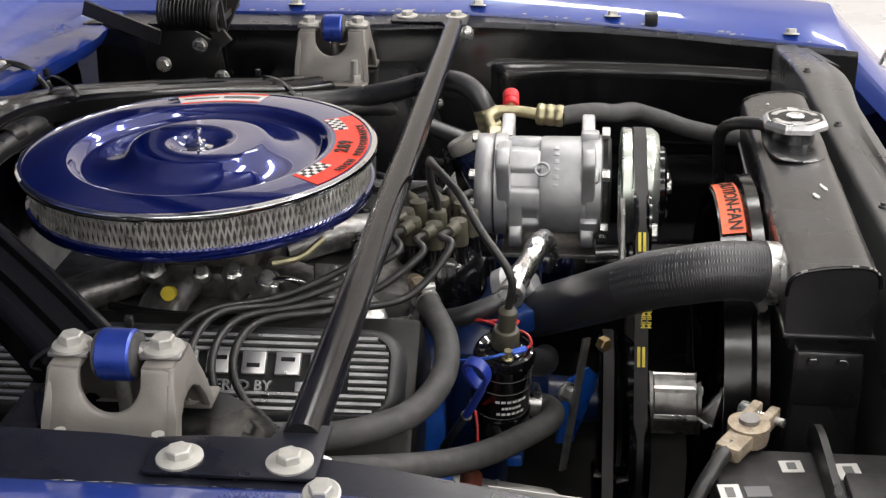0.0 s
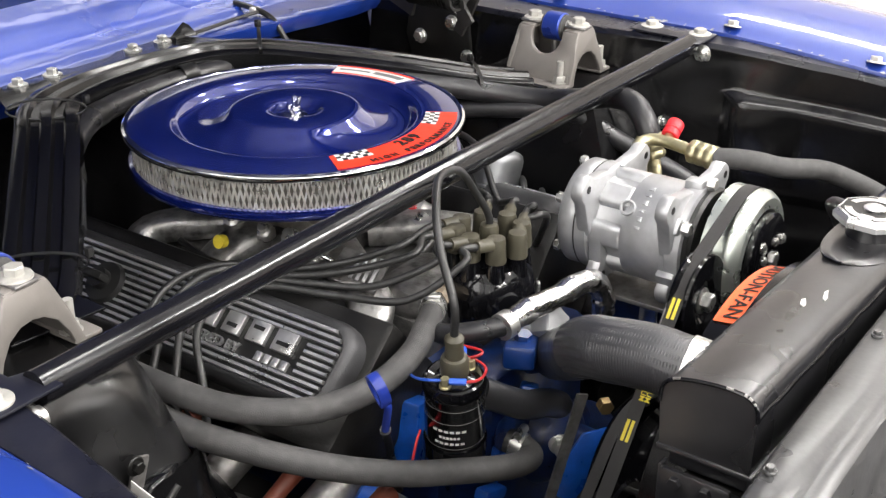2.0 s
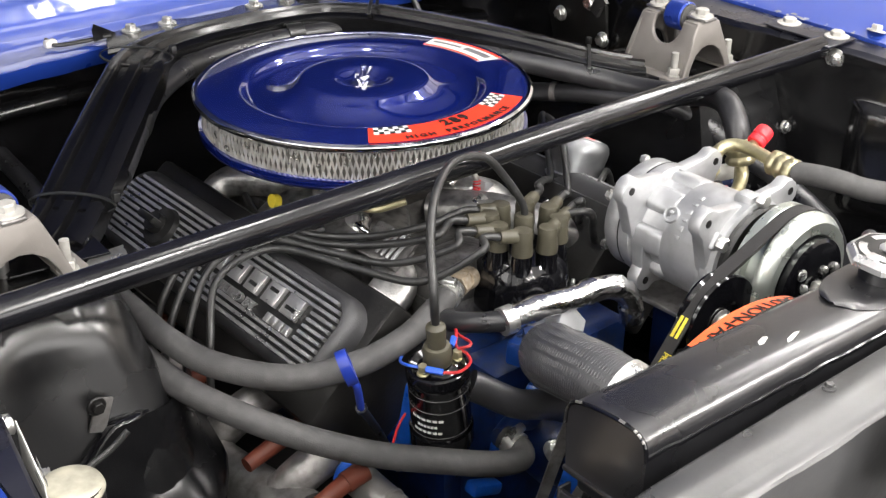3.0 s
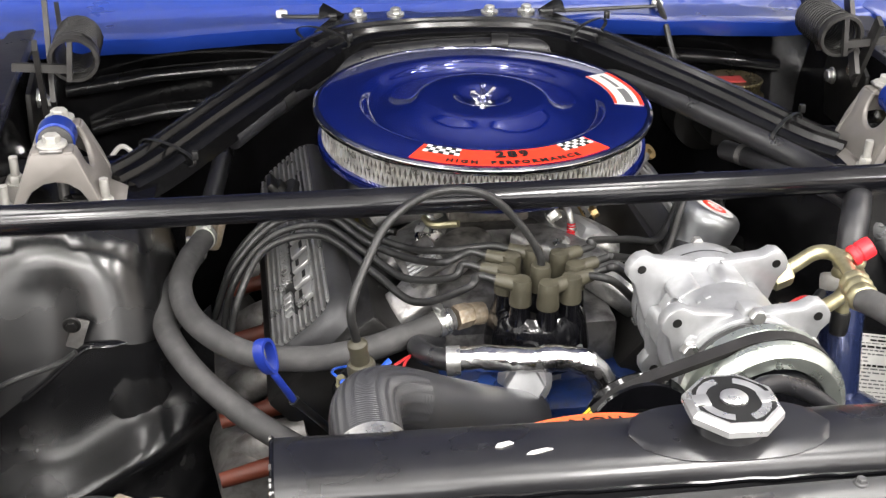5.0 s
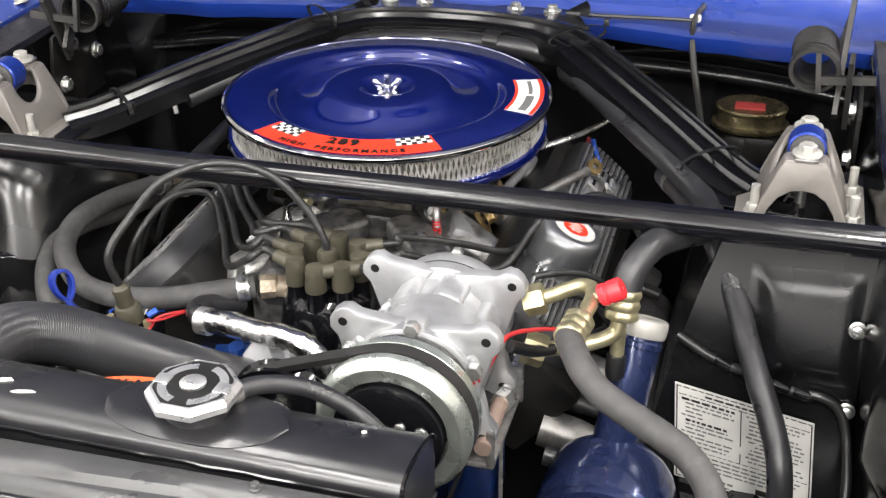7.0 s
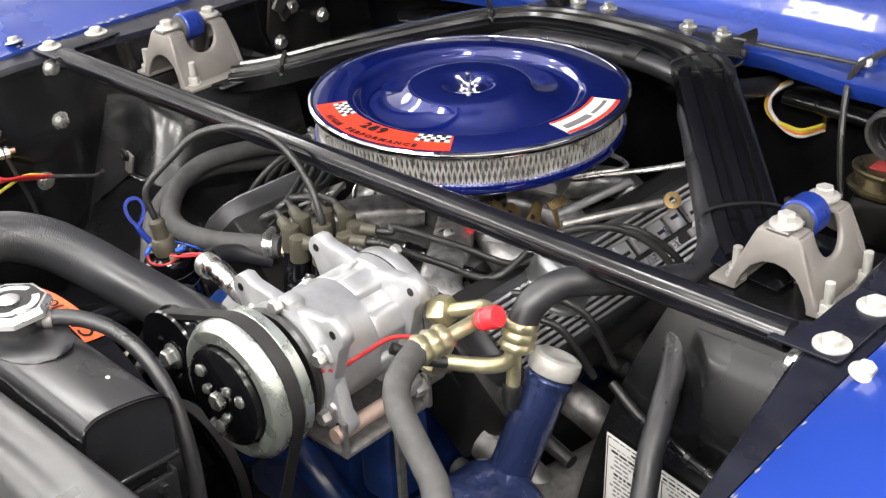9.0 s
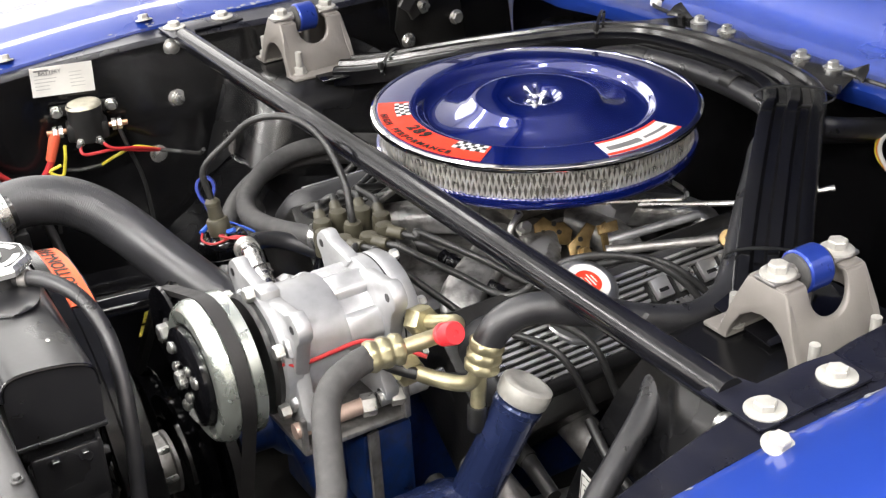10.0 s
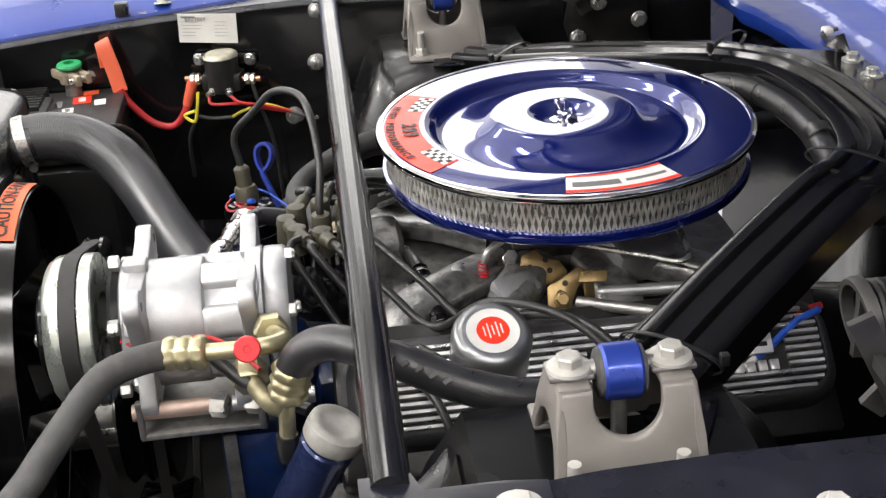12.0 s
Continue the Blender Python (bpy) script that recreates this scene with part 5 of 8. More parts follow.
    plate(bm, [(-0.05, -0.05), (0.055, 0.02), (0.06, 0.04), (-0.01, 0.035), (-0.06, -0.03)], at((0.05, -0.375, 0.800), (0, -1, 0)), 0.006, 0.0015)
    part("idler_bracket", bm, STEEL, idler, "dull steel bracket")

    def hull(circles, steps=40):
        pts = []
        for cx_, cz_, r_ in circles:
            pts += [(cx_ + r_ * math.cos(2 * math.pi * i / steps), cz_ + r_ * math.sin(2 * math.pi * i / steps)) for i in range(steps)]
        pts = sorted(set(pts))

        def chain(seq):
            out = []
            for p in seq:
                while len(out) > 1 and (out[-1][0] - out[-2][0]) * (p[1] - out[-2][1]) - (out[-1][1] - out[-2][1]) * (p[0] - out[-2][0]) <= 0:
                    out.pop()
                out.append(p)
            return out[:-1]
        return chain(pts) + chain(pts[::-1])

    def belt(circles, y, w, label):
        b = bmesh.new()
        loop = hull(circles)
        n_ = len(loop)
        cxm = sum(p[0] for p in loop) / n_
        czm = sum(p[1] for p in loop) / n_
        rings = []
        for x, z in loop:
            d = V(x - cxm, 0, z - czm).normalized()
            o = V(x, y, z)
            rings.append([b.verts.new(o + d * 0.001 + V(0, -w / 2, 0)), b.verts.new(o + d * 0.001 + V(0, w / 2, 0)), b.verts.new(o - d * 0.007 + V(0, w * 0.32, 0)), b.verts.new(o - d * 0.007 + V(0, -w * 0.32, 0))])
        for i in range(n_):
            p, q = rings[i], rings[(i + 1) % n_]
            for k in range(4):
                b.faces.new((p[k], p[(k + 1) % 4], q[(k + 1) % 4], q[k]))
        return part("drive_belt", b, BELT_RUBBER, t, label)
    belt_long = belt([(CX, CZ, 0.0704), (0.041, 0.814, 0.045), (-0.112, 0.622, 0.050), (0.0, 0.43, 0.084)], -0.3945, 0.0145, "black drive belt with yellow print")
    belt([(-0.012, 0.622, 0.082), (0.0, 0.43, 0.085), (-0.19, 0.50, 0.04)], -0.362, 0.012, "plain black drive belt")
    # yellow print along the outer face of the long run
    b = belt_long
    c0, c1 = V(0.041, -0.3945, 0.814), V(-0.112, -0.3945, 0.622)
    run = (c1 - c0).normalized()
    lift = math.asin((0.045 - 0.050) / (c1 - c0).length)
    out = V(run.z, 0, -run.x)
    out = out if out.z > 0 else -out
    out = (out * math.cos(lift) + run * math.sin(lift)).normalized()
    a0, a1 = c0 + out * 0.045, c1 + out * 0.050
    d = (a1 - a0).normalized()
    nrm = V(0, 1, 0).cross(d).normalized()
    if nrm.z < 0:
        nrm = -nrm
    def face(f, side_):
        x = Matrix.Identity(4)
        o = a0.lerp(a1, f) + nrm * 0.0016 + V(0, side_, 0)
        ax, ay = d, nrm.cross(d)
        for i in range(3):
            x[i][0], x[i][1], x[i][2], x[i][3] = ax[i], ay[i], nrm[i], o[i]
        return x
    for f0 in (0.10, 0.62):
        for k in (-1, 1):
            q = bmesh.new()
            box(q, (0, 0, 0), (0.022, 0.0032, 0.0005))
            bmesh.ops.transform(q, matrix=face(f0, 0.0026 * k), verts=q.verts)
            part("yellow_stripe", q, YELLOW, b)
    for f0 in (0.27, 0.43):
        for k in (-1, 1):
            part("belt_lettering", letters("PREMIUM", 0.0075, face(f0, 0.003 * k - 0.0024), 0.0004), YELLOW, b)
    return t


engine()


def valve_cover(side):
    t = thing("valve_cover", side * 0.235, 0.07, 0.70, "finned aluminium valve cover with raised maker's marks", "valve cover", "valve covers")
    u = V(side * 0.080, 0, -0.070).normalized()
    n = V(side * 0.070, 0, 0.080).normalized()
    o = V(side * 0.235, 0, 0.777)
    v = V(0, 1, 0) if side > 0 else V(0, -1, 0)  # reading direction

    def m(a, b, h):
        """Place: a along the reading line, b down the slope, h off the face."""
        x = Matrix.Identity(4)
        for i in range(3):
            x[i][0], x[i][1], x[i][2], x[i][3] = v[i], -u[i], n[i], (o + v * a + u * b + n * h)[i]
        return x
    mid = 0.07 * (1 if side > 0 else -1)
    L, W = 0.458, 0.106
    def rounded(l, w, r, steps=7):
        out = []
        for cx_, cy_, a0 in ((l / 2 - r, w / 2 - r, 0), (-l / 2 + r, w / 2 - r, 90), (-l / 2 + r, -w / 2 + r, 180), (l / 2 - r, -w / 2 + r, 270)):
            for k in range(steps + 1):
                a = radians(a0 + 90 * k / steps)
                out.append((cx_ + r * math.cos(a), cy_ + r * math.sin(a)))
        return out

    def stack(levels, r0):
        """Rounded shell: (height, inset) from the flange up, closed on top."""
        b = bmesh.new()
        rings = []
        for h, inset in levels:
            rings.append([b.verts.new(m(mid + x, -y, h).translation) for x, y in rounded(L - 2 * inset, W - 2 * inset, max(0.006, r0 - inset))])
        for p, q in zip(rings, rings[1:]):
            for i in range(len(p)):
                j = (i + 1) % len(p)
                b.faces.new((p[i], p[j], q[j], q[i]))
        b.faces.new(rings[-1])
        b.faces.new(rings[0][::-1])
        return b
    part("cover_body", stack([(-0.055, -0.002), (-0.030, 0.0), (-0.012, 0.0015), (-0.0055, 0.004), (-0.0015, 0.008), (0.0010, 0.0115), (0.0012, 0.0135), (-0.0020, 0.0145)], 0.036), COVER_GREY, t)
    part("groove_floor", stack([(-0.006, 0.0135), (-0.0016, 0.0135)], 0.036), DECAL_BLACK, t, "black painted recess between the fins")
    part("gasket_flange", stack([(-0.060, -0.011), (-0.0545, -0.011), (-0.0515, -0.0085), (-0.0515, 0.004)], 0.040), COVER_GREY, t)
    text_mid = 0.014 if side < 0 else 0.158
    t0, t1 = text_mid - 0.094, text_mid + 0.092
    lo, hi = mid - L / 2 + 0.016, mid + L / 2 - 0.016
    cuts = 11
    for k in range(cuts):
        b = -0.0370 + 0.074 * k / (cuts - 1)
        # outer fins stop short where the corners round off
        over = max(0.0, abs(b) - (W / 2 - 0.036))
        trim = 0.0225 - math.sqrt(max(0.0, 0.0225 ** 2 - min(over, 0.0225) ** 2)) if over else 0.0
        e0, e1 = lo + trim, hi - trim
        spans = [(e0, e1)] if (k < 3 or k > 7) else [(e0, t0), (t1, e1)]
        for a0, a1 in spans:
            if a1 - a0 < 0.01:
                continue
            bm = bmesh.new()
            h = 0.0034
            w0, w1 = 0.0023, 0.0015
            vs = []
            for a in (a0, a1):
                for s_, hh, ww in ((-1, -0.003, w0), (-1, h, w1), (1, h, w1), (1, -0.003, w0)):
                    vs.append(bm.verts.new(m(a, b + s_ * ww, hh).translation))
            for i in range(4):
                j = (i + 1) % 4
                bm.faces.new((vs[i], vs[j], vs[j + 4], vs[i + 4]))
            bm.faces.new(vs[:4])
            bm.faces.new(vs[4:])
            part("fin", bm, FIN_ALU, t)
    # maker's marks as plain raised blocks: five tall ones above, three words below
    x0 = text_mid - 0.086
    for i, w in enumerate((0.028, 0.031, 0.029, 0.030, 0.032)):
        bm = bmesh.new()
        box(bm, (0, 0, 0), (w - 0.005, 0.0235, 0.006), 0.0012)
        bmesh.ops.transform(bm, matrix=m(x0 + w / 2, -0.0085, 0.001), verts=bm.verts)
        blk = part("raised_mark", bm, FIN_ALU, t)
        bm = bmesh.new()
        box(bm, (0, 0, 0), (w - 0.016, 0.0042, 0.001))
        bmesh.ops.transform(bm, matrix=m(x0 + w / 2, -0.0085 + (-0.004 if i % 2 else 0.003), 0.0042), verts=bm.verts)
        part("mark_recess", bm, DECAL_BLACK, blk)
        x0 += w + 0.0045
    part("raised_lettering", letters("POWERED BY", 0.0150, m(text_mid - 0.030, 0.0195, 0.0002), 0.005), FIN_ALU, t)
    x0 = text_mid + 0.040
    for i in range(4):
        bm = bmesh.new()
        box(bm, (0, 0, 0), (0.0086, 0.0102, 0.005), 0.0008)
        bmesh.ops.transform(bm, matrix=m(x0 + 0.004, 0.0145, 0.0005), verts=bm.verts)
        part("small_raised_mark", bm, FIN_ALU, t)
        x0 += 0.0112
    for a in (lo + 0.03, mid, hi - 0.03):
        bm = bmesh.new()
        c = m(a, 0.060, -0.048).translation
        lathe(bm, [(0, 0), (0.009, 0), (0.009, 0.005), (0.006, 0.009), (0, 0.01)], at(c, n), 12)
        part("cover_bolt", bm, ZINC, t)
    return m


MR = valve_cover(-1)
valve_cover(1)


def oil_cap():
    n = V(0.40, 0.05, 0.90)
    p = V(0.226, -0.026, 0.800)
    t = thing("oil_filler_cap", p.x, p.y, p.z, "dull plated breather cap with a white and red label", "oil cap")
    m = at(p, n)
    bm = bmesh.new()
    lathe(bm, [(0, -0.022), (0.037, -0.022), (0.0385, -0.020), (0.0385, -0.014), (0.0365, -0.012), (0.0362, 0.012), (0.0368, 0.018), (0.0368, 0.026), (0.0345, 0.032), (0.0305, 0.0352), (0.027, 0.0358), (0, 0.036)], m, 48)
    part("cap_shell", bm, OIL_CAP, t)
    bm = bmesh.new()
    lathe(bm, [(0, 0.0362), (0.0240, 0.0360), (0.0240, 0.0366), (0, 0.0368)], m, 40)
    lab = part("label_disc", bm, DECAL_WHITE, t, "round white label")
    bm = bmesh.new()
    lathe(bm, [(0, 0.0370), (0.0148, 0.0368), (0.0148, 0.0372), (0, 0.0374)], m, 36)
    part("label_centre", bm, DECAL_RED, lab, "red centre")
    for i in range(5):
        bm = bmesh.new()
        box(bm, (0, 0, 0), (0.0012, 0.010 + 0.006 * (i % 2), 0.0006))
        bmesh.ops.transform(bm, matrix=m @ Matrix.Translation((-0.008 + 0.004 * i, 0, 0.0375)), verts=bm.verts)
        part("print_bar", bm, DECAL_WHITE, lab)
    bm = bmesh.new()
    rod(bm, p - n.normalized() * 0.05, p - n.normalized() * 0.020, 0.02, None, 20)
    part("filler_neck", bm, STEEL, t)


oil_cap()


def cover_cap():
    """Black twist plug in the rear of the cover on the other bank."""
    p = MR(-0.175, 0.002, 0.004).translation
    n = V(-0.070, 0, 0.080).normalized()
    t = thing("oil_plug", p.x, p.y, p.z, "black twist-in plug on the finned cover", "plug")
    bm = bmesh.new()
    m = at(p, n)
    lathe(bm, [(0, -0.004), (0.023, -0.004), (0.025, 0.0), (0.023, 0.006), (0.012, 0.008), (0.012, 0.018), (0, 0.020)], m, 28)
    box(bm, m @ V(0, 0, 0.022), (0.034, 0.009, 0.016), 0.003, basis(n))
    part("plug_body", bm, PLASTIC, t)
    bm = bmesh.new()
    box(bm, m @ V(0, 0, -0.003), (0.07, 0.062, 0.003), 0.001, basis(n))
    part("plug_pad", bm, DECAL_BLACK, t)


cover_cap()


def carburettor():
    t = thing("carburettor", AX, AY, 0.80, "dull alloy carburettor with gold linkage under the air cleaner", "carburettor")
    bm = bmesh.new()
    box(bm, (AX, AY, 0.812), (0.095, 0.13, 0.02), 0.004)
    box(bm, (AX, AY, 0.838), (0.085, 0.115, 0.036), 0.006)
    box(bm, (AX, AY - 0.07, 0.834), (0.062, 0.04, 0.036), 0.008)
    lathe(bm, [(0, 0.85), (0.06, 0.85), (0.062, 0.87), (0, 0.872)], Matrix.Translation((AX, AY, 0)), 32)
    part("carb_body", bm, CARB, t)
    # gold linkage plates on the throttle side
    def link(outline, p, d, holes=()):
        b = bmesh.new()
        plate(b, outline, at(p, d), 0.003, 0.0006)
        ob = part("linkage_plate", b, GOLD, t, "gold plated linkage plate")
        for hx, hy in holes:
            b = bmesh.new()
            q = at(p, d) @ V(hx, hy, 0.0016)
            lathe(b, [(0, 0), (0.003, 0), (0.003, 0.0015), (0, 0.0018)], at(q, d), 12)
            part("linkage_pin", b, DARK, ob)
    link([(-0.026, -0.012), (-0.008, -0.022), (0.006, -0.014), (0.018, -0.018), (0.026, -0.002), (0.018, 0.010), (0.004, 0.012), (-0.006, 0.022), (-0.020, 0.016)], (0.079, 0.050, 0.799), (0.85, -0.1, 0.5), ((0.008, 0.0), (-0.012, 0.004), (0.004, 0.011)))
    link([(-0.014, -0.024), (0.000, -0.028), (0.010, -0.014), (0.018, 0.004), (0.032, 0.018), (0.022, 0.026), (0.002, 0.014), (-0.012, 0.008)], (0.112, 0.062, 0.789), (0.85, 0.0, 0.5), ((0.0, -0.010), (0.006, 0.010), (0.0, 0.001)))
    link([(-0.015, -0.004), (0.012, -0.006), (0.016, 0.006), (-0.012, 0.007)], (0.128, 0.092, 0.813), (0.7, 0.0, 0.7))
    link([(-0.005, -0.022), (0.005, -0.022), (0.006, 0.020), (-0.006, 0.020)], (0.128, 0.088, 0.800), (0.9, 0.3, 0.2), ((0.0, 0.012),))
    bolt("linkage_nut", (0.122, 0.062, 0.788), (0.85, 0, 0.5), 0.0065, GOLD, t, 0.008, 0.007)
    bolt("linkage_nut", (0.060, 0.022, 0.805), (0.7, -0.1, 0.7), 0.0075, ZINC, t, 0.009, 0.012)
    # return rod with a hooked eye
    b = bmesh.new()
    tube(b, [(0.150, 0.072, 0.800), (0.185, 0.120, 0.806), (0.222, 0.172, 0.812)], 0.0058, 12)
    part("return_rod", b, STEEL, t, "dull steel return rod")
    b = bmesh.new()
    lathe(b, [(0.004, -0.0022), (0.0105, -0.0022), (0.0105, 0.0022), (0.004, 0.0022)], at((0.229, 0.182, 0.813), (0.5, -0.5, 0.7)), 18, True)
    part("rod_eye", b, GOLD, t, "browned eye of the rod")
    bm = bmesh.new()
    tube(bm, [(0.070, 0.012, 0.834), (0.076, -0.004, 0.825), (0.079, -0.011, 0.806)], 0.004, 10)
    part("choke_rod", bm, ZINC, t)
    for k in range(5):
        bm = bmesh.new()
        lathe(bm, [(0.0035, -0.001), (0.0052, 0.0), (0.0035, 0.001)], at((0.078, -0.010, 0.800 + k * 0.0035), (0, 0.1, 1)), 14, True)
        part("spring_coil", bm, RED, t, "red spring coil")
    bm = bmesh.new()
    box(bm, (0.060, 0.152, 0.802), (0.058, 0.070, 0.048), 0.012, pose(0, 0, 0, 0, 20, 15))
    box(bm, (0.098, 0.020, 0.792), (0.030, 0.050, 0.022), 0.008, pose(0, 0, 0, 0, 25, 20))
    rod(bm, (0.118, 0.10, 0.790), (0.145, 0.215, 0.800), 0.0055, None, 12)
    part("choke_housing", bm, CAST, t, "bright alloy choke housing")
    bm = bmesh.new()
    lathe(bm, [(0, 0), (0.007, 0), (0.008, 0.003), (0.008, 0.010), (0, 0.011)], at((-0.126, 0.103, 0.806), (-1, 0, 0.3)), 18)
    part("yellow_plug", bm, YELLOW, t, "yellow plastic plug")
    for x, y, z, r in ((-0.07, 0.05, 0.80, 0.013), (-0.08, 0.01, 0.795, 0.016), (-0.075, 0.085, 0.80, 0.011), (-0.07, 0.14, 0.80, 0.014), (0.055, -0.03, 0.79, 0.014)):
        bm = bmesh.new()
        lathe(bm, [(0, 0), (r, 0), (r * 1.05, 0.004), (r * 0.8, 0.012), (r * 0.5, 0.014), (r * 0.5, 0.022), (0, 0.023)], at((x, y, z), (-0.6 if x < 0 else 0.6, -0.2, 0.7)), 8)
        part("brass_union", bm, ZINC, t)
    bm = bmesh.new()
    tube(bm, [(-0.085, 0.015, 0.80), (-0.10, -0.02, 0.812), (-0.085, -0.045, 0.79), (-0.082, -0.055, 0.77)], 0.0035, 10)
    part("fuel_line", bm, CHROME, t, "bright bent fuel pipe")
    bm = bmesh.new()
    tube(bm, [(-0.09, 0.00, 0.826), (-0.085, -0.03, 0.832), (-0.06, -0.05, 0.842)], 0.004, 8)
    part("gold_union", bm, BRASS, t)
    wire("vacuum_pipe", [(-0.13, 0.17, 0.79), (-0.155, 0.10, 0.795), (-0.15, 0.04, 0.795), (-0.12, 0.02, 0.80)], 0.0045, PLASTIC, "black vacuum pipe", "", t)
    wire("throttle_rod", [(0.09, 0.17, 0.806), (0.20, 0.24, 0.83), (0.26, 0.31, 0.85)], 0.0035, ZINC, "thin zinc throttle rod", "", t)
    wire("kickdown_rod", [(0.085, 0.055, 0.842), (0.12, 0.095, 0.842), (0.150, 0.140, 0.843), (0.168, 0.163, 0.844), (0.166, 0.175, 0.846), (0.145, 0.180, 0.848), (0.10, 0.18, 0.85)], 0.0028, ZINC, "bent zinc wire", "", t)


carburettor()

# ---------- distributor and leads ----------
DX, DY = 0.004, -0.168


def distributor():
    t = thing("distributor", DX, DY, 0.72, "black distributor with olive rubber lead boots", "distributor")
    bm = bmesh.new()
    m = Matrix.Translation((DX, DY, 0))
    lathe(bm, [(0, 0.70), (0.028, 0.70), (0.030, 0.745), (0.044, 0.752), (0.046, 0.757), (0.046, 0.770), (0, 0.770)], m, 36)
    part("distributor_body", bm, STEEL, t)
    bm = bmesh.new()
    lathe(bm, [(0, 0.752), (0.052, 0.752), (0.0545, 0.756), (0.0545, 0.766), (0.052, 0.780), (0.048, 0.800), (0.040, 0.810), (0, 0.813)], m, 40)
    cap = part("cap", bm, GLOSS_BLACK, t, "gloss black distributor cap")
    for k in range(9):
        bm = bmesh.new()
        a = 2 * math.pi * k / 8
        r = 0.036 if k < 8 else 0.0
        p = V(DX + r * math.cos(a), DY + r * math.sin(a), 0.790)
        lathe(bm, [(0.0125, 0), (0.0098, 0.038), (0, 0.038)], Matrix.Translation(p), 14)
        part("cap_tower", bm, GLOSS_BLACK, cap)
    for k in (0, 2):
        a = math.pi * k / 2 + 2.2
        bm = bmesh.new()
        box(bm, (DX + 0.0555 * math.cos(a), DY + 0.0555 * math.sin(a), 0.766), (0.010, 0.004, 0.030), 0.0015, pose(0, 0, 0, 0, 0, math.degrees(a) - 90))
        part("spring_clip", bm, ZINC, t)
    ends = []
    for k in range(9):
        a = 2 * math.pi * k / 8
        r = 0.036 if k < 8 else 0.0
        p = V(DX, DY, 0.815) + V(math.cos(a), math.sin(a), 0) * r
        bm = bmesh.new()
        lathe(bm, [(0, 0.008), (0.0112, 0.008), (0.0116, 0.011), (0.0104, 0.026), (0.0108, 0.030), (0.0095, 0.036), (0, 0.038)], Matrix.Translation(p), 18)
        top = p + V(0, 0, 0.029)
        sideways = V(-1, 0.35, 0.12) if k in (2, 3, 4, 5) else V(1, 0.45, 0.05)
        sideways.normalize()
        if k < 8:
            rod(bm, top - sideways * 0.004, top + sideways * 0.026, 0.0085, 0.0068, 14)
            ends.append((k, top + sideways * 0.024, sideways))
        part("lead_boot", bm, BOOT, t, "olive grey rubber boot")
    return ends


ENDS = distributor()
ROUTES = {
    2: [(-0.085, -0.115, 0.845), (-0.115, -0.065, 0.823), (-0.150, -0.015, 0.815), (-0.195, 0.045, 0.820), (-0.250, 0.070, 0.805), (-0.300, 0.062, 0.760), (-0.325, 0.055, 0.70)],
    3: [(-0.090, -0.135, 0.842), (-0.120, -0.080, 0.820), (-0.158, -0.025, 0.813), (-0.200, 0.030, 0.822), (-0.255, 0.045, 0.806), (-0.305, 0.030, 0.760), (-0.330, 0.02, 0.70)],
    4: [(-0.085, -0.160, 0.838), (-0.125, -0.110, 0.812), (-0.160, -0.050, 0.812), (-0.205, 0.010, 0.818), (-0.262, 0.022, 0.800), (-0.305, 0.000, 0.755), (-0.322, -0.01, 0.69)],
    5: [(-0.075, -0.190, 0.842), (-0.120, -0.150, 0.806), (-0.155, -0.085, 0.806), (-0.205, -0.010, 0.815), (-0.268, 0.000, 0.797), (-0.302, -0.035, 0.75), (-0.315, -0.05, 0.69)],
    0: [(0.085, -0.150, 0.846), (0.125, -0.110, 0.820), (0.170, -0.070, 0.800), (0.205, -0.020, 0.842), (0.245, 0.045, 0.838), (0.285, 0.085, 0.800), (0.315, 0.09, 0.74)],
    1: [(0.070, -0.120, 0.850), (0.125, -0.075, 0.825), (0.175, -0.035, 0.803), (0.215, 0.015, 0.830), (0.252, 0.060, 0.835), (0.290, 0.10, 0.795), (0.318, 0.11, 0.74)],
    6: [(0.070, -0.200, 0.846), (0.110, -0.170, 0.800), (0.150, -0.140, 0.765), (0.200, -0.120, 0.790), (0.262, -0.080, 0.780), (0.300, -0.06, 0.72)],
    7: [(0.080, -0.178, 0.848), (0.118, -0.140, 0.806), (0.160, -0.105, 0.775), (0.210, -0.085, 0.802), (0.268, -0.045, 0.785), (0.305, -0.03, 0.72)],
}
for k, p, d in ENDS:
    wire("spark_plug_lead", [p, p + d * 0.02] + ROUTES[k], 0.0042, CABLE, "grey-black rubber spark plug lead", "ignition lead", None, 10, 7, "spark plug leads")


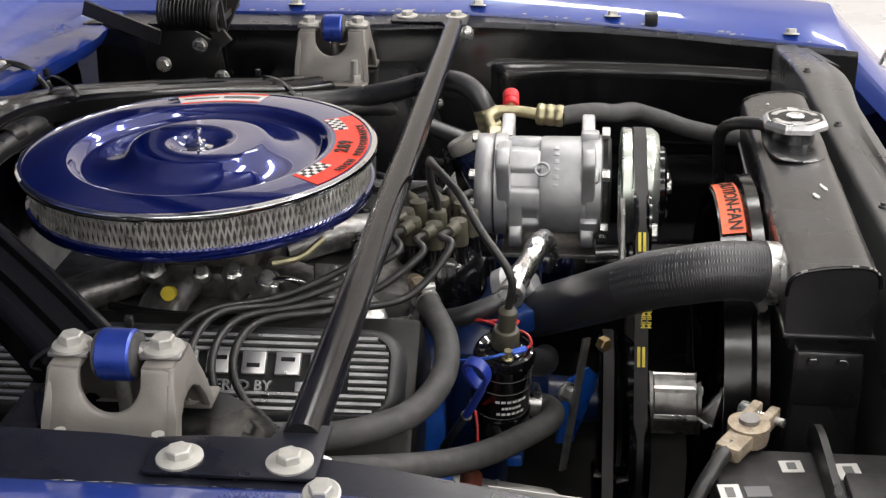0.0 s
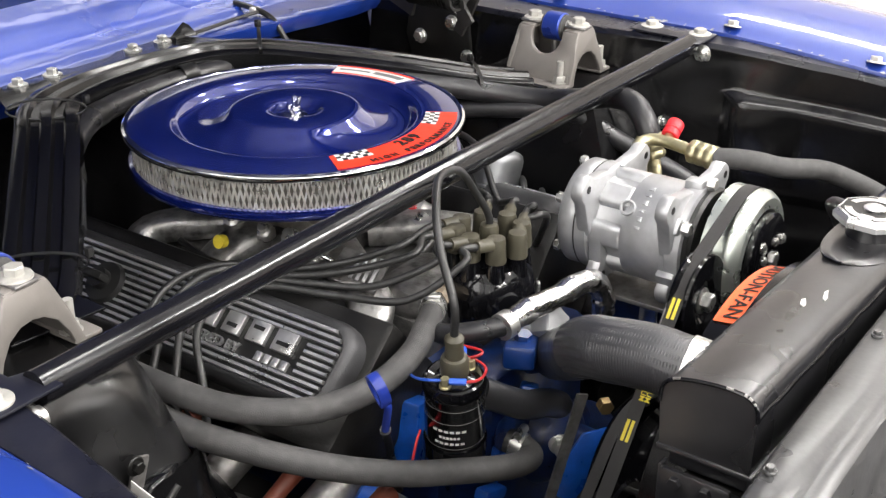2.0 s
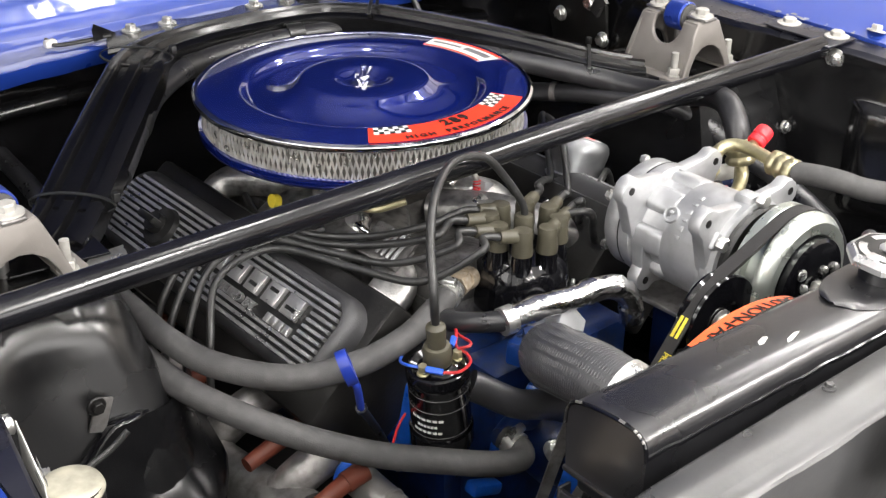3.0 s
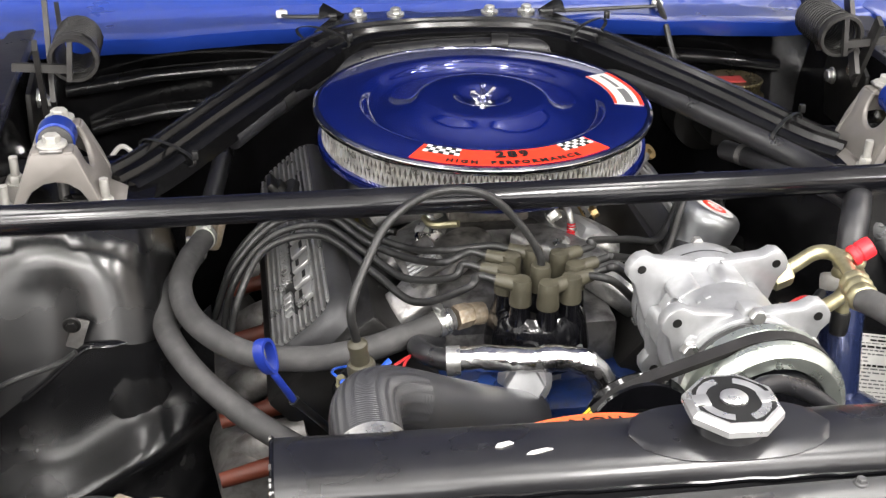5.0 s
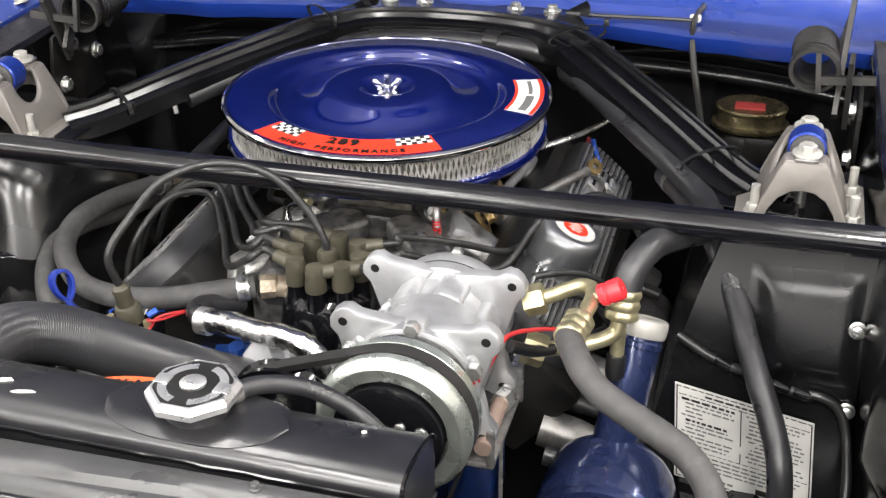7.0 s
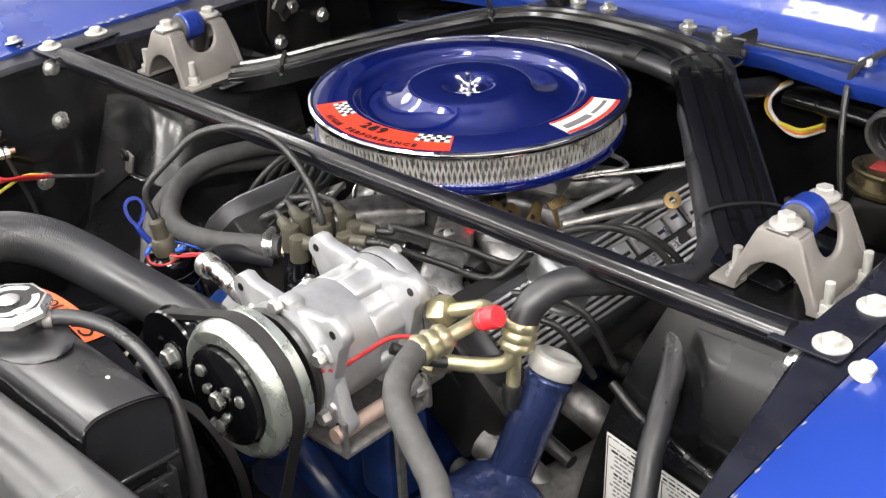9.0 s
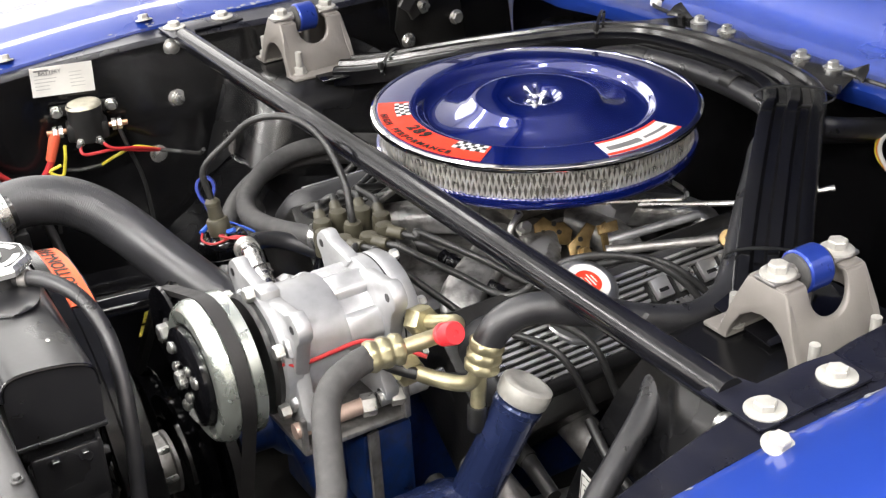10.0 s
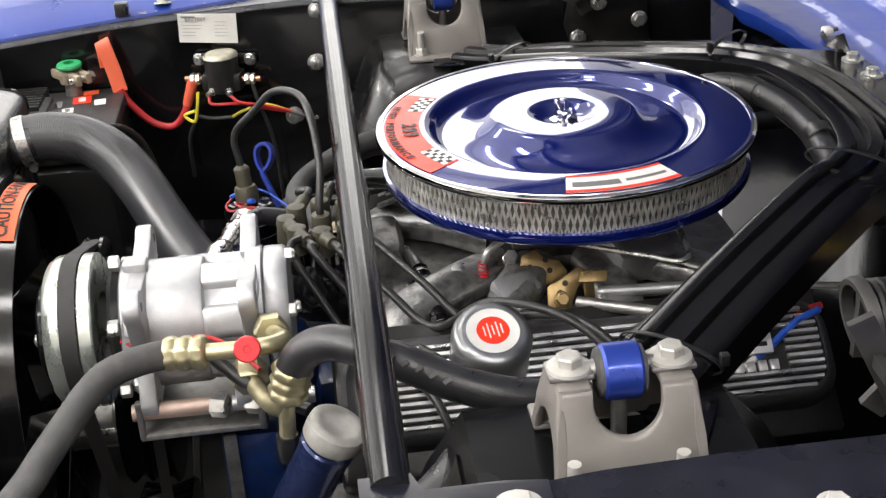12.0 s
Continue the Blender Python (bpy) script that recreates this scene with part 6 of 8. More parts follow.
def coil():
    ax0, ax1 = V(-0.170, -0.246, 0.682), V(-0.184, -0.254, 0.785)
    d = (ax1 - ax0).normalized()
    t = thing("ignition_coil", ax0.x, ax0.y, ax0.z, "gloss black cylindrical ignition coil with printed label", "ignition coil")
    m = at(ax0, d)
    h = (ax1 - ax0).length
    bm = bmesh.new()
    lathe(bm, [(0, 0), (0.024, 0), (0.029, 0.004), (0.0298, 0.012), (0.0298, h - 0.014), (0.0312, h - 0.012), (0.0312, h - 0.006), (0.0285, h - 0.001), (0.026, h), (0.020, h - 0.003), (0.013, h), (0.012, h + 0.016), (0, h + 0.016)], m, 40)
    part("can", bm, GLOSS_BLACK, t)
    for z in (h - 0.022, h * 0.34, h * 0.64):
        bm = bmesh.new()
        lathe(bm, [(0.0300, z - 0.0004), (0.0302, z), (0.0300, z + 0.0004)], m, 40, True)
        part("printed_line", bm, PRINT_GREY, t)
    for z, wd in ((h * 0.55, 0.9), (h * 0.475, 0.55), (h * 0.405, 0.8)):
        for i in range(6):
            bm = bmesh.new()
            rows = []
            for q in range(4):
                a = radians(205) + wd * (i - 3 + q / 3 * 0.75) / 6 * 1.3
                rows.append([m @ V(0.0301 * math.cos(a), 0.0301 * math.sin(a), z + s) for s in (-0.0014, 0.0014)])
            skin(bm, rows, 0.0002)
            part("print_bar", bm, PAPER, t)
    bm = bmesh.new()
    lathe(bm, [(0, 0), (0.0130, 0), (0.0140, 0.003), (0.0138, 0.017), (0.0122, 0.0205), (0.0092, 0.0215), (0.0088, 0.038), (0.0096, 0.0385), (0.0094, 0.0425), (0.006, 0.046), (0, 0.047)], at(ax1 + d * 0.002, d), 22)
    part("tower_boot", bm, BOOT, t, "olive grey rubber coil boot")
    for x in (1, -1):
        p = ax1 + V(0.021 * x, -0.004, -0.001)
        bolt("terminal", p, d, 0.0048, BRASS, t, 0.006, 0.008)
    bm = bmesh.new()
    lathe(bm, [(0.0302, -0.009), (0.0315, -0.009), (0.0315, 0.009), (0.0302, 0.009)], at(ax0 + d * 0.020, d), 40, True)
    box(bm, ax0 + V(0.035, 0.02, 0.02), (0.02, 0.02, 0.02), 0.003)
    part("clamp_band", bm, GLOSS_BLACK, t)
    for mat_, pts in ((WIRE_RED, [(-0.196, -0.273, 0.789), (-0.180, -0.280, 0.787), (-0.163, -0.276, 0.788), (-0.157, -0.265, 0.790), (-0.158, -0.250, 0.792), (-0.146, -0.236, 0.792), (-0.12, -0.205, 0.785)]),
                      (WIRE_RED, [(-0.163, -0.258, 0.795), (-0.156, -0.266, 0.799), (-0.148, -0.258, 0.797), (-0.14, -0.232, 0.790), (-0.125, -0.205, 0.785)]),
                      (WIRE_BLUE, [(-0.207, -0.256, 0.791), (-0.213, -0.244, 0.790), (-0.206, -0.225, 0.782), (-0.18, -0.195, 0.765)]),
                      (WIRE_BLUE, [(-0.205, -0.262, 0.791), (-0.195, -0.275, 0.790)]), (WIRE_BLUE, [(-0.166, -0.252, 0.796), (-0.158, -0.246, 0.800)]),
                      (WIRE_RED, [(-0.200, -0.225, 0.72), (-0.212, -0.228, 0.71), (-0.225, -0.23, 0.68)])):
        wire("coil_wire", pts, 0.0015 if len(pts) > 2 else 0.0032, mat_, "", "", t, 6)
    wire("coil_lead", [ax1 + d * 0.045, ax1 + d * 0.085, (-0.176, -0.232, 0.905), (-0.150, -0.208, 0.934), (-0.105, -0.180, 0.944), (-0.055, -0.168, 0.932), (-0.018, -0.164, 0.895), (DX - 0.002, DY, 0.862), (DX, DY, 0.84)], 0.0042, CABLE, "long looped grey-black coil lead", "ignition lead", None, 10, 8)


coil()

# ---------- coolant hoses ----------
def hose(name, pts, r, material_, label, clamps=(), category="hose", ribs=None):
    t = thing(name, *pts[0], label, category)
    bm = bmesh.new()
    path = smooth_path(pts, 9)
    sweep(bm, path, circle_section(r, 20))
    part("hose_body", bm, material_, t)
    if ribs:
        for i in range(ribs[0], ribs[1]):
            f = i / ribs[2] * (len(path) - 1)
            k = int(f)
            if k + 1 >= len(path):
                break
            p = path[k].lerp(path[k + 1], f - k)
            b = bmesh.new()
            lathe(b, [(r - 0.0005, -0.0012), (r + 0.00016, 0), (r - 0.0005, 0.0012)], at(p, path[k + 1] - path[k]), 24, True)
            part("moulded_rib", b, material_, t)
    for c in clamps:
        k = 0 if c == 0 else len(path) - 1
        p, q = (path[0], path[1]) if k == 0 else (path[-1], path[-2])
        dd = (q - p).normalized()
        b = bmesh.new()
        w = 0.0065
        lathe(b, [(r - 0.001, -w), (r + 0.0016, -w), (r + 0.0016, w), (r - 0.001, w)], at(p + dd * 0.013, dd), 32, True)
        cl = part("clamp", b, ZINC, t, "bright worm-drive clamp")
        b = bmesh.new()
        sd = dd.cross(V(0, 0, 1)).normalized()
        up_ = -sd.cross(dd) if r > 0.02 else sd.cross(dd)
        rod(b, p + dd * 0.013 + up_ * (r + 0.004) - sd * 0.009, p + dd * 0.013 + up_ * (r + 0.004) + sd * 0.009, 0.005, None, 10)
        part("clamp_screw", b, ZINC, cl)
    return t


hose("radiator_hose", [(-0.200, -0.512, 0.881), (-0.203, -0.490, 0.884), (-0.203, -0.466, 0.885), (-0.201, -0.442, 0.881), (-0.195, -0.420, 0.874), (-0.181, -0.399, 0.863), (-0.166, -0.383, 0.850), (-0.147, -0.367, 0.834), (-0.118, -0.348, 0.812), (-0.087, -0.327, 0.789), (-0.056, -0.303, 0.765), (-0.030, -0.278, 0.744)], 0.0280, HOSE_RUBBER, "thick black moulded radiator top hose with a bright clamp", (0,), "hose", (9, 70, 120))
hose("heater_hose", [(-0.085, -0.160, 0.790), (-0.125, -0.178, 0.787), (-0.175, -0.195, 0.782), (-0.235, -0.196, 0.776), (-0.295, -0.172, 0.773), (-0.343, -0.120, 0.780), (-0.360, -0.060, 0.786), (-0.355, 0.010, 0.780), (-0.345, 0.070, 0.768), (-0.336, 0.120, 0.757)], 0.0128, HEATER_RUBBER, "dusty grey heater hose looping to the heater valve", (0, 1))
hose("heater_hose", [(-0.108, -0.268, 0.675), (-0.106, -0.288, 0.672), (-0.116, -0.301, 0.671), (-0.15, -0.299, 0.679), (-0.20, -0.274, 0.692), (-0.25, -0.243, 0.705), (-0.30, -0.208, 0.725), (-0.345, -0.165, 0.748), (-0.374, -0.105, 0.762), (-0.378, -0.045, 0.765), (-0.366, 0.02, 0.754), (-0.357, 0.080, 0.742), (-0.350, 0.130, 0.732)], 0.0128, HEATER_RUBBER, "dusty grey heater hose from the water pump to the heater valve", (0, 1))


def heater_valve():
    t = thing("heater_valve", -0.34, 0.16, 0.72, "tarnished brass heater valve joining the two heater hoses", "valve")
    bm = bmesh.new()
    rod(bm, (-0.336, 0.112, 0.759), (-0.333, 0.150, 0.752), 0.0115, None, 16)
    rod(bm, (-0.350, 0.122, 0.734), (-0.347, 0.155, 0.730), 0.0115, None, 16)
    box(bm, (-0.338, 0.165, 0.745), (0.042, 0.036, 0.050), 0.008, pose(0, 0, 0, 0, 15, 10))
    part("valve_body", bm, BRASS_DARK, t)
    bm = bmesh.new()
    plate(bm, [(-0.026, -0.012), (0.030, -0.010), (0.036, 0.004), (-0.022, 0.012)], at((-0.328, 0.150, 0.777), (0.1, -0.35, 0.9)), 0.003, 0.0008)
    part("valve_lever", bm, ZINC, t, "bright zinc valve lever")
    bm = bmesh.new()
    tube(bm, [(-0.338, 0.180, 0.745), (-0.325, 0.26, 0.760), (-0.310, 0.36, 0.775), (-0.30, 0.49, 0.78)], 0.0125, 16)
    part("outlet_hose", bm, RUBBER, t, "black hose to the bulkhead")


heater_valve()


def thermostat():
    t = thing("thermostat_housing", -0.07, -0.24, 0.72, "cast alloy water outlet with a blue painted flange", "water outlet")
    bm = bmesh.new()
    tube(bm, [(-0.012, -0.205, 0.705), (-0.020, -0.240, 0.728), (-0.030, -0.268, 0.744)], 0.0235, 20)
    part("outlet_neck", bm, PUMP_BLUE, t, "blue outlet neck")
    bm = bmesh.new()
    box(bm, (-0.066, -0.256, 0.757), (0.050, 0.034, 0.026), 0.005, pose(0, 0, 0, 0, 8, 25))
    rod(bm, (-0.066, -0.256, 0.766), (-0.066, -0.258, 0.778), 0.009, None, 6)
    part("blue_flange", bm, ENGINE_BLUE, t, "chipped blue flange")
    bm = bmesh.new()
    hexagon(bm, at((-0.030, -0.260, 0.772), (-0.1, -0.85, 0.4)), 0.020, 0.022)
    lathe(bm, [(0.012, 0), (0.026, 0), (0.027, 0.012), (0.02, 0.02), (0, 0.02)], at((-0.025, -0.240, 0.765), (-0.1, -0.85, 0.4)), 24)
    part("plug", bm, CAST, t, "bright hexagon plug")


thermostat()


def foil_pipe():
    t = thing("foil_wrapped_pipe", -0.04, -0.27, 0.80, "pipe wrapped in crinkled silver foil tape", "pipe")
    bm = bmesh.new()
    path = smooth_path([(-0.098, -0.256, 0.802), (-0.070, -0.262, 0.806), (-0.030, -0.272, 0.808), (0.000, -0.280, 0.812), (0.025, -0.286, 0.808), (0.040, -0.290, 0.790), (0.045, -0.290, 0.765)], 6)
    rnd = random.Random(4)
    sweep(bm, path, circle_section(0.0125, 14), scales=[1 + rnd.uniform(-0.07, 0.07) for _ in path])
    for v in bm.verts:
        v.co += V(rnd.uniform(-1, 1), rnd.uniform(-1, 1), rnd.uniform(-1, 1)) * 0.0006
    part("foil", bm, FOIL, t, "", 35)
    bm = bmesh.new()
    rod(bm, (-0.105, -0.255, 0.801), (-0.092, -0.257, 0.802), 0.0145, None, 18)
    part("clamp", bm, ZINC, t)
    bm = bmesh.new()
    tube(bm, [(-0.10, -0.255, 0.801), (-0.12, -0.235, 0.797), (-0.125, -0.20, 0.785), (-0.10, -0.165, 0.77)], 0.0105, 14)
    part("rubber_end", bm, RUBBER, t)


foil_pipe()


def temp_sender():
    t = thing("temperature_sender", -0.068, -0.152, 0.78, "tarnished brass temperature sender beside the hose clamp", "sensor")
    bm = bmesh.new()
    hexagon(bm, at((-0.080, -0.158, 0.789), (0.9, 0.35, 0)), 0.013, 0.018)
    rod(bm, (-0.064, -0.152, 0.789), (-0.05, -0.146, 0.786), 0.012, None, 14)
    part("sender_body", bm, BRASS_DARK, t)


temp_sender()


def exhaust_side(side):
    t = thing("exhaust_manifold", side * 0.30, 0.05, 0.58, "dull grey cast exhaust manifold beside the engine", "exhaust manifold", "exhaust manifolds")
    bm = bmesh.new()
    tube(bm, [(side * 0.300, -0.20, 0.625), (side * 0.315, -0.08, 0.615), (side * 0.315, 0.06, 0.605), (side * 0.310, 0.22, 0.59), (side * 0.30, 0.30, 0.50)], 0.028, 16)
    part("manifold_log", bm, STEEL, t)
    for y in (-0.165, -0.04, 0.09, 0.215):
        bm = bmesh.new()
        tube(bm, [(side * 0.235, y, 0.665), (side * 0.275, y, 0.655), (side * 0.305, y + 0.01, 0.63)], 0.021, 12)
        part("port_runner", bm, STEEL, t)
    for y in (-0.225, -0.125, 0.03, 0.15):
        bm = bmesh.new()
        rod(bm, (side * 0.272, y, 0.672), (side * 0.325, y - 0.006, 0.662), 0.0095, 0.0080, 14)
        rod(bm, (side * 0.250, y, 0.676), (side * 0.274, y, 0.672), 0.011, None, 12)
        part("plug_boot", bm, ORANGE_BOOT if side < 0 else CABLE, t, "orange spark plug boot, darkened for shade" if side < 0 else "black spark plug boot")


exhaust_side(-1)
exhaust_side(1)


def alloy_canister():
    t = thing("fuel_filter", -0.240, -0.25, 0.62, "pale grey alloy canister low beside the blue block", "fuel filter")
    a, b = V(-0.244, -0.200, 0.652), V(-0.232, -0.315, 0.628)
    d = (b - a).normalized()
    bm = bmesh.new()
    lathe(bm, [(0, 0), (0.012, 0.0), (0.0165, 0.003), (0.0180, 0.008), (0.0180, 0.046), (0.0192, 0.047), (0.0192, 0.050), (0.0180, 0.051), (0.0180, 0.104), (0.014, 0.112), (0, 0.113)], at(a, d), 28)
    part("shell", bm, material("dull_pale_alloy", (0.30, 0.29, 0.275), 0.45, 0.6, vary=0.2, scale=40, bump=0.1), t)
    bm = bmesh.new()
    lathe(bm, [(0, -0.014), (0.015, -0.014), (0.020, -0.010), (0.020, 0.002), (0, 0.002)], at(a, d), 12)
    part("blue_collar", bm, BRIGHT_BLUE, t, "blue painted collar")


alloy_canister()

# ---------- air-conditioning lines ----------
def crimp(bm, m, r, length, rings=3, lumps=8):
    """A swaged collar: rings of rounded lumps between grooves."""
    seg, steps = lumps * 4, rings * 8 + 4
    rows = []
    for k in range(steps + 1):
        f = k / steps
        wave = abs(math.sin(math.pi * rings * f))
        base = r * (0.90 if 0 < k < steps else 0.80)
        rows.append([bm.verts.new(m @ V((base + r * 0.20 * wave ** 0.7 * (0.72 + 0.28 * math.cos(lumps * a))) * math.cos(a), (base + r * 0.20 * wave ** 0.7 * (0.72 + 0.28 * math.cos(lumps * a))) * math.sin(a), length * f)) for a in [2 * math.pi * i / seg for i in range(seg)]])
    for a, b in zip(rows, rows[1:]):
        for i in range(seg):
            j = (i + 1) % seg
            bm.faces.new((a[i], a[j], b[j], b[i]))
    bm.faces.new(rows[0])
    bm.faces.new(rows[-1])
    return bm


def ac_lines():
    t = thing("suction_line", 0.284, -0.289, 0.86, "grey rubber air-conditioning hose with a gold crimped end and red cap", "hose")
    bm = bmesh.new()
    tube(bm, [(0.282, -0.300, 0.869), (0.292, -0.325, 0.8705), (0.304, -0.348, 0.868), (0.320, -0.363, 0.861), (0.339, -0.373, 0.855), (0.358, -0.382, 0.850), (0.378, -0.391, 0.845), (0.398, -0.401, 0.838), (0.417, -0.419, 0.827), (0.427, -0.445, 0.816), (0.430, -0.480, 0.803), (0.434, -0.54, 0.79), (0.44, -0.61, 0.785)], 0.0124, 18, 8)
    part("hose_body", bm, HEATER_RUBBER, t)
    bm = bmesh.new()
    crimp(bm, at((0.282, -0.304, 0.869), V(0.006, 0.04, 0.001)), 0.0140, 0.036)
    part("crimp_collar", bm, BRASS, t, "gold crimped collar", 60)
    bm = bmesh.new()
    tube(bm, [(0.288, -0.268, 0.870), (0.292, -0.240, 0.872), (0.290, -0.216, 0.872), (0.276, -0.206, 0.868), (0.255, -0.212, 0.860), (0.238, -0.217, 0.854)], 0.0075, 14)
    part("gold_pipe", bm, BRASS, t, "gold plated pipe")
    bm = bmesh.new()
    hexagon(bm, at((0.226, -0.219, 0.851), (0.9, 0.1, 0.3)), 0.0155, 0.020)
    part("union_nut", bm, BRASS, t)
    bm = bmesh.new()
    rod(bm, (0.294, -0.234, 0.874), (0.305, -0.233, 0.879), 0.006, None, 12)
    part("service_port", bm, BRASS, t)
    bm = bmesh.new()
    lathe(bm, [(0, 0), (0.0098, 0), (0.0108, 0.0015), (0.0108, 0.006), (0.0096, 0.0072), (0.0096, 0.0088), (0.0108, 0.010), (0.0108, 0.021), (0.0098, 0.0228), (0.0030, 0.0228), (0.0026, 0.0218), (0, 0.0218)], at((0.300, -0.234, 0.8768), (0.8, 0.05, 0.45)), 24)
    part("service_cap", bm, RED, t, "bright red plastic cap")

    t = thing("discharge_line", 0.316, -0.205, 0.80, "thick dark rubber hose from a gold fitting to the bulkhead", "hose")
    bm = bmesh.new()
    tube(bm, [(0.318, -0.200, 0.862), (0.324, -0.186, 0.884), (0.338, -0.160, 0.896), (0.360, -0.116, 0.888), (0.378, -0.066, 0.870), (0.385, -0.012, 0.857), (0.371, 0.038, 0.856), (0.342, 0.080, 0.864), (0.290, 0.143, 0.877), (0.238, 0.208, 0.888), (0.195, 0.262, 0.893), (0.165, 0.33, 0.88), (0.16, 0.49, 0.84)], 0.0148, 20, 8)
    hb = part("hose_body", bm, RUBBER, t)
    bm = bmesh.new()
    crimp(bm, at((0.3185, -0.198, 0.868), V(-0.05, -0.25, -0.95)), 0.0160, 0.032)
    part("crimp_collar", bm, BRASS, t, "gold crimped collar", 60)
    bm = bmesh.new()
    tube(bm, [(0.3162, -0.208, 0.838), (0.3130, -0.213, 0.826), (0.300, -0.220, 0.819), (0.272, -0.232, 0.815), (0.244, -0.240, 0.812)], 0.0078, 14)
    part("gold_pipe", bm, BRASS, t)
    bm = bmesh.new()
    hexagon(bm, at((0.230, -0.242, 0.816), (0.9, 0.05, -0.25)), 0.0165, 0.022)
    part("union_nut", bm, BRASS, t)
    bm = bmesh.new()
    tube(bm, [(0.3165, -0.207, 0.840), (0.3160, -0.2085, 0.818), (0.3155, -0.210, 0.796)], 0.0072, 14)
    part("service_port", bm, BRASS, t)
    bm = bmesh.new()
    lathe(bm, [(0, 0), (0.009, 0), (0.0098, 0.002), (0.0098, 0.020), (0.0088, 0.026), (0, 0.027)], at((0.3155, -0.210, 0.800), (-0.03, -0.06, -1)), 10)
    part("service_cap", bm, PLASTIC, t, "black knurled plastic cap")
    # blurred maker's print along the hose: plain bars
    for i in range(9):
        b = bmesh.new()
        p0, p1 = V(0.340, -0.158, 0.9105), V(0.392, -0.078, 0.8905)
        p = p0.lerp(p1, i / 8)
        box(b, p + V(0.004, -0.003, -0.0028), (0.0065, 0.0045, 0.0008), 0, basis(V(0.3, -0.2, 1)) @ pose(0, 0, 0, 0, 0, 55))
        part("print_bar", b, HEATER_RUBBER, hb)

    condenser = wire("condenser_hose", [(0.318, 0.150, 0.826), (0.345, 0.082, 0.836), (0.366, 0.030, 0.840), (0.382, -0.012, 0.844), (0.393, -0.040, 0.842), (0.403, -0.066, 0.833), (0.421, -0.097, 0.810), (0.437, -0.138, 0.787), (0.453, -0.179, 0.766), (0.470, -0.214, 0.740), (0.481, -0.244, 0.710), (0.486, -0.27, 0.64), (0.485, -0.30, 0.56)], 0.0125, RUBBER, "dark rubber hose running down past the shock tower", "hose", None, 16, 8)
    overflow = wire("overflow_hose", [(0.062, -0.545, 0.932), (0.080, -0.521, 0.932), (0.108, -0.500, 0.922), (0.138, -0.491, 0.905), (0.166, -0.490, 0.882), (0.190, -0.494, 0.848), (0.206, -0.500, 0.80), (0.216, -0.51, 0.73), (0.222, -0.53, 0.65)], 0.0073, RUBBER, "thin black overflow hose from the radiator neck", "hose", None, 14, 8)
    for ob_, p, d, r in ((overflow, (0.070, -0.5340, 0.9325), (0.018, 0.024, 0.000), 0.0073), (condenser, (0.330, 0.118, 0.832), (0.021, -0.045, 0.005), 0.0125)):
        bm = bmesh.new()
        lathe(bm, [(r - 0.0004, -0.004), (r + 0.0011, -0.0038), (r + 0.0011, 0.0038), (r - 0.0004, 0.004)], at(p, d), 18, True)
        part("hose_clamp", bm, STEEL, ob_, "dull spring clamp")
    wire("compressor_lead", [(0.207, -0.352, 0.842), (0.212, -0.335, 0.838), (0.216, -0.305, 0.842), (0.222, -0.275, 0.846), (0.24, -0.25, 0.84), (0.262, -0.23, 0.832)], 0.0022, WIRE_RED, "thin red clutch lead over the compressor", "wire", None, 8, 6)
    wire("loom", [(0.225, -0.280, 0.838), (0.245, -0.255, 0.820), (0.270, -0.225, 0.812), (0.30, -0.190, 0.810)], 0.006, PLASTIC, "black corrugated cable sleeve", "cable", None, 10, 6)


ac_lines()


SPACER = material("bare_pinkish_metal", (0.42, 0.31, 0.26), 0.5, 0.5, vary=0.15, scale=50)


def compressor_bracket():
    t = thing("compressor_bracket", 0.17, -0.29, 0.74, "dull steel bracket under the compressor with long bolts", "bracket")
    bm = bmesh.new()
    box(bm, (0.168, -0.290, 0.748), (0.115, 0.115, 0.006), 0.0015)
    box(bm, (0.222, -0.345, 0.766), (0.008, 0.006, 0.04), 0.002)
    box(bm, (0.224, -0.236, 0.766), (0.010, 0.007, 0.04), 0.002)
    part("bracket_plate", bm, STEEL, t)
    for y in (-0.352, -0.262):
        bm = bmesh.new()
        rod(bm, (0.216, y, 0.771), (0.216, y + 0.075, 0.771), 0.008, None, 16)
        part("spacer_tube", bm, SPACER if y < -0.3 else ZINC, t, "pinkish bare metal spacer" if y < -0.3 else "")
    for x, y in ((0.216, -0.280), (0.216, -0.248)):
        bm = bmesh.new()
        hexagon(bm, at((x, y, 0.771), (0.3, 1, 0)), 0.0115, 0.014)
        part("long_bolt", bm, ZINC, t)
    bm = bmesh.new()
    plate(bm, [(-0.006, -0.12), (0.006, -0.12), (0.006, 0.02), (-0.006, 0.02)], at((0.215, -0.27, 0.715), (0.9, 0.2, 0)), 0.004)
    part("strut", bm, STEEL, t)
    bm = bmesh.new()
    box(bm, (0.185, -0.25, 0.68), (0.05, 0.06, 0.10), 0.01)
    part("pump_body", bm, PUMP_BLUE, t, "blue pump body below")


compressor_bracket()


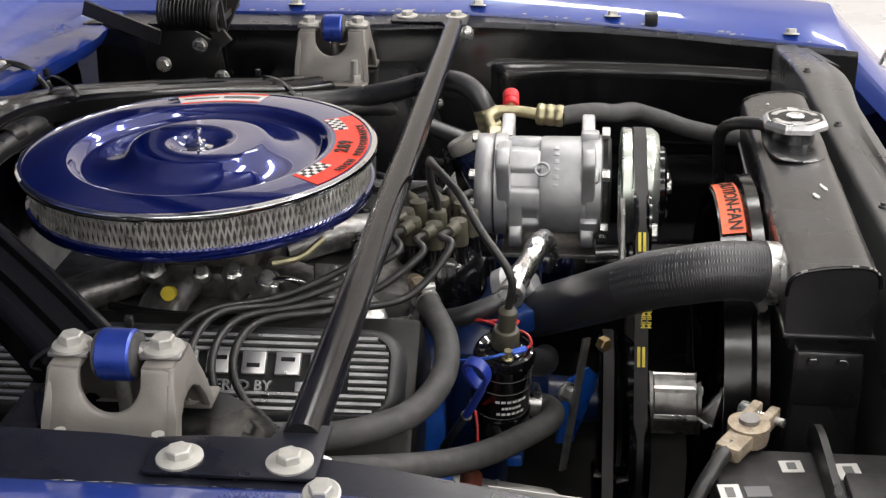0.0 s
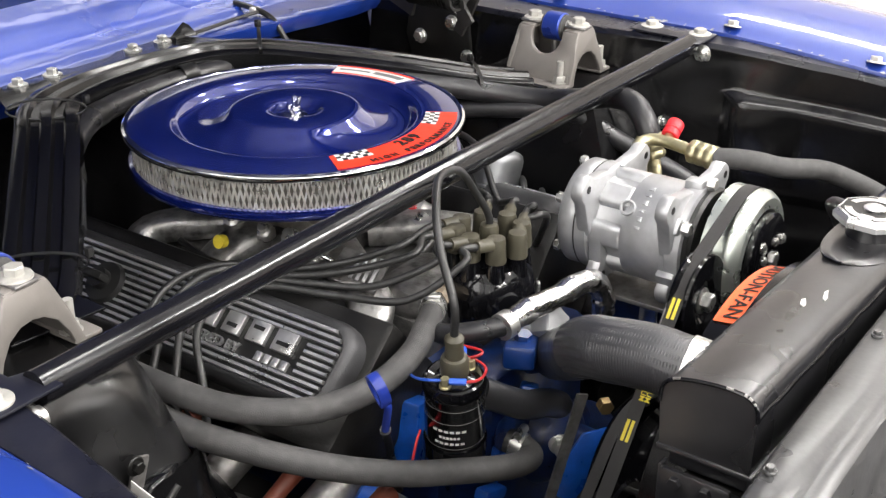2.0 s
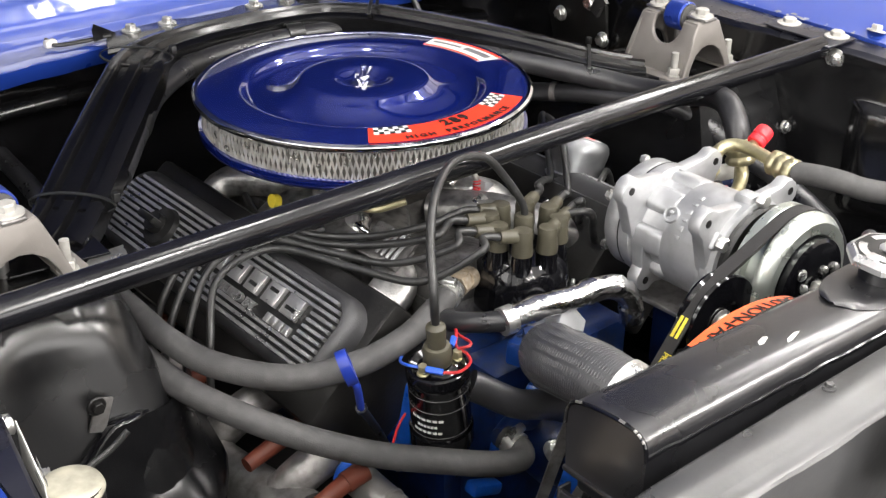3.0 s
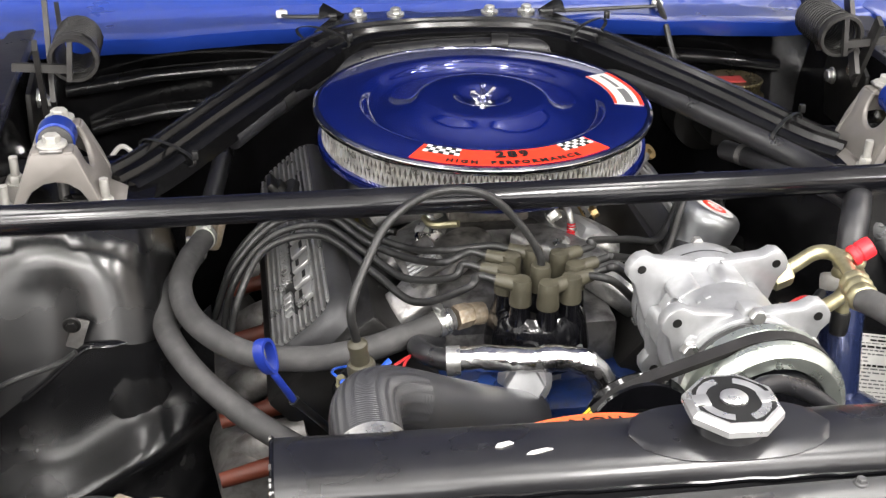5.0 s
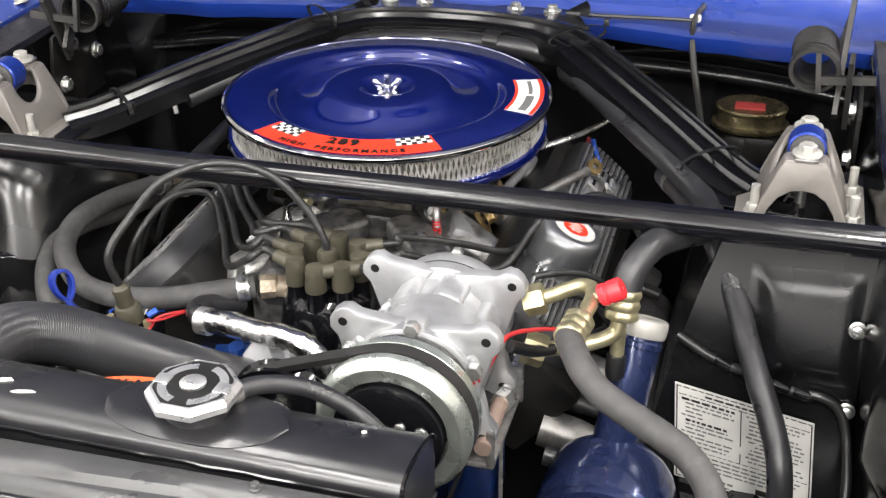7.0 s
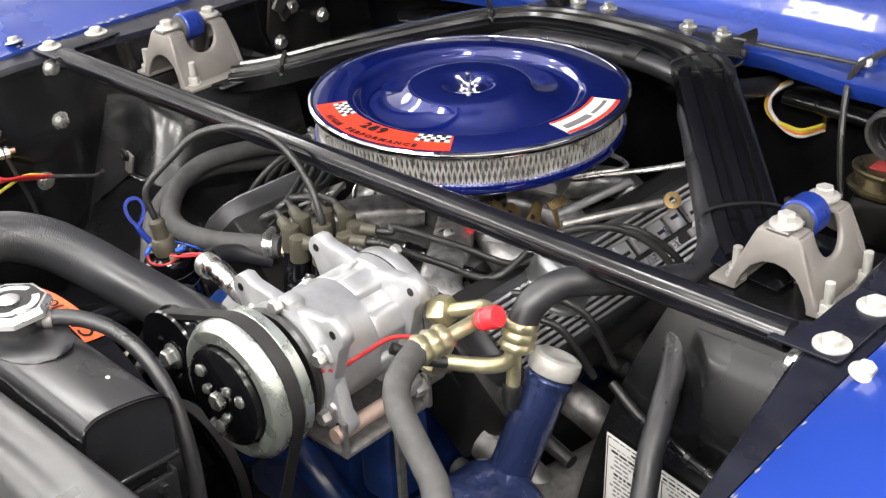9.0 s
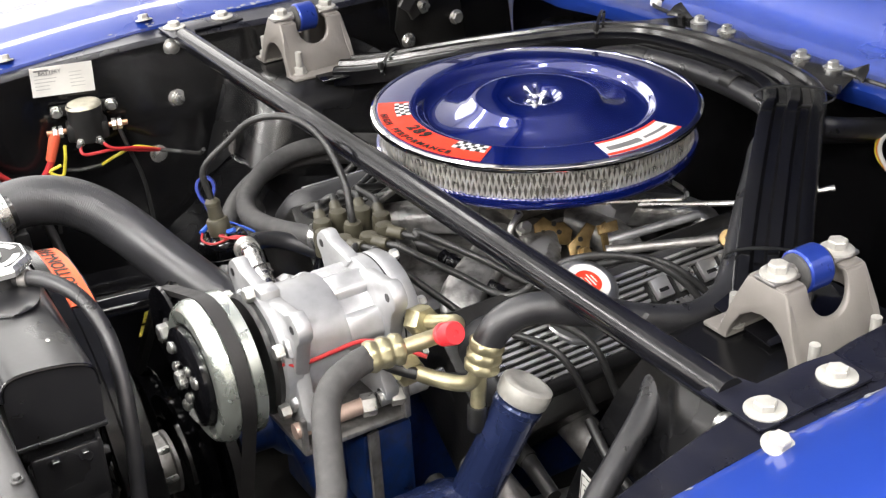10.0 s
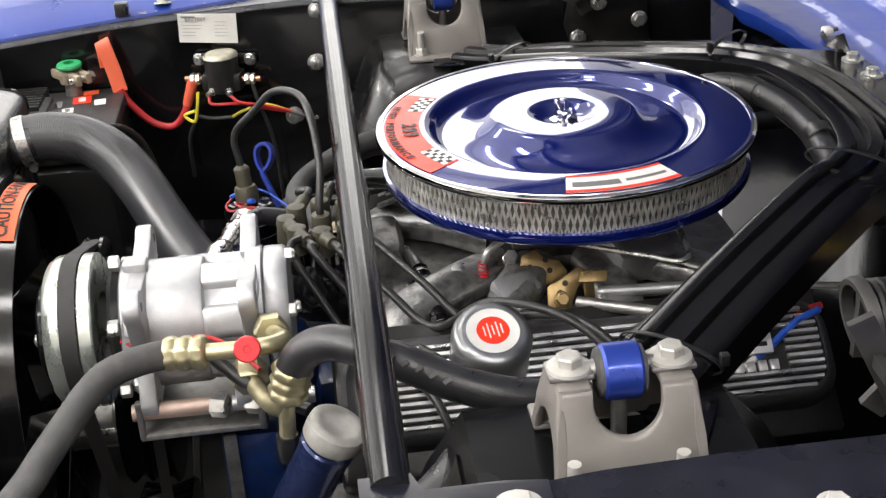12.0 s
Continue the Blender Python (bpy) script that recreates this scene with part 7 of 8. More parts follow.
def reservoir():
    t = thing("oil_reservoir", 0.31, -0.27, 0.55, "navy metallic canister with slanted filler neck and chrome cap", "reservoir")
    bm = bmesh.new()
    m = at((0.320, -0.322, 0.649), (0, 1, 0))
    lathe(bm, [(0, 0.002), (0.040, 0.002), (0.060, 0.0), (0.0665, 0.003), (0.0680, 0.008), (0.0680, 0.012), (0.0665, 0.0135), (0.0665, 0.017), (0.0680, 0.019), (0.0680, 0.086), (0.0655, 0.096), (0.058, 0.104), (0.045, 0.108), (0, 0.110)], m, 52)
    part("canister", bm, NAVY, t)
    bm = bmesh.new()
    lathe(bm, [(0, 0), (0.052, 0.0), (0.055, 0.004), (0.055, 0.016), (0, 0.016)], at((0.320, -0.336, 0.645), (0, 1, 0)), 36)
    part("front_plate", bm, DARK, t, "dark pump front plate")
    for a in (0.6, 1.57, 2.5):
        bolt("plate_bolt", (0.320 + 0.045 * math.cos(a), -0.337, 0.645 + 0.045 * math.sin(a)), (0, -1, 0), 0.007, ZINC, t, 0.010, 0.006)
    bm = bmesh.new()
    p0, p1 = V(0.318, -0.232, 0.685), V(0.3345, -0.1715, 0.808)
    d = (p1 - p0).normalized()
    rod(bm, p0, p1, 0.0225, None, 28)
    lathe(bm, [(0.0225, 0), (0.0242, 0.001), (0.0242, 0.006), (0.0225, 0.008)], at(p1 - d * 0.018, d), 28, True)
    part("filler_neck", bm, NAVY, t)
    bm = bmesh.new()
    lathe(bm, [(0, 0.0110), (0.015, 0.0112), (0.0165, 0.0122), (0.0215, 0.0120), (0.0248, 0.0100), (0.0256, 0.004), (0.0250, -0.005), (0.0235, -0.007), (0.0, -0.007)], at(p1, d), 36)
    part("filler_cap", bm, BOLT_PALE, t, "worn chrome filler cap")


reservoir()

# ---------- battery and right inner wing ----------
def battery():
    t = thing("battery", -0.47, -0.52, 0.58, "black battery with cable clamps at the wing panel", "battery")
    bm = bmesh.new()
    box(bm, (-0.4845, -0.528, 0.680), (0.250, 0.175, 0.19), 0.006)
    part("case", bm, PLASTIC, t)
    bm = bmesh.new()
    box(bm, (-0.4885, -0.528, 0.790), (0.236, 0.180, 0.022), 0.005)
    lid = part("lid", bm, BATTERY_GREY, t, "dusty dark grey lid")
    for i in range(2):
        bm = bmesh.new()
        box(bm, (-0.445 - 0.088 * i, -0.560, 0.8045), (0.070, 0.044, 0.009), 0.004)
        part("vent_cap", bm, BATTERY_GREY, lid)
    for i in range(8):
        bm = bmesh.new()
        box(bm, (-0.512 - 0.011 * i, -0.578, 0.8075), (0.005, 0.060, 0.016), 0.0012)
        part("lid_rib", bm, PLASTIC, lid)
    for x, y, w, h, mt in ((-0.396, -0.500, 0.016, 0.018, PAPER), (-0.400, -0.545, 0.022, 0.019, PAPER), (-0.436, -0.447, 0.022, 0.017, PAPER), (-0.433, -0.469, 0.014, 0.020, PRINT_GREY), (-0.425, -0.548, 0.010, 0.012, PRINT_GREY), (-0.560, -0.497, 0.030, 0.026, DECAL_RED), (-0.588, -0.488, 0.016, 0.022, ORANGE), (-0.545, -0.470, 0.022, 0.016, DECAL_WHITE), (-0.545, -0.538, 0.026, 0.030, PRINT_GREY), (-0.520, -0.512, 0.018, 0.016, PAPER)):
        bm = bmesh.new()
        box(bm, (x, y, 0.8014), (w, h, 0.0008), 0, pose(0, 0, 0, 0, 0, 6))
        patch = part("label_patch", bm, mt, lid)
        if mt in (PAPER, DECAL_RED):
            bm = bmesh.new()
            box(bm, (x, y, 0.8022), (w * 0.55, h * 0.4, 0.0006), 0, pose(0, 0, 0, 0, 0, 6))
            part("print_bar", bm, DECAL_WHITE if mt is DECAL_RED else PRINT_GREY, patch)
    # terminals with clamps
    def clamp(x, y, z, mt, turn, label):
        b = bmesh.new()
        lathe(b, [(0, -0.02), (0.010, -0.02), (0.0085, 0.012), (0, 0.012)], Matrix.Translation((x, y, z)), 16)
        part("post", b, STEEL, t)
        b = bmesh.new()
        mm = Matrix.Translation((x, y, z)) @ pose(0, 0, 0, 0, 0, turn)
        lathe(b, [(0.0085, -0.010), (0.0165, -0.010), (0.0175, -0.004), (0.0175, 0.007), (0.0085, 0.008)], mm, 20, True)
        box(b, mm @ V(0.024, 0.008, 0), (0.024, 0.009, 0.016), 0.002, pose(0, 0, 0, 0, 0, turn))
        box(b, mm @ V(0.024, -0.008, 0), (0.024, 0.009, 0.016), 0.002, pose(0, 0, 0, 0, 0, turn))
        box(b, mm @ V(-0.026, 0, -0.002), (0.030, 0.022, 0.014), 0.003, pose(0, 0, 0, 0, 0, turn))
        cl = part("terminal_clamp", b, mt, t, label)
        b = bmesh.new()
        rod(b, mm @ V(0.026, -0.020, 0), mm @ V(0.026, 0.020, 0), 0.004, None, 10)
        hexagon(b, at(mm @ V(0.026, 0.012, 0), mm.to_3x3() @ V(0, 1, 0)), 0.008, 0.008)
        part("clamp_bolt", b, ZINC, cl)
    clamp(-0.366, -0.468, 0.816, BRASS_DARK, -32, "tarnished brass battery clamp")
    clamp(-0.590, -0.512, 0.830, BRASS_DARK, 40, "tarnished brass battery clamp")
    bm = bmesh.new()
    rod(bm, (-0.590, -0.512, 0.795), (-0.590, -0.512, 0.817), 0.013, 0.011, 16)
    part("post_riser", bm, STEEL, t)
    bm = bmesh.new()
    lathe(bm, [(0.008, 0.0), (0.0175, 0.001), (0.0185, 0.004), (0.0170, 0.007), (0.008, 0.008)], Matrix.Translation((-0.590, -0.512, 0.841)), 24, True)
    part("felt_washer", bm, GREEN, t, "green felt washer")
    bm = bmesh.new()
    path = smooth_path([(-0.366, -0.522, 0.792), (-0.368, -0.522, 0.808), (-0.385, -0.522, 0.818), (-0.42, -0.523, 0.816), (-0.47, -0.525, 0.808), (-0.515, -0.527, 0.803)], 5)
    sweep(bm, path, [(-0.013, -0.003), (0.013, -0.003), (0.013, 0.003), (-0.013, 0.003)])
    part("carry_strap", bm, PLASTIC, t, "black carrying strap")


battery()
wire("battery_cable", [(-0.390, -0.452, 0.815), (-0.408, -0.440, 0.812), (-0.432, -0.424, 0.798), (-0.452, -0.408, 0.768), (-0.452, -0.395, 0.72), (-0.42, -0.385, 0.66), (-0.36, -0.37, 0.60)], 0.0065, CABLE, "black battery earth cable", "cable", None, 12, 7)
wire("battery_cable", [(-0.582, -0.445, 0.805), (-0.580, -0.434, 0.782), (-0.575, -0.405, 0.752), (-0.571, -0.375, 0.746), (-0.570, -0.353, 0.772), (-0.570, -0.341, 0.806)], 0.0053, WIRE_RED, "red battery cable to the starter solenoid", "cable", None, 12, 7)


def red_tab():
    t = thing("terminal_cover", -0.585, -0.445, 0.82, "orange rubber terminal cover strap", "terminal cover")
    bm = bmesh.new()
    path = smooth_path([(-0.582, -0.445, 0.802), (-0.584, -0.450, 0.832), (-0.588, -0.458, 0.866), (-0.593, -0.461, 0.875), (-0.597, -0.461, 0.866), (-0.598, -0.460, 0.836)], 6)
    sweep(bm, path, [(-0.0105, -0.002), (0.0105, -0.002), (0.0105, 0.002), (-0.0105, 0.002)], True, (1, 0, 0))
    part("strap", bm, material("orange_rubber", (0.70, 0.13, 0.06), 0.5, vary=0.1), t)
    bm = bmesh.new()
    rod(bm, (-0.570, -0.338, 0.814), (-0.571, -0.352, 0.776), 0.0085, 0.0068, 14)
    part("cable_boot", bm, material("orange_boot", (0.70, 0.12, 0.06), 0.5, vary=0.1), t)


red_tab()


def solenoid():
    t = thing("starter_solenoid", -0.545, -0.300, 0.80, "black starter solenoid with copper studs on the wing panel", "solenoid")
    bm = bmesh.new()
    lathe(bm, [(0, 0), (0.022, 0), (0.0245, 0.003), (0.0245, 0.050), (0.0235, 0.054), (0, 0.055)], at((-0.532, -0.300, 0.798), (0, 0, 1)), 32)
    box(bm, (-0.535, -0.300, 0.812), (0.036, 0.058, 0.026), 0.005)
    part("solenoid_body", bm, PLASTIC, t)
    bm = bmesh.new()
    box(bm, (-0.552, -0.300, 0.838), (0.006, 0.092, 0.016), 0.002)
    part("mount_strap", bm, PLASTIC, t)
    for k in (-1, 1):
        bolt("mount_bolt", (-0.549, -0.300 + k * 0.038, 0.838), (1, 0, 0), 0.0065, ZINC, t, 0.009, 0.007)
        bm = bmesh.new()
        rod(bm, (-0.530, -0.300 + k * 0.020, 0.815), (-0.530, -0.300 + k * 0.056, 0.815), 0.004, None, 10)
        st = part("stud", bm, COPPER, t, "copper stud")
        for j in (0.034, 0.042):
            bm = bmesh.new()
            hexagon(bm, at((-0.530, -0.300 + k * j, 0.815), (0, k, 0)), 0.0085, 0.006)
            part("stud_nut", bm, ZINC, st)
    for j in (-0.012, 0.012):
        bm = bmesh.new()
        rod(bm, (-0.515, -0.300 + j, 0.802), (-0.502, -0.300 + j * 1.4, 0.800), 0.0035, None, 8)
        hexagon(bm, at((-0.514, -0.300 + j, 0.802), (1, 0, 0)), 0.006, 0.005)
        part("small_terminal", bm, ZINC, t)
    for mt, pts in ((WIRE_RED, [(-0.506, -0.315, 0.800), (-0.498, -0.310, 0.788), (-0.505, -0.270, 0.786), (-0.520, -0.230, 0.772), (-0.530, -0.200, 0.764)]),
                    (WIRE_RED, [(-0.505, -0.285, 0.800), (-0.500, -0.270, 0.790), (-0.512, -0.240, 0.781), (-0.528, -0.205, 0.766)]),
                    (WIRE_YELLOW, [(-0.515, -0.335, 0.800), (-0.512, -0.338, 0.780), (-0.515, -0.346, 0.755), (-0.520, -0.362, 0.762), (-0.518, -0.345, 0.770)]),
                    (WIRE_YELLOW, [(-0.520, -0.290, 0.760), (-0.514, -0.270, 0.772), (-0.518, -0.240, 0.780), (-0.528, -0.208, 0.767)]),
                    (CABLE, [(-0.518, -0.340, 0.762), (-0.520, -0.320, 0.758), (-0.520, -0.290, 0.760)]),
                    (CABLE, [(-0.520, -0.348, 0.752), (-0.525, -0.362, 0.72), (-0.530, -0.365, 0.66)]),
                    (CABLE, [(-0.528, -0.205, 0.765), (-0.520, -0.175, 0.760), (-0.480, -0.155, 0.770), (-0.462, -0.150, 0.782)]),
                    (CABLE, [(-0.530, -0.258, 0.812), (-0.526, -0.250, 0.780), (-0.528, -0.235, 0.72), (-0.53, -0.23, 0.62)])):
        wire("solenoid_wire", pts, 0.0024 if mt is not CABLE else 0.003, mt, "", "", t, 8)

    bm = bmesh.new()
    lathe(bm, [(0, 0.0045), (0.012, 0.0048), (0.0205, 0.0040), (0.0240, 0.0015), (0.0252, -0.0020), (0.0246, -0.0030), (0.0, -0.0030)], Matrix.Translation((-0.532, -0.300, 0.850)) @ pose(0, 0, 0, 3, -2, 0), 28)
    part("plated_cap", bm, CREAM, t, "pale worn zinc plated cap")
    t.location = (-0.574, -0.291, 0.800)
    t.rotation_euler = (0, 0, radians(-14))


solenoid()


def flat_label(name, corners, m, label, lines, words=None):
    """A paper label through four corners (top edge first) with bars of print."""
    a, b, c, d = [V(*p) for p in corners]
    n = (b - a).cross(d - a).normalized()
    bm = bmesh.new()
    front = [bm.verts.new(p + n * 0.0004) for p in (a, b, c, d)]
    back = [bm.verts.new(p - n * 0.0004) for p in (a, b, c, d)]
    bm.faces.new(front)
    bm.faces.new(back[::-1])
    for i in range(4):
        bm.faces.new((front[i], front[(i + 1) % 4], back[(i + 1) % 4], back[i]))
    t = single(name, bm, m, label, "label")
    for u0, u1, v0, v1, mm in lines:
        bm = bmesh.new()
        cuts = [(u0, u1)]
        if words and u1 - u0 > 0.12 and v1 - v0 < 0.03:
            cuts, u = [], u0
            while u < u1 - 0.01:
                w = words.uniform(0.02, 0.07)
                cuts.append((u, min(u1, u + w)))
                u += w + 0.012
        for c0, c1 in cuts:
            q = [a.lerp(b, u).lerp(d.lerp(c, u), v) for u, v in ((c0, v0), (c1, v0), (c1, v1), (c0, v1))]
            for off in (0.0012, -0.0012):
                bm.faces.new([bm.verts.new(p + n * off) for p in q])
        p_ = part("print_bar", bm, mm, None)
        p_.parent = t
    return t


rnd = random.Random(7)
lines = [(0.06, 0.30, 0.08, 0.14, PRINT_GREY)]
for i in range(5):
    lines.append((0.06, 0.28 + rnd.uniform(0, 0.2), 0.26 + i * 0.12, 0.285 + i * 0.12, material("faint_print", (0.36, 0.36, 0.35), 0.6)))
    lines.append((0.62, 0.80 + rnd.uniform(0, 0.12), 0.26 + i * 0.12, 0.285 + i * 0.12, material("faint_print", (0.36, 0.36, 0.35), 0.6)))
flat_label("battery_label", [(-0.5975, -0.350, 0.9045), (-0.5820, -0.266, 0.9025), (-0.5820, -0.268, 0.8590), (-0.5975, -0.352, 0.8625)], PAPER, "white battery instruction label on the wing panel", lines)
part("heading", letters("BATTERY", 0.0075, at((-0.5895, -0.325, 0.894), (0.983, -0.182, 0)) @ pose(0, 0, 0, 0, 0, 0), 0.0003), PRINT_GREY, bpy.data.objects["battery_label"])
lines = [(0.012, 0.988, 0.018, 0.030, DECAL_BLACK), (0.012, 0.988, 0.970, 0.982, DECAL_BLACK), (0.012, 0.021, 0.030, 0.970, DECAL_BLACK), (0.979, 0.988, 0.030, 0.970, DECAL_BLACK)]
lines += [(0.22, 0.80, 0.055, 0.076, DECAL_BLACK), (0.03, 0.97, 0.098, 0.106, DECAL_BLACK), (0.478, 0.486, 0.106, 0.66, DECAL_BLACK), (0.03, 0.97, 0.66, 0.668, DECAL_BLACK)]
for i in range(12):
    v_ = 0.130 + i * 0.043
    short = i in (3, 4, 8)
    lines.append((0.05 + (0.03 if i % 4 else 0), (0.24 if short else 0.44) - rnd.uniform(0, 0.06), v_, v_ + (0.026 if i in (0, 5) else 0.017), DECAL_BLACK if i in (0, 5) else PRINT_GREY))
    lines.append((0.52 + (0.02 if i % 5 else 0), (0.78 if i in (2, 9) else 0.94) - rnd.uniform(0, 0.05), v_, v_ + 0.017, PRINT_GREY))
for i in range(4):
    lines.append((0.05, 0.93 - rnd.uniform(0, 0.2), 0.70 + i * 0.042, 0.717 + i * 0.042, PRINT_GREY))
lines += [(0.30, 0.44, 0.915, 0.94, PRINT_GREY), (0.60, 0.87, 0.885, 0.945, DECAL_BLACK), (0.89, 0.95, 0.885, 0.945, DECAL_BLACK)]
flat_label("emission_label", [(0.369, -0.1305, 0.723), (0.513, -0.1365, 0.699), (0.522, -0.1505, 0.591), (0.378, -0.1480, 0.615)], PAPER, "white printed instruction label on the shock tower", lines, rnd)


# ---------- small things about the bay ----------
def dipstick():
    t = thing("dipstick", -0.25, -0.22, 0.66, "blue plastic loop handle of the dipstick", "dipstick")
    ring, foot = V(-0.274, -0.234, 0.806), V(-0.250, -0.221, 0.746)
    bm = bmesh.new()
    n = V(-0.78, 0.40, -0.30).normalized()
    u = n.cross(V(0, 0, 1)).normalized()
    w = u.cross(n)
    loop = [ring + u * (0.0135 * math.cos(a) * (0.78 + 0.22 * math.sin(a))) + w * (0.0165 * math.sin(a)) for a in [math.radians(-90 + 15 * k) for k in range(25)]]
    sweep(bm, loop, [(-0.0018, -0.0052), (0.0018, -0.0052), (0.0022, 0.0), (0.0018, 0.0052), (-0.0018, 0.0052), (-0.0022, 0.0)], True, n)
    tube(bm, [ring - w * 0.0160, ring - w * 0.024 + V(0.002, 0.001, 0), foot], 0.0038, 12, 6)
    part("loop_handle", bm, HANDLE_BLUE, t, "blue plastic loop")
    bm = bmesh.new()
    lathe(bm, [(0, 0), (0.0056, 0), (0.0056, 0.005), (0, 0.005)], at(foot, V(0.05, 0.03, -0.076)), 12)
    tube(bm, [foot, (-0.226, -0.206, 0.71), (-0.20, -0.190, 0.668), (-0.17, -0.175, 0.61)], 0.0042, 12)
    part("stem", bm, PLASTIC, t, "dark dipstick tube")


dipstick()


HINGE_STEEL = material("dull_hinge_steel", (0.06, 0.058, 0.056), 0.45, 0.6, vary=0.2, scale=40, bump=0.1)


def hood_hinge(side):
    t = thing("bonnet_hinge", side * 0.50, 0.25, 0.86, "dark bonnet hinge with coil spring at the scuttle corner", "hinge", "bonnet hinges")
    t.parent = body
    bm = bmesh.new()
    # coil spring seen end-on towards the nose
    pts = []
    n_ = 14 * 16
    for i in range(n_ + 1):
        a = 2 * math.pi * i / 16
        pts.append(V(side * 0.477 + 0.0255 * math.cos(a), 0.206 + 0.080 * i / n_, 0.955 + 0.0255 * math.sin(a)))
    tube(bm, pts, 0.0029, 6, 1)
    part("coil_spring", bm, DARK, t, "dark grey coil spring")
    bm = bmesh.new()
    lathe(bm, [(0.0245, 0), (0.0285, 0.0), (0.0295, 0.003), (0.0295, 0.009), (0.0245, 0.009)], at((side * 0.476, 0.196, 0.955), (0, 1, 0.15)), 28, True)
    part("spring_cup", bm, HINGE_STEEL, t, "dull steel spring cup")
    for (x0, y0, z0), (x1, y1, z1), w in (((0.505, 0.20, 0.90), (0.515, 0.30, 1.03), 0.020), ((0.520, 0.23, 0.88), (0.515, 0.18, 0.98), 0.018), ((0.500, 0.30, 0.91), (0.52, 0.42, 0.95), 0.022), ((0.478, 0.199, 0.981), (0.483, 0.196, 0.930), 0.007), ((0.484, 0.197, 0.945), (0.545, 0.190, 0.952), 0.010)):
        bm = bmesh.new()
        a, b = V(side * x0, y0, z0), V(side * x1, y1, z1)
        path = [a.lerp(b, i / 4) for i in range(5)]
        sweep(bm, path, [(-0.003, -w / 2), (0.003, -w / 2), (0.003, w / 2), (-0.003, w / 2)])
        part("hinge_arm", bm, HINGE_STEEL, t)
    bm = bmesh.new()
    plate(bm, [(-0.06, -0.06), (0.05, -0.06), (0.07, 0.0), (0.06, 0.05), (0.0, 0.06), (-0.05, 0.03)], at((side * 0.535, 0.27, 0.86), (side, 0, 0)), 0.006, 0.001)
    part("hinge_plate", bm, DARK, t)
    for y, z in ((0.22, 0.84), (0.25, 0.89), (0.31, 0.86)):
        bolt("hinge_bolt", (side * 0.531, y, z), (-side, 0, 0), 0.009, ZINC, t, 0.012, 0.007)


hood_hinge(-1)
hood_hinge(1)


def master_cylinder():
    t = thing("brake_master_cylinder", 0.392, 0.40, 0.80, "gold capped brake master cylinder on the bulkhead", "master cylinder")
    bm = bmesh.new()
    lathe(bm, [(0, 0.806), (0.046, 0.806), (0.0475, 0.808), (0.0475, 0.812), (0.0425, 0.814), (0.041, 0.818), (0.041, 0.829), (0.0435, 0.831), (0.044, 0.834), (0.0415, 0.836), (0.037, 0.8345), (0.0, 0.8335)], Matrix.Translation((0.408, 0.372, 0.002)) @ Matrix.Diagonal((1.08, 0.85, 1, 1)), 40)
    part("cap", bm, CAP_GOLD, t, "gold plated cap")
    bm = bmesh.new()
    box(bm, (0.410, 0.395, 0.776), (0.074, 0.12, 0.062), 0.012)
    rod(bm, (0.395, 0.41, 0.76), (0.395, 0.475, 0.76), 0.05, None, 24)
    part("cylinder_body", bm, DARK, t)
    bm = bmesh.new()
    box(bm, (0.406, 0.370, 0.8368), (0.040, 0.026, 0.0012), 0.0004)
    part("red_print", bm, material("faded_red_print", (0.30, 0.035, 0.03), 0.55), t)


master_cylinder()

# cables along the scuttle and bulkhead
wire("washer_hose", [(-0.225, 0.475, 0.924), (-0.222, 0.455, 0.921), (-0.19, 0.452, 0.920), (-0.15, 0.447, 0.922)], 0.0028, CABLE, "thin black hose clipped to the scuttle", "hose")
wire("washer_hose", [(0.14, 0.447, 0.921), (0.20, 0.452, 0.9195), (0.27, 0.456, 0.920), (0.317, 0.452, 0.922)], 0.0028, CABLE, "thin black hose clipped to the scuttle", "hose")
wire("speed_cable", [(0.325, 0.51, 0.925), (0.318, 0.455, 0.923), (0.318, 0.425, 0.912), (0.324, 0.405, 0.880), (0.335, 0.385, 0.838), (0.35, 0.37, 0.78)], 0.0045, CABLE, "black cable over the scuttle edge", "cable")
for x in (-0.225, 0.318):
    bm = bmesh.new()
    box(bm, (x, 0.462, 0.922), (0.016, 0.012, 0.010), 0.003)
    single("cable_clip", bm, WIRE_WHITE, "small white plastic cable clip on the scuttle", "clip", "cable clips")
for s in (-1, 1):
    for (x, y, z), ang in (((0.178, 0.322, 0.9385), 45), ((0.372, 0.098, 0.882), 45)):
        bm = bmesh.new()
        mm = Matrix.Translation((s * x, y, z)) @ pose(0, 0, 0, 0, 0, s * ang)
        pts = [mm @ V(0.045 * math.cos(a), 0, 0.012 * math.sin(a) - 0.006) for a in [2 * math.pi * i / 24 for i in range(25)]]
        sweep(bm, pts, [(-0.0022, -0.0006), (0.0022, -0.0006), (0.0022, 0.0006), (-0.0022, 0.0006)])
        box(bm, mm @ V(0.046, 0, 0.004), (0.007, 0.007, 0.010), 0.001)
        single("cable_tie", bm, PLASTIC, "black cable tie round the brace", "cable tie", "cable ties")
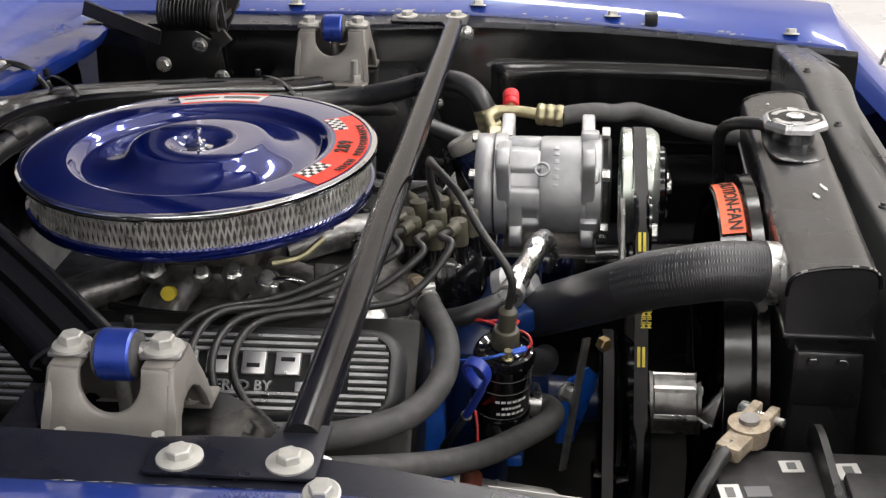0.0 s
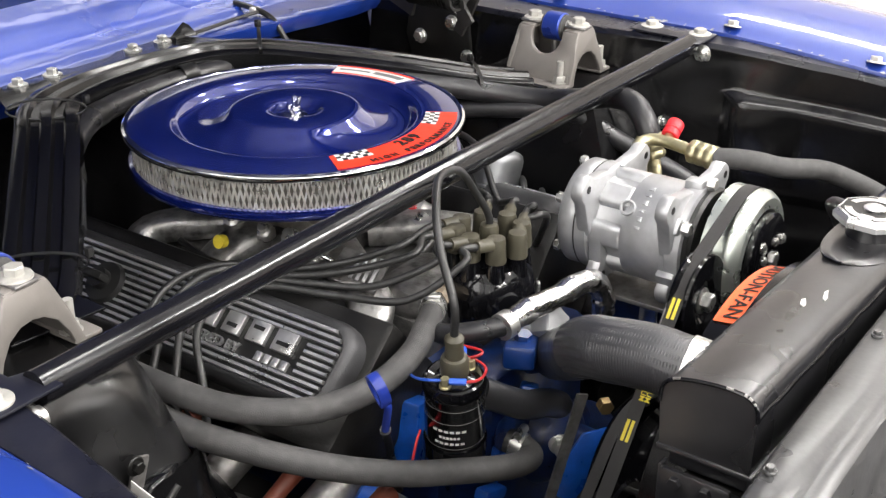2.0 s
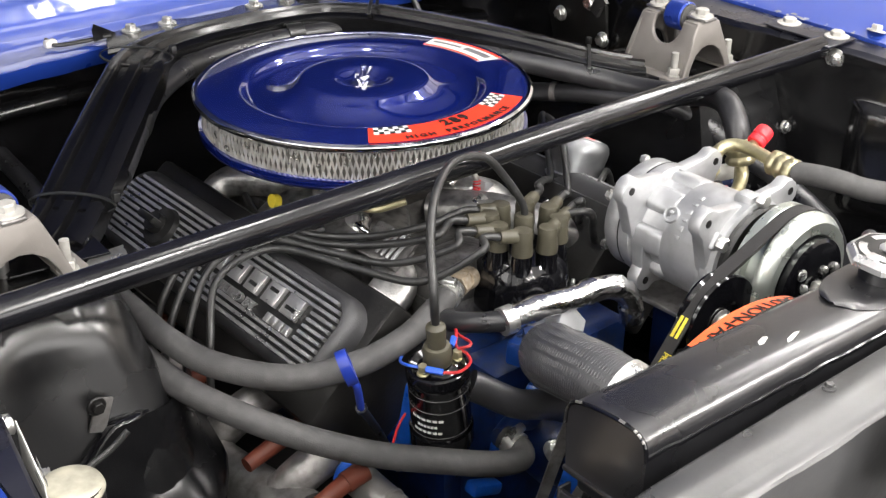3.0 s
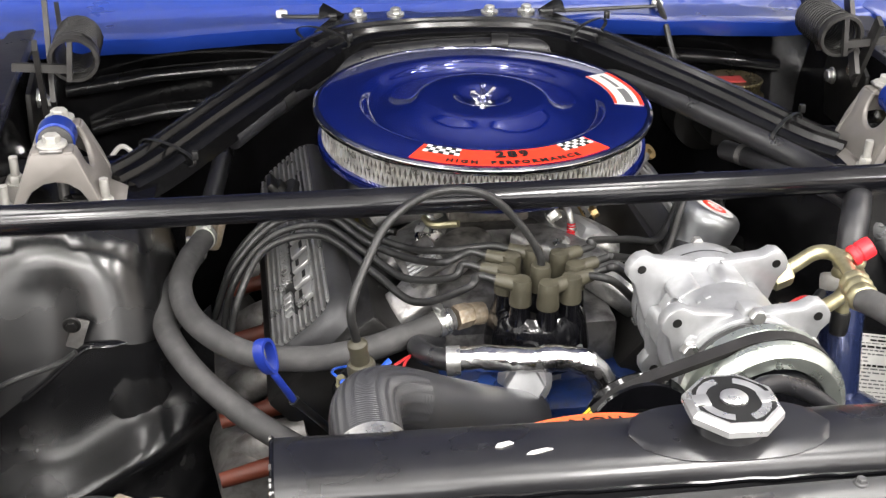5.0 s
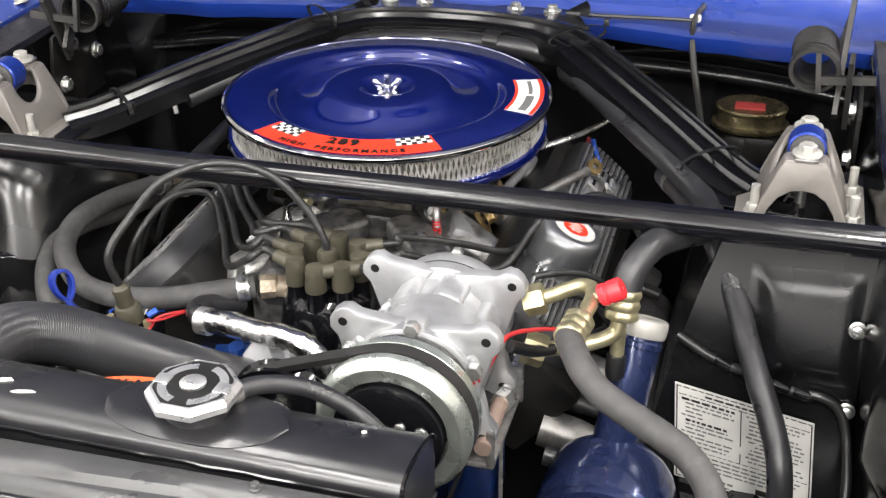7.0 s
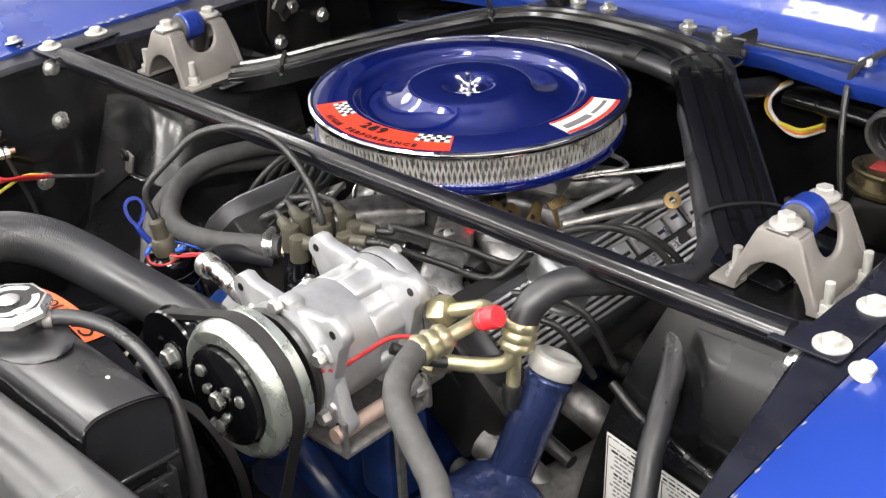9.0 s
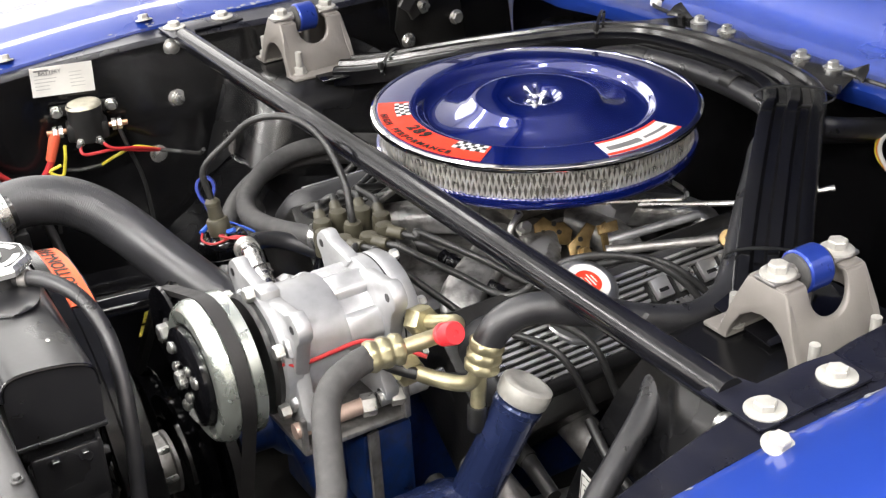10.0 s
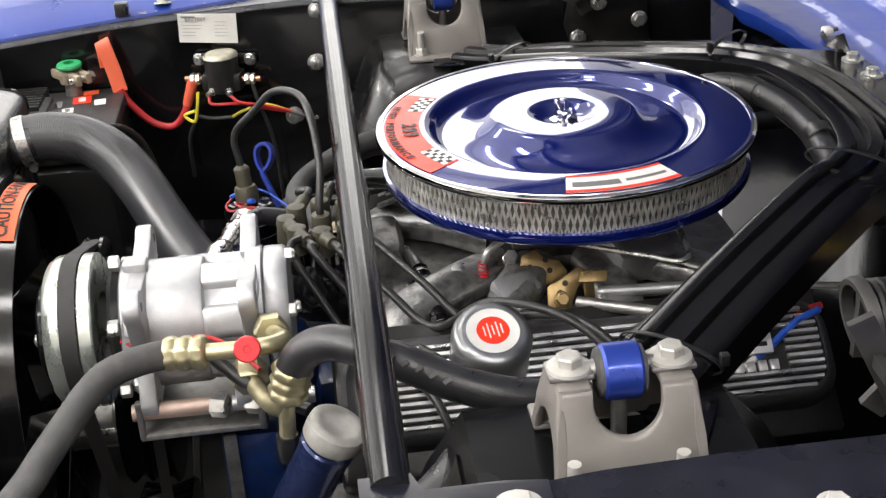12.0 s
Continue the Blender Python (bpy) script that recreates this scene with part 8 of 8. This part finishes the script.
# looms strapped under the brace legs
main_loom = wire("wiring_loom", [(-0.30, 0.14, 0.872), (-0.235, 0.215, 0.890), (-0.175, 0.285, 0.895), (-0.10, 0.33, 0.902), (0.0, 0.345, 0.904), (0.10, 0.335, 0.905), (0.15, 0.345, 0.89), (0.17, 0.40, 0.87), (0.18, 0.49, 0.85)], 0.014, RUBBER, "thick black taped wiring loom under the brace", "loom", None, 14, 7)
for p, d in (((-0.235, 0.215, 0.890), (0.6, 0.7, 0.19)), ((-0.10, 0.33, 0.902), (1, 0.3, 0)), ((0.06, 0.341, 0.909), (1, -0.15, 0))):
    bm = bmesh.new()
    lathe(bm, [(0.0135, -0.012), (0.0150, -0.011), (0.0152, 0.0), (0.0150, 0.011), (0.0135, 0.012)], at(p, d), 16, True)
    part("tape_band", bm, PLASTIC, main_loom)
for mt, pts in ((WIRE_RED, [(0.203, 0.295, 0.800), (0.206, 0.272, 0.796), (0.216, 0.245, 0.785), (0.220, 0.235, 0.772)]), (WIRE_BLUE, [(0.210, 0.290, 0.800), (0.218, 0.265, 0.794), (0.231, 0.238, 0.780), (0.240, 0.215, 0.768)]), (WIRE_WHITE, [(0.238, 0.220, 0.772), (0.244, 0.208, 0.766), (0.237, 0.205, 0.762), (0.233, 0.218, 0.769)])):
    wire("loose_wire", pts, 0.0035, mt, "short coloured wire behind the valve cover", "wire", None, 8, 6, "loose wires")
for k, mt in enumerate((WIRE_YELLOW, material("orange_wire", (0.7, 0.2, 0.03), 0.45), WIRE_WHITE)):
    o = k * 0.004
    wire("bulkhead_wire", [(0.200 + o * 0.5, 0.510, 0.858), (0.188 + o * 0.5, 0.474, 0.849), (0.183 + o * 0.6, 0.470, 0.828), (0.195 + o, 0.470, 0.812 - o * 0.5), (0.217 + o * 0.5, 0.471, 0.806 - o), (0.238, 0.474, 0.805 - o), (0.250, 0.512, 0.804 - o)], 0.0030, mt, "coloured wires in a bundle at the bulkhead", "wire", None, 8, 6, "bulkhead wires")


def fusible_relay():
    """Corner bracket with an earth eyelet on the tower seam."""
    t = thing("earth_strap", -0.46, -0.12, 0.77, "bare metal earth bracket on the tower seam", "bracket")
    bm = bmesh.new()
    box(bm, (-0.461, -0.1205, 0.776), (0.016, 0.004, 0.034), 0.001, pose(0, 0, 0, 0, 20, 0))
    part("bracket_plate", bm, STEEL, t)
    bolt("bracket_bolt", (-0.465, -0.1225, 0.788), (0, -1, 0), 0.006, DARK, t, 0.009)


fusible_relay()
for s in (-1, 1):
    for y, z in ((-0.118, 0.799), (-0.140, 0.716), (-0.150, 0.90)) if s > 0 else ((-0.158, 0.827), (-0.198, 0.748), (-0.150, 0.90)):
        bm = bmesh.new()
        m = at((s * (wall_x(y, z) - 0.001), y, z), (-s, 0, 0)) if s < 0 or z > 0.85 else at((0.5415, y + 0.010, z), (0, -1, 0.2)) @ Matrix.Diagonal((0.68, 0.68, 0.8, 1))
        lathe(bm, [(0, 0), (0.013, 0), (0.0135, 0.003), (0.010, 0.004), (0.009, 0.010), (0.0065, 0.0115), (0, 0.0115)], m, 14)
        single("panel_bolt", bm, ZINC, "zinc flanged bolt in the black wing panel", "bolt", "panel bolts")


def hood_latch():
    t = thing("bonnet_latch", 0.0, -0.735, 0.86, "dark metal bonnet latch bracket with bolts", "latch")
    bm = bmesh.new()
    plate(bm, [(-0.105, -0.10), (0.105, -0.10), (0.105, 0.030), (0.095, 0.036), (-0.070, 0.036), (-0.100, 0.030), (-0.108, 0.012)], at((-0.035, -0.703, 0.915), (0, -1, 0.1), (0, 0, 1)), 0.004, 0.001)
    box(bm, (-0.035, -0.720, 0.882), (0.20, 0.034, 0.005), 0.002)
    part("latch_plate", bm, TANK_BLACK, t)
    for x in (-0.122, 0.02):
        bolt("latch_bolt", (x, -0.706, 0.938), (0, -1, 0.1), 0.010, BOLT_PALE, t, 0.0135, 0.008)
    bm = bmesh.new()
    tube(bm, [(-0.145, -0.715, 0.90), (-0.148, -0.722, 0.86), (-0.150, -0.730, 0.80)], 0.009, 12)
    part("latch_rod", bm, STEEL, t, "dull steel rod below the latch")
    bm = bmesh.new()
    tube(bm, [(0.42, -0.73, 0.90), (0.43, -0.75, 0.94), (0.435, -0.76, 0.97)], 0.007, 12)
    part("prop_pin", bm, ZINC, t, "bright bonnet pin")


hood_latch()


def paint_chips():
    rnd = random.Random(7)
    for side in (-1, 1):
        bm = bmesh.new()
        for k in range(46):
            y = rnd.uniform(-0.68, 0.38) if k > 14 else rnd.gauss(-0.06, 0.05)
            c = rnd.uniform(0.02, 0.40)
            base = V(side * (0.622 + 0.012 * c), y, 0.9205 + 0.0065 * c - wing_drop(y))
            along, across = V(0, 1, 0), V(side * 0.88, 0, 0.477)
            n_ = V(-side * 0.477, 0, 0.88)
            r = rnd.uniform(0.0010, 0.0034)
            vs = []
            for i in range(8):
                a = 2 * math.pi * i / 8
                q = r * rnd.uniform(0.5, 1.2)
                p = base + along * (q * 1.6 * math.cos(a)) + across * min(0.004, q * 0.7) * math.sin(a) + n_ * 0.0006
                vs.append(bm.verts.new(p))
            bm.faces.new(vs)
        tagged(part("chipped_paint", bm, CHIP_GREY, body, "small grey chips along the wing edge"), "", "", "", "stuff")


CHIP_GREY = material("chipped_primer", (0.22, 0.22, 0.24), 0.6, vary=0.4, scale=90, bump=0.2)
paint_chips()

wire("vent_pipe", [(-0.470, 0.345, 0.752), (-0.461, 0.350, 0.768), (-0.449, 0.352, 0.779), (-0.437, 0.350, 0.772), (-0.430, 0.345, 0.755)], 0.0035, WIRE_WHITE, "short cream plastic pipe looped by the bulkhead", "pipe", None, 10, 6)

# crumpled taped loom lying along the inlet manifold
intake_loom = wire("intake_loom", [(-0.02, -0.082, 0.785), (0.02, -0.074, 0.790), (0.06, -0.068, 0.788), (0.10, -0.064, 0.786), (0.138, -0.060, 0.782), (0.165, -0.048, 0.772), (0.19, -0.03, 0.755)], 0.0075, PLASTIC, "black taped wiring loom lying over the inlet manifold", "loom", None, 10, 6)
for k in range(7):
    bm = bmesh.new()
    lathe(bm, [(0.0068, -0.008), (0.0095 + 0.002 * (k % 2), -0.006), (0.0088, 0.0), (0.0102 - 0.0015 * (k % 3), 0.006), (0.0068, 0.008)], at((0.04 + 0.016 * k, -0.0705 + 0.0016 * k, 0.789 - 0.001 * k), (1, 0.1 + 0.1 * (k % 2), -0.1 + 0.2 * (k % 3))), 9, True)
    part("tape_wrap", bm, GLOSS_BLACK, intake_loom)


# taped loom drooping across the shock tower below its pressing
tower_loom = wire("tower_loom", [(0.366, -0.120, 0.774), (0.401, -0.126, 0.757), (0.440, -0.131, 0.746), (0.485, -0.133, 0.733), (0.520, -0.134, 0.729), (0.538, -0.138, 0.714), (0.546, -0.152, 0.688), (0.549, -0.185, 0.655), (0.545, -0.22, 0.60)], 0.0050, PLASTIC, "black taped wiring loom drooping across the shock tower", "loom", None, 10, 6)
for p, d in (((0.452, -0.1315, 0.743), (0.9, -0.04, -0.3)), ((0.475, -0.1328, 0.7358), (0.95, -0.03, -0.28)), ((0.497, -0.1335, 0.7312), (0.97, -0.02, -0.2)), ((0.416, -0.128, 0.7525), (0.9, -0.1, -0.35))):
    bm = bmesh.new()
    lathe(bm, [(0.0046, -0.0095), (0.0060, -0.009), (0.0062, 0.0), (0.0058, 0.009), (0.0046, 0.0095)], at(p, d), 12, True)
    part("tape_wrap", bm, GLOSS_BLACK, tower_loom)
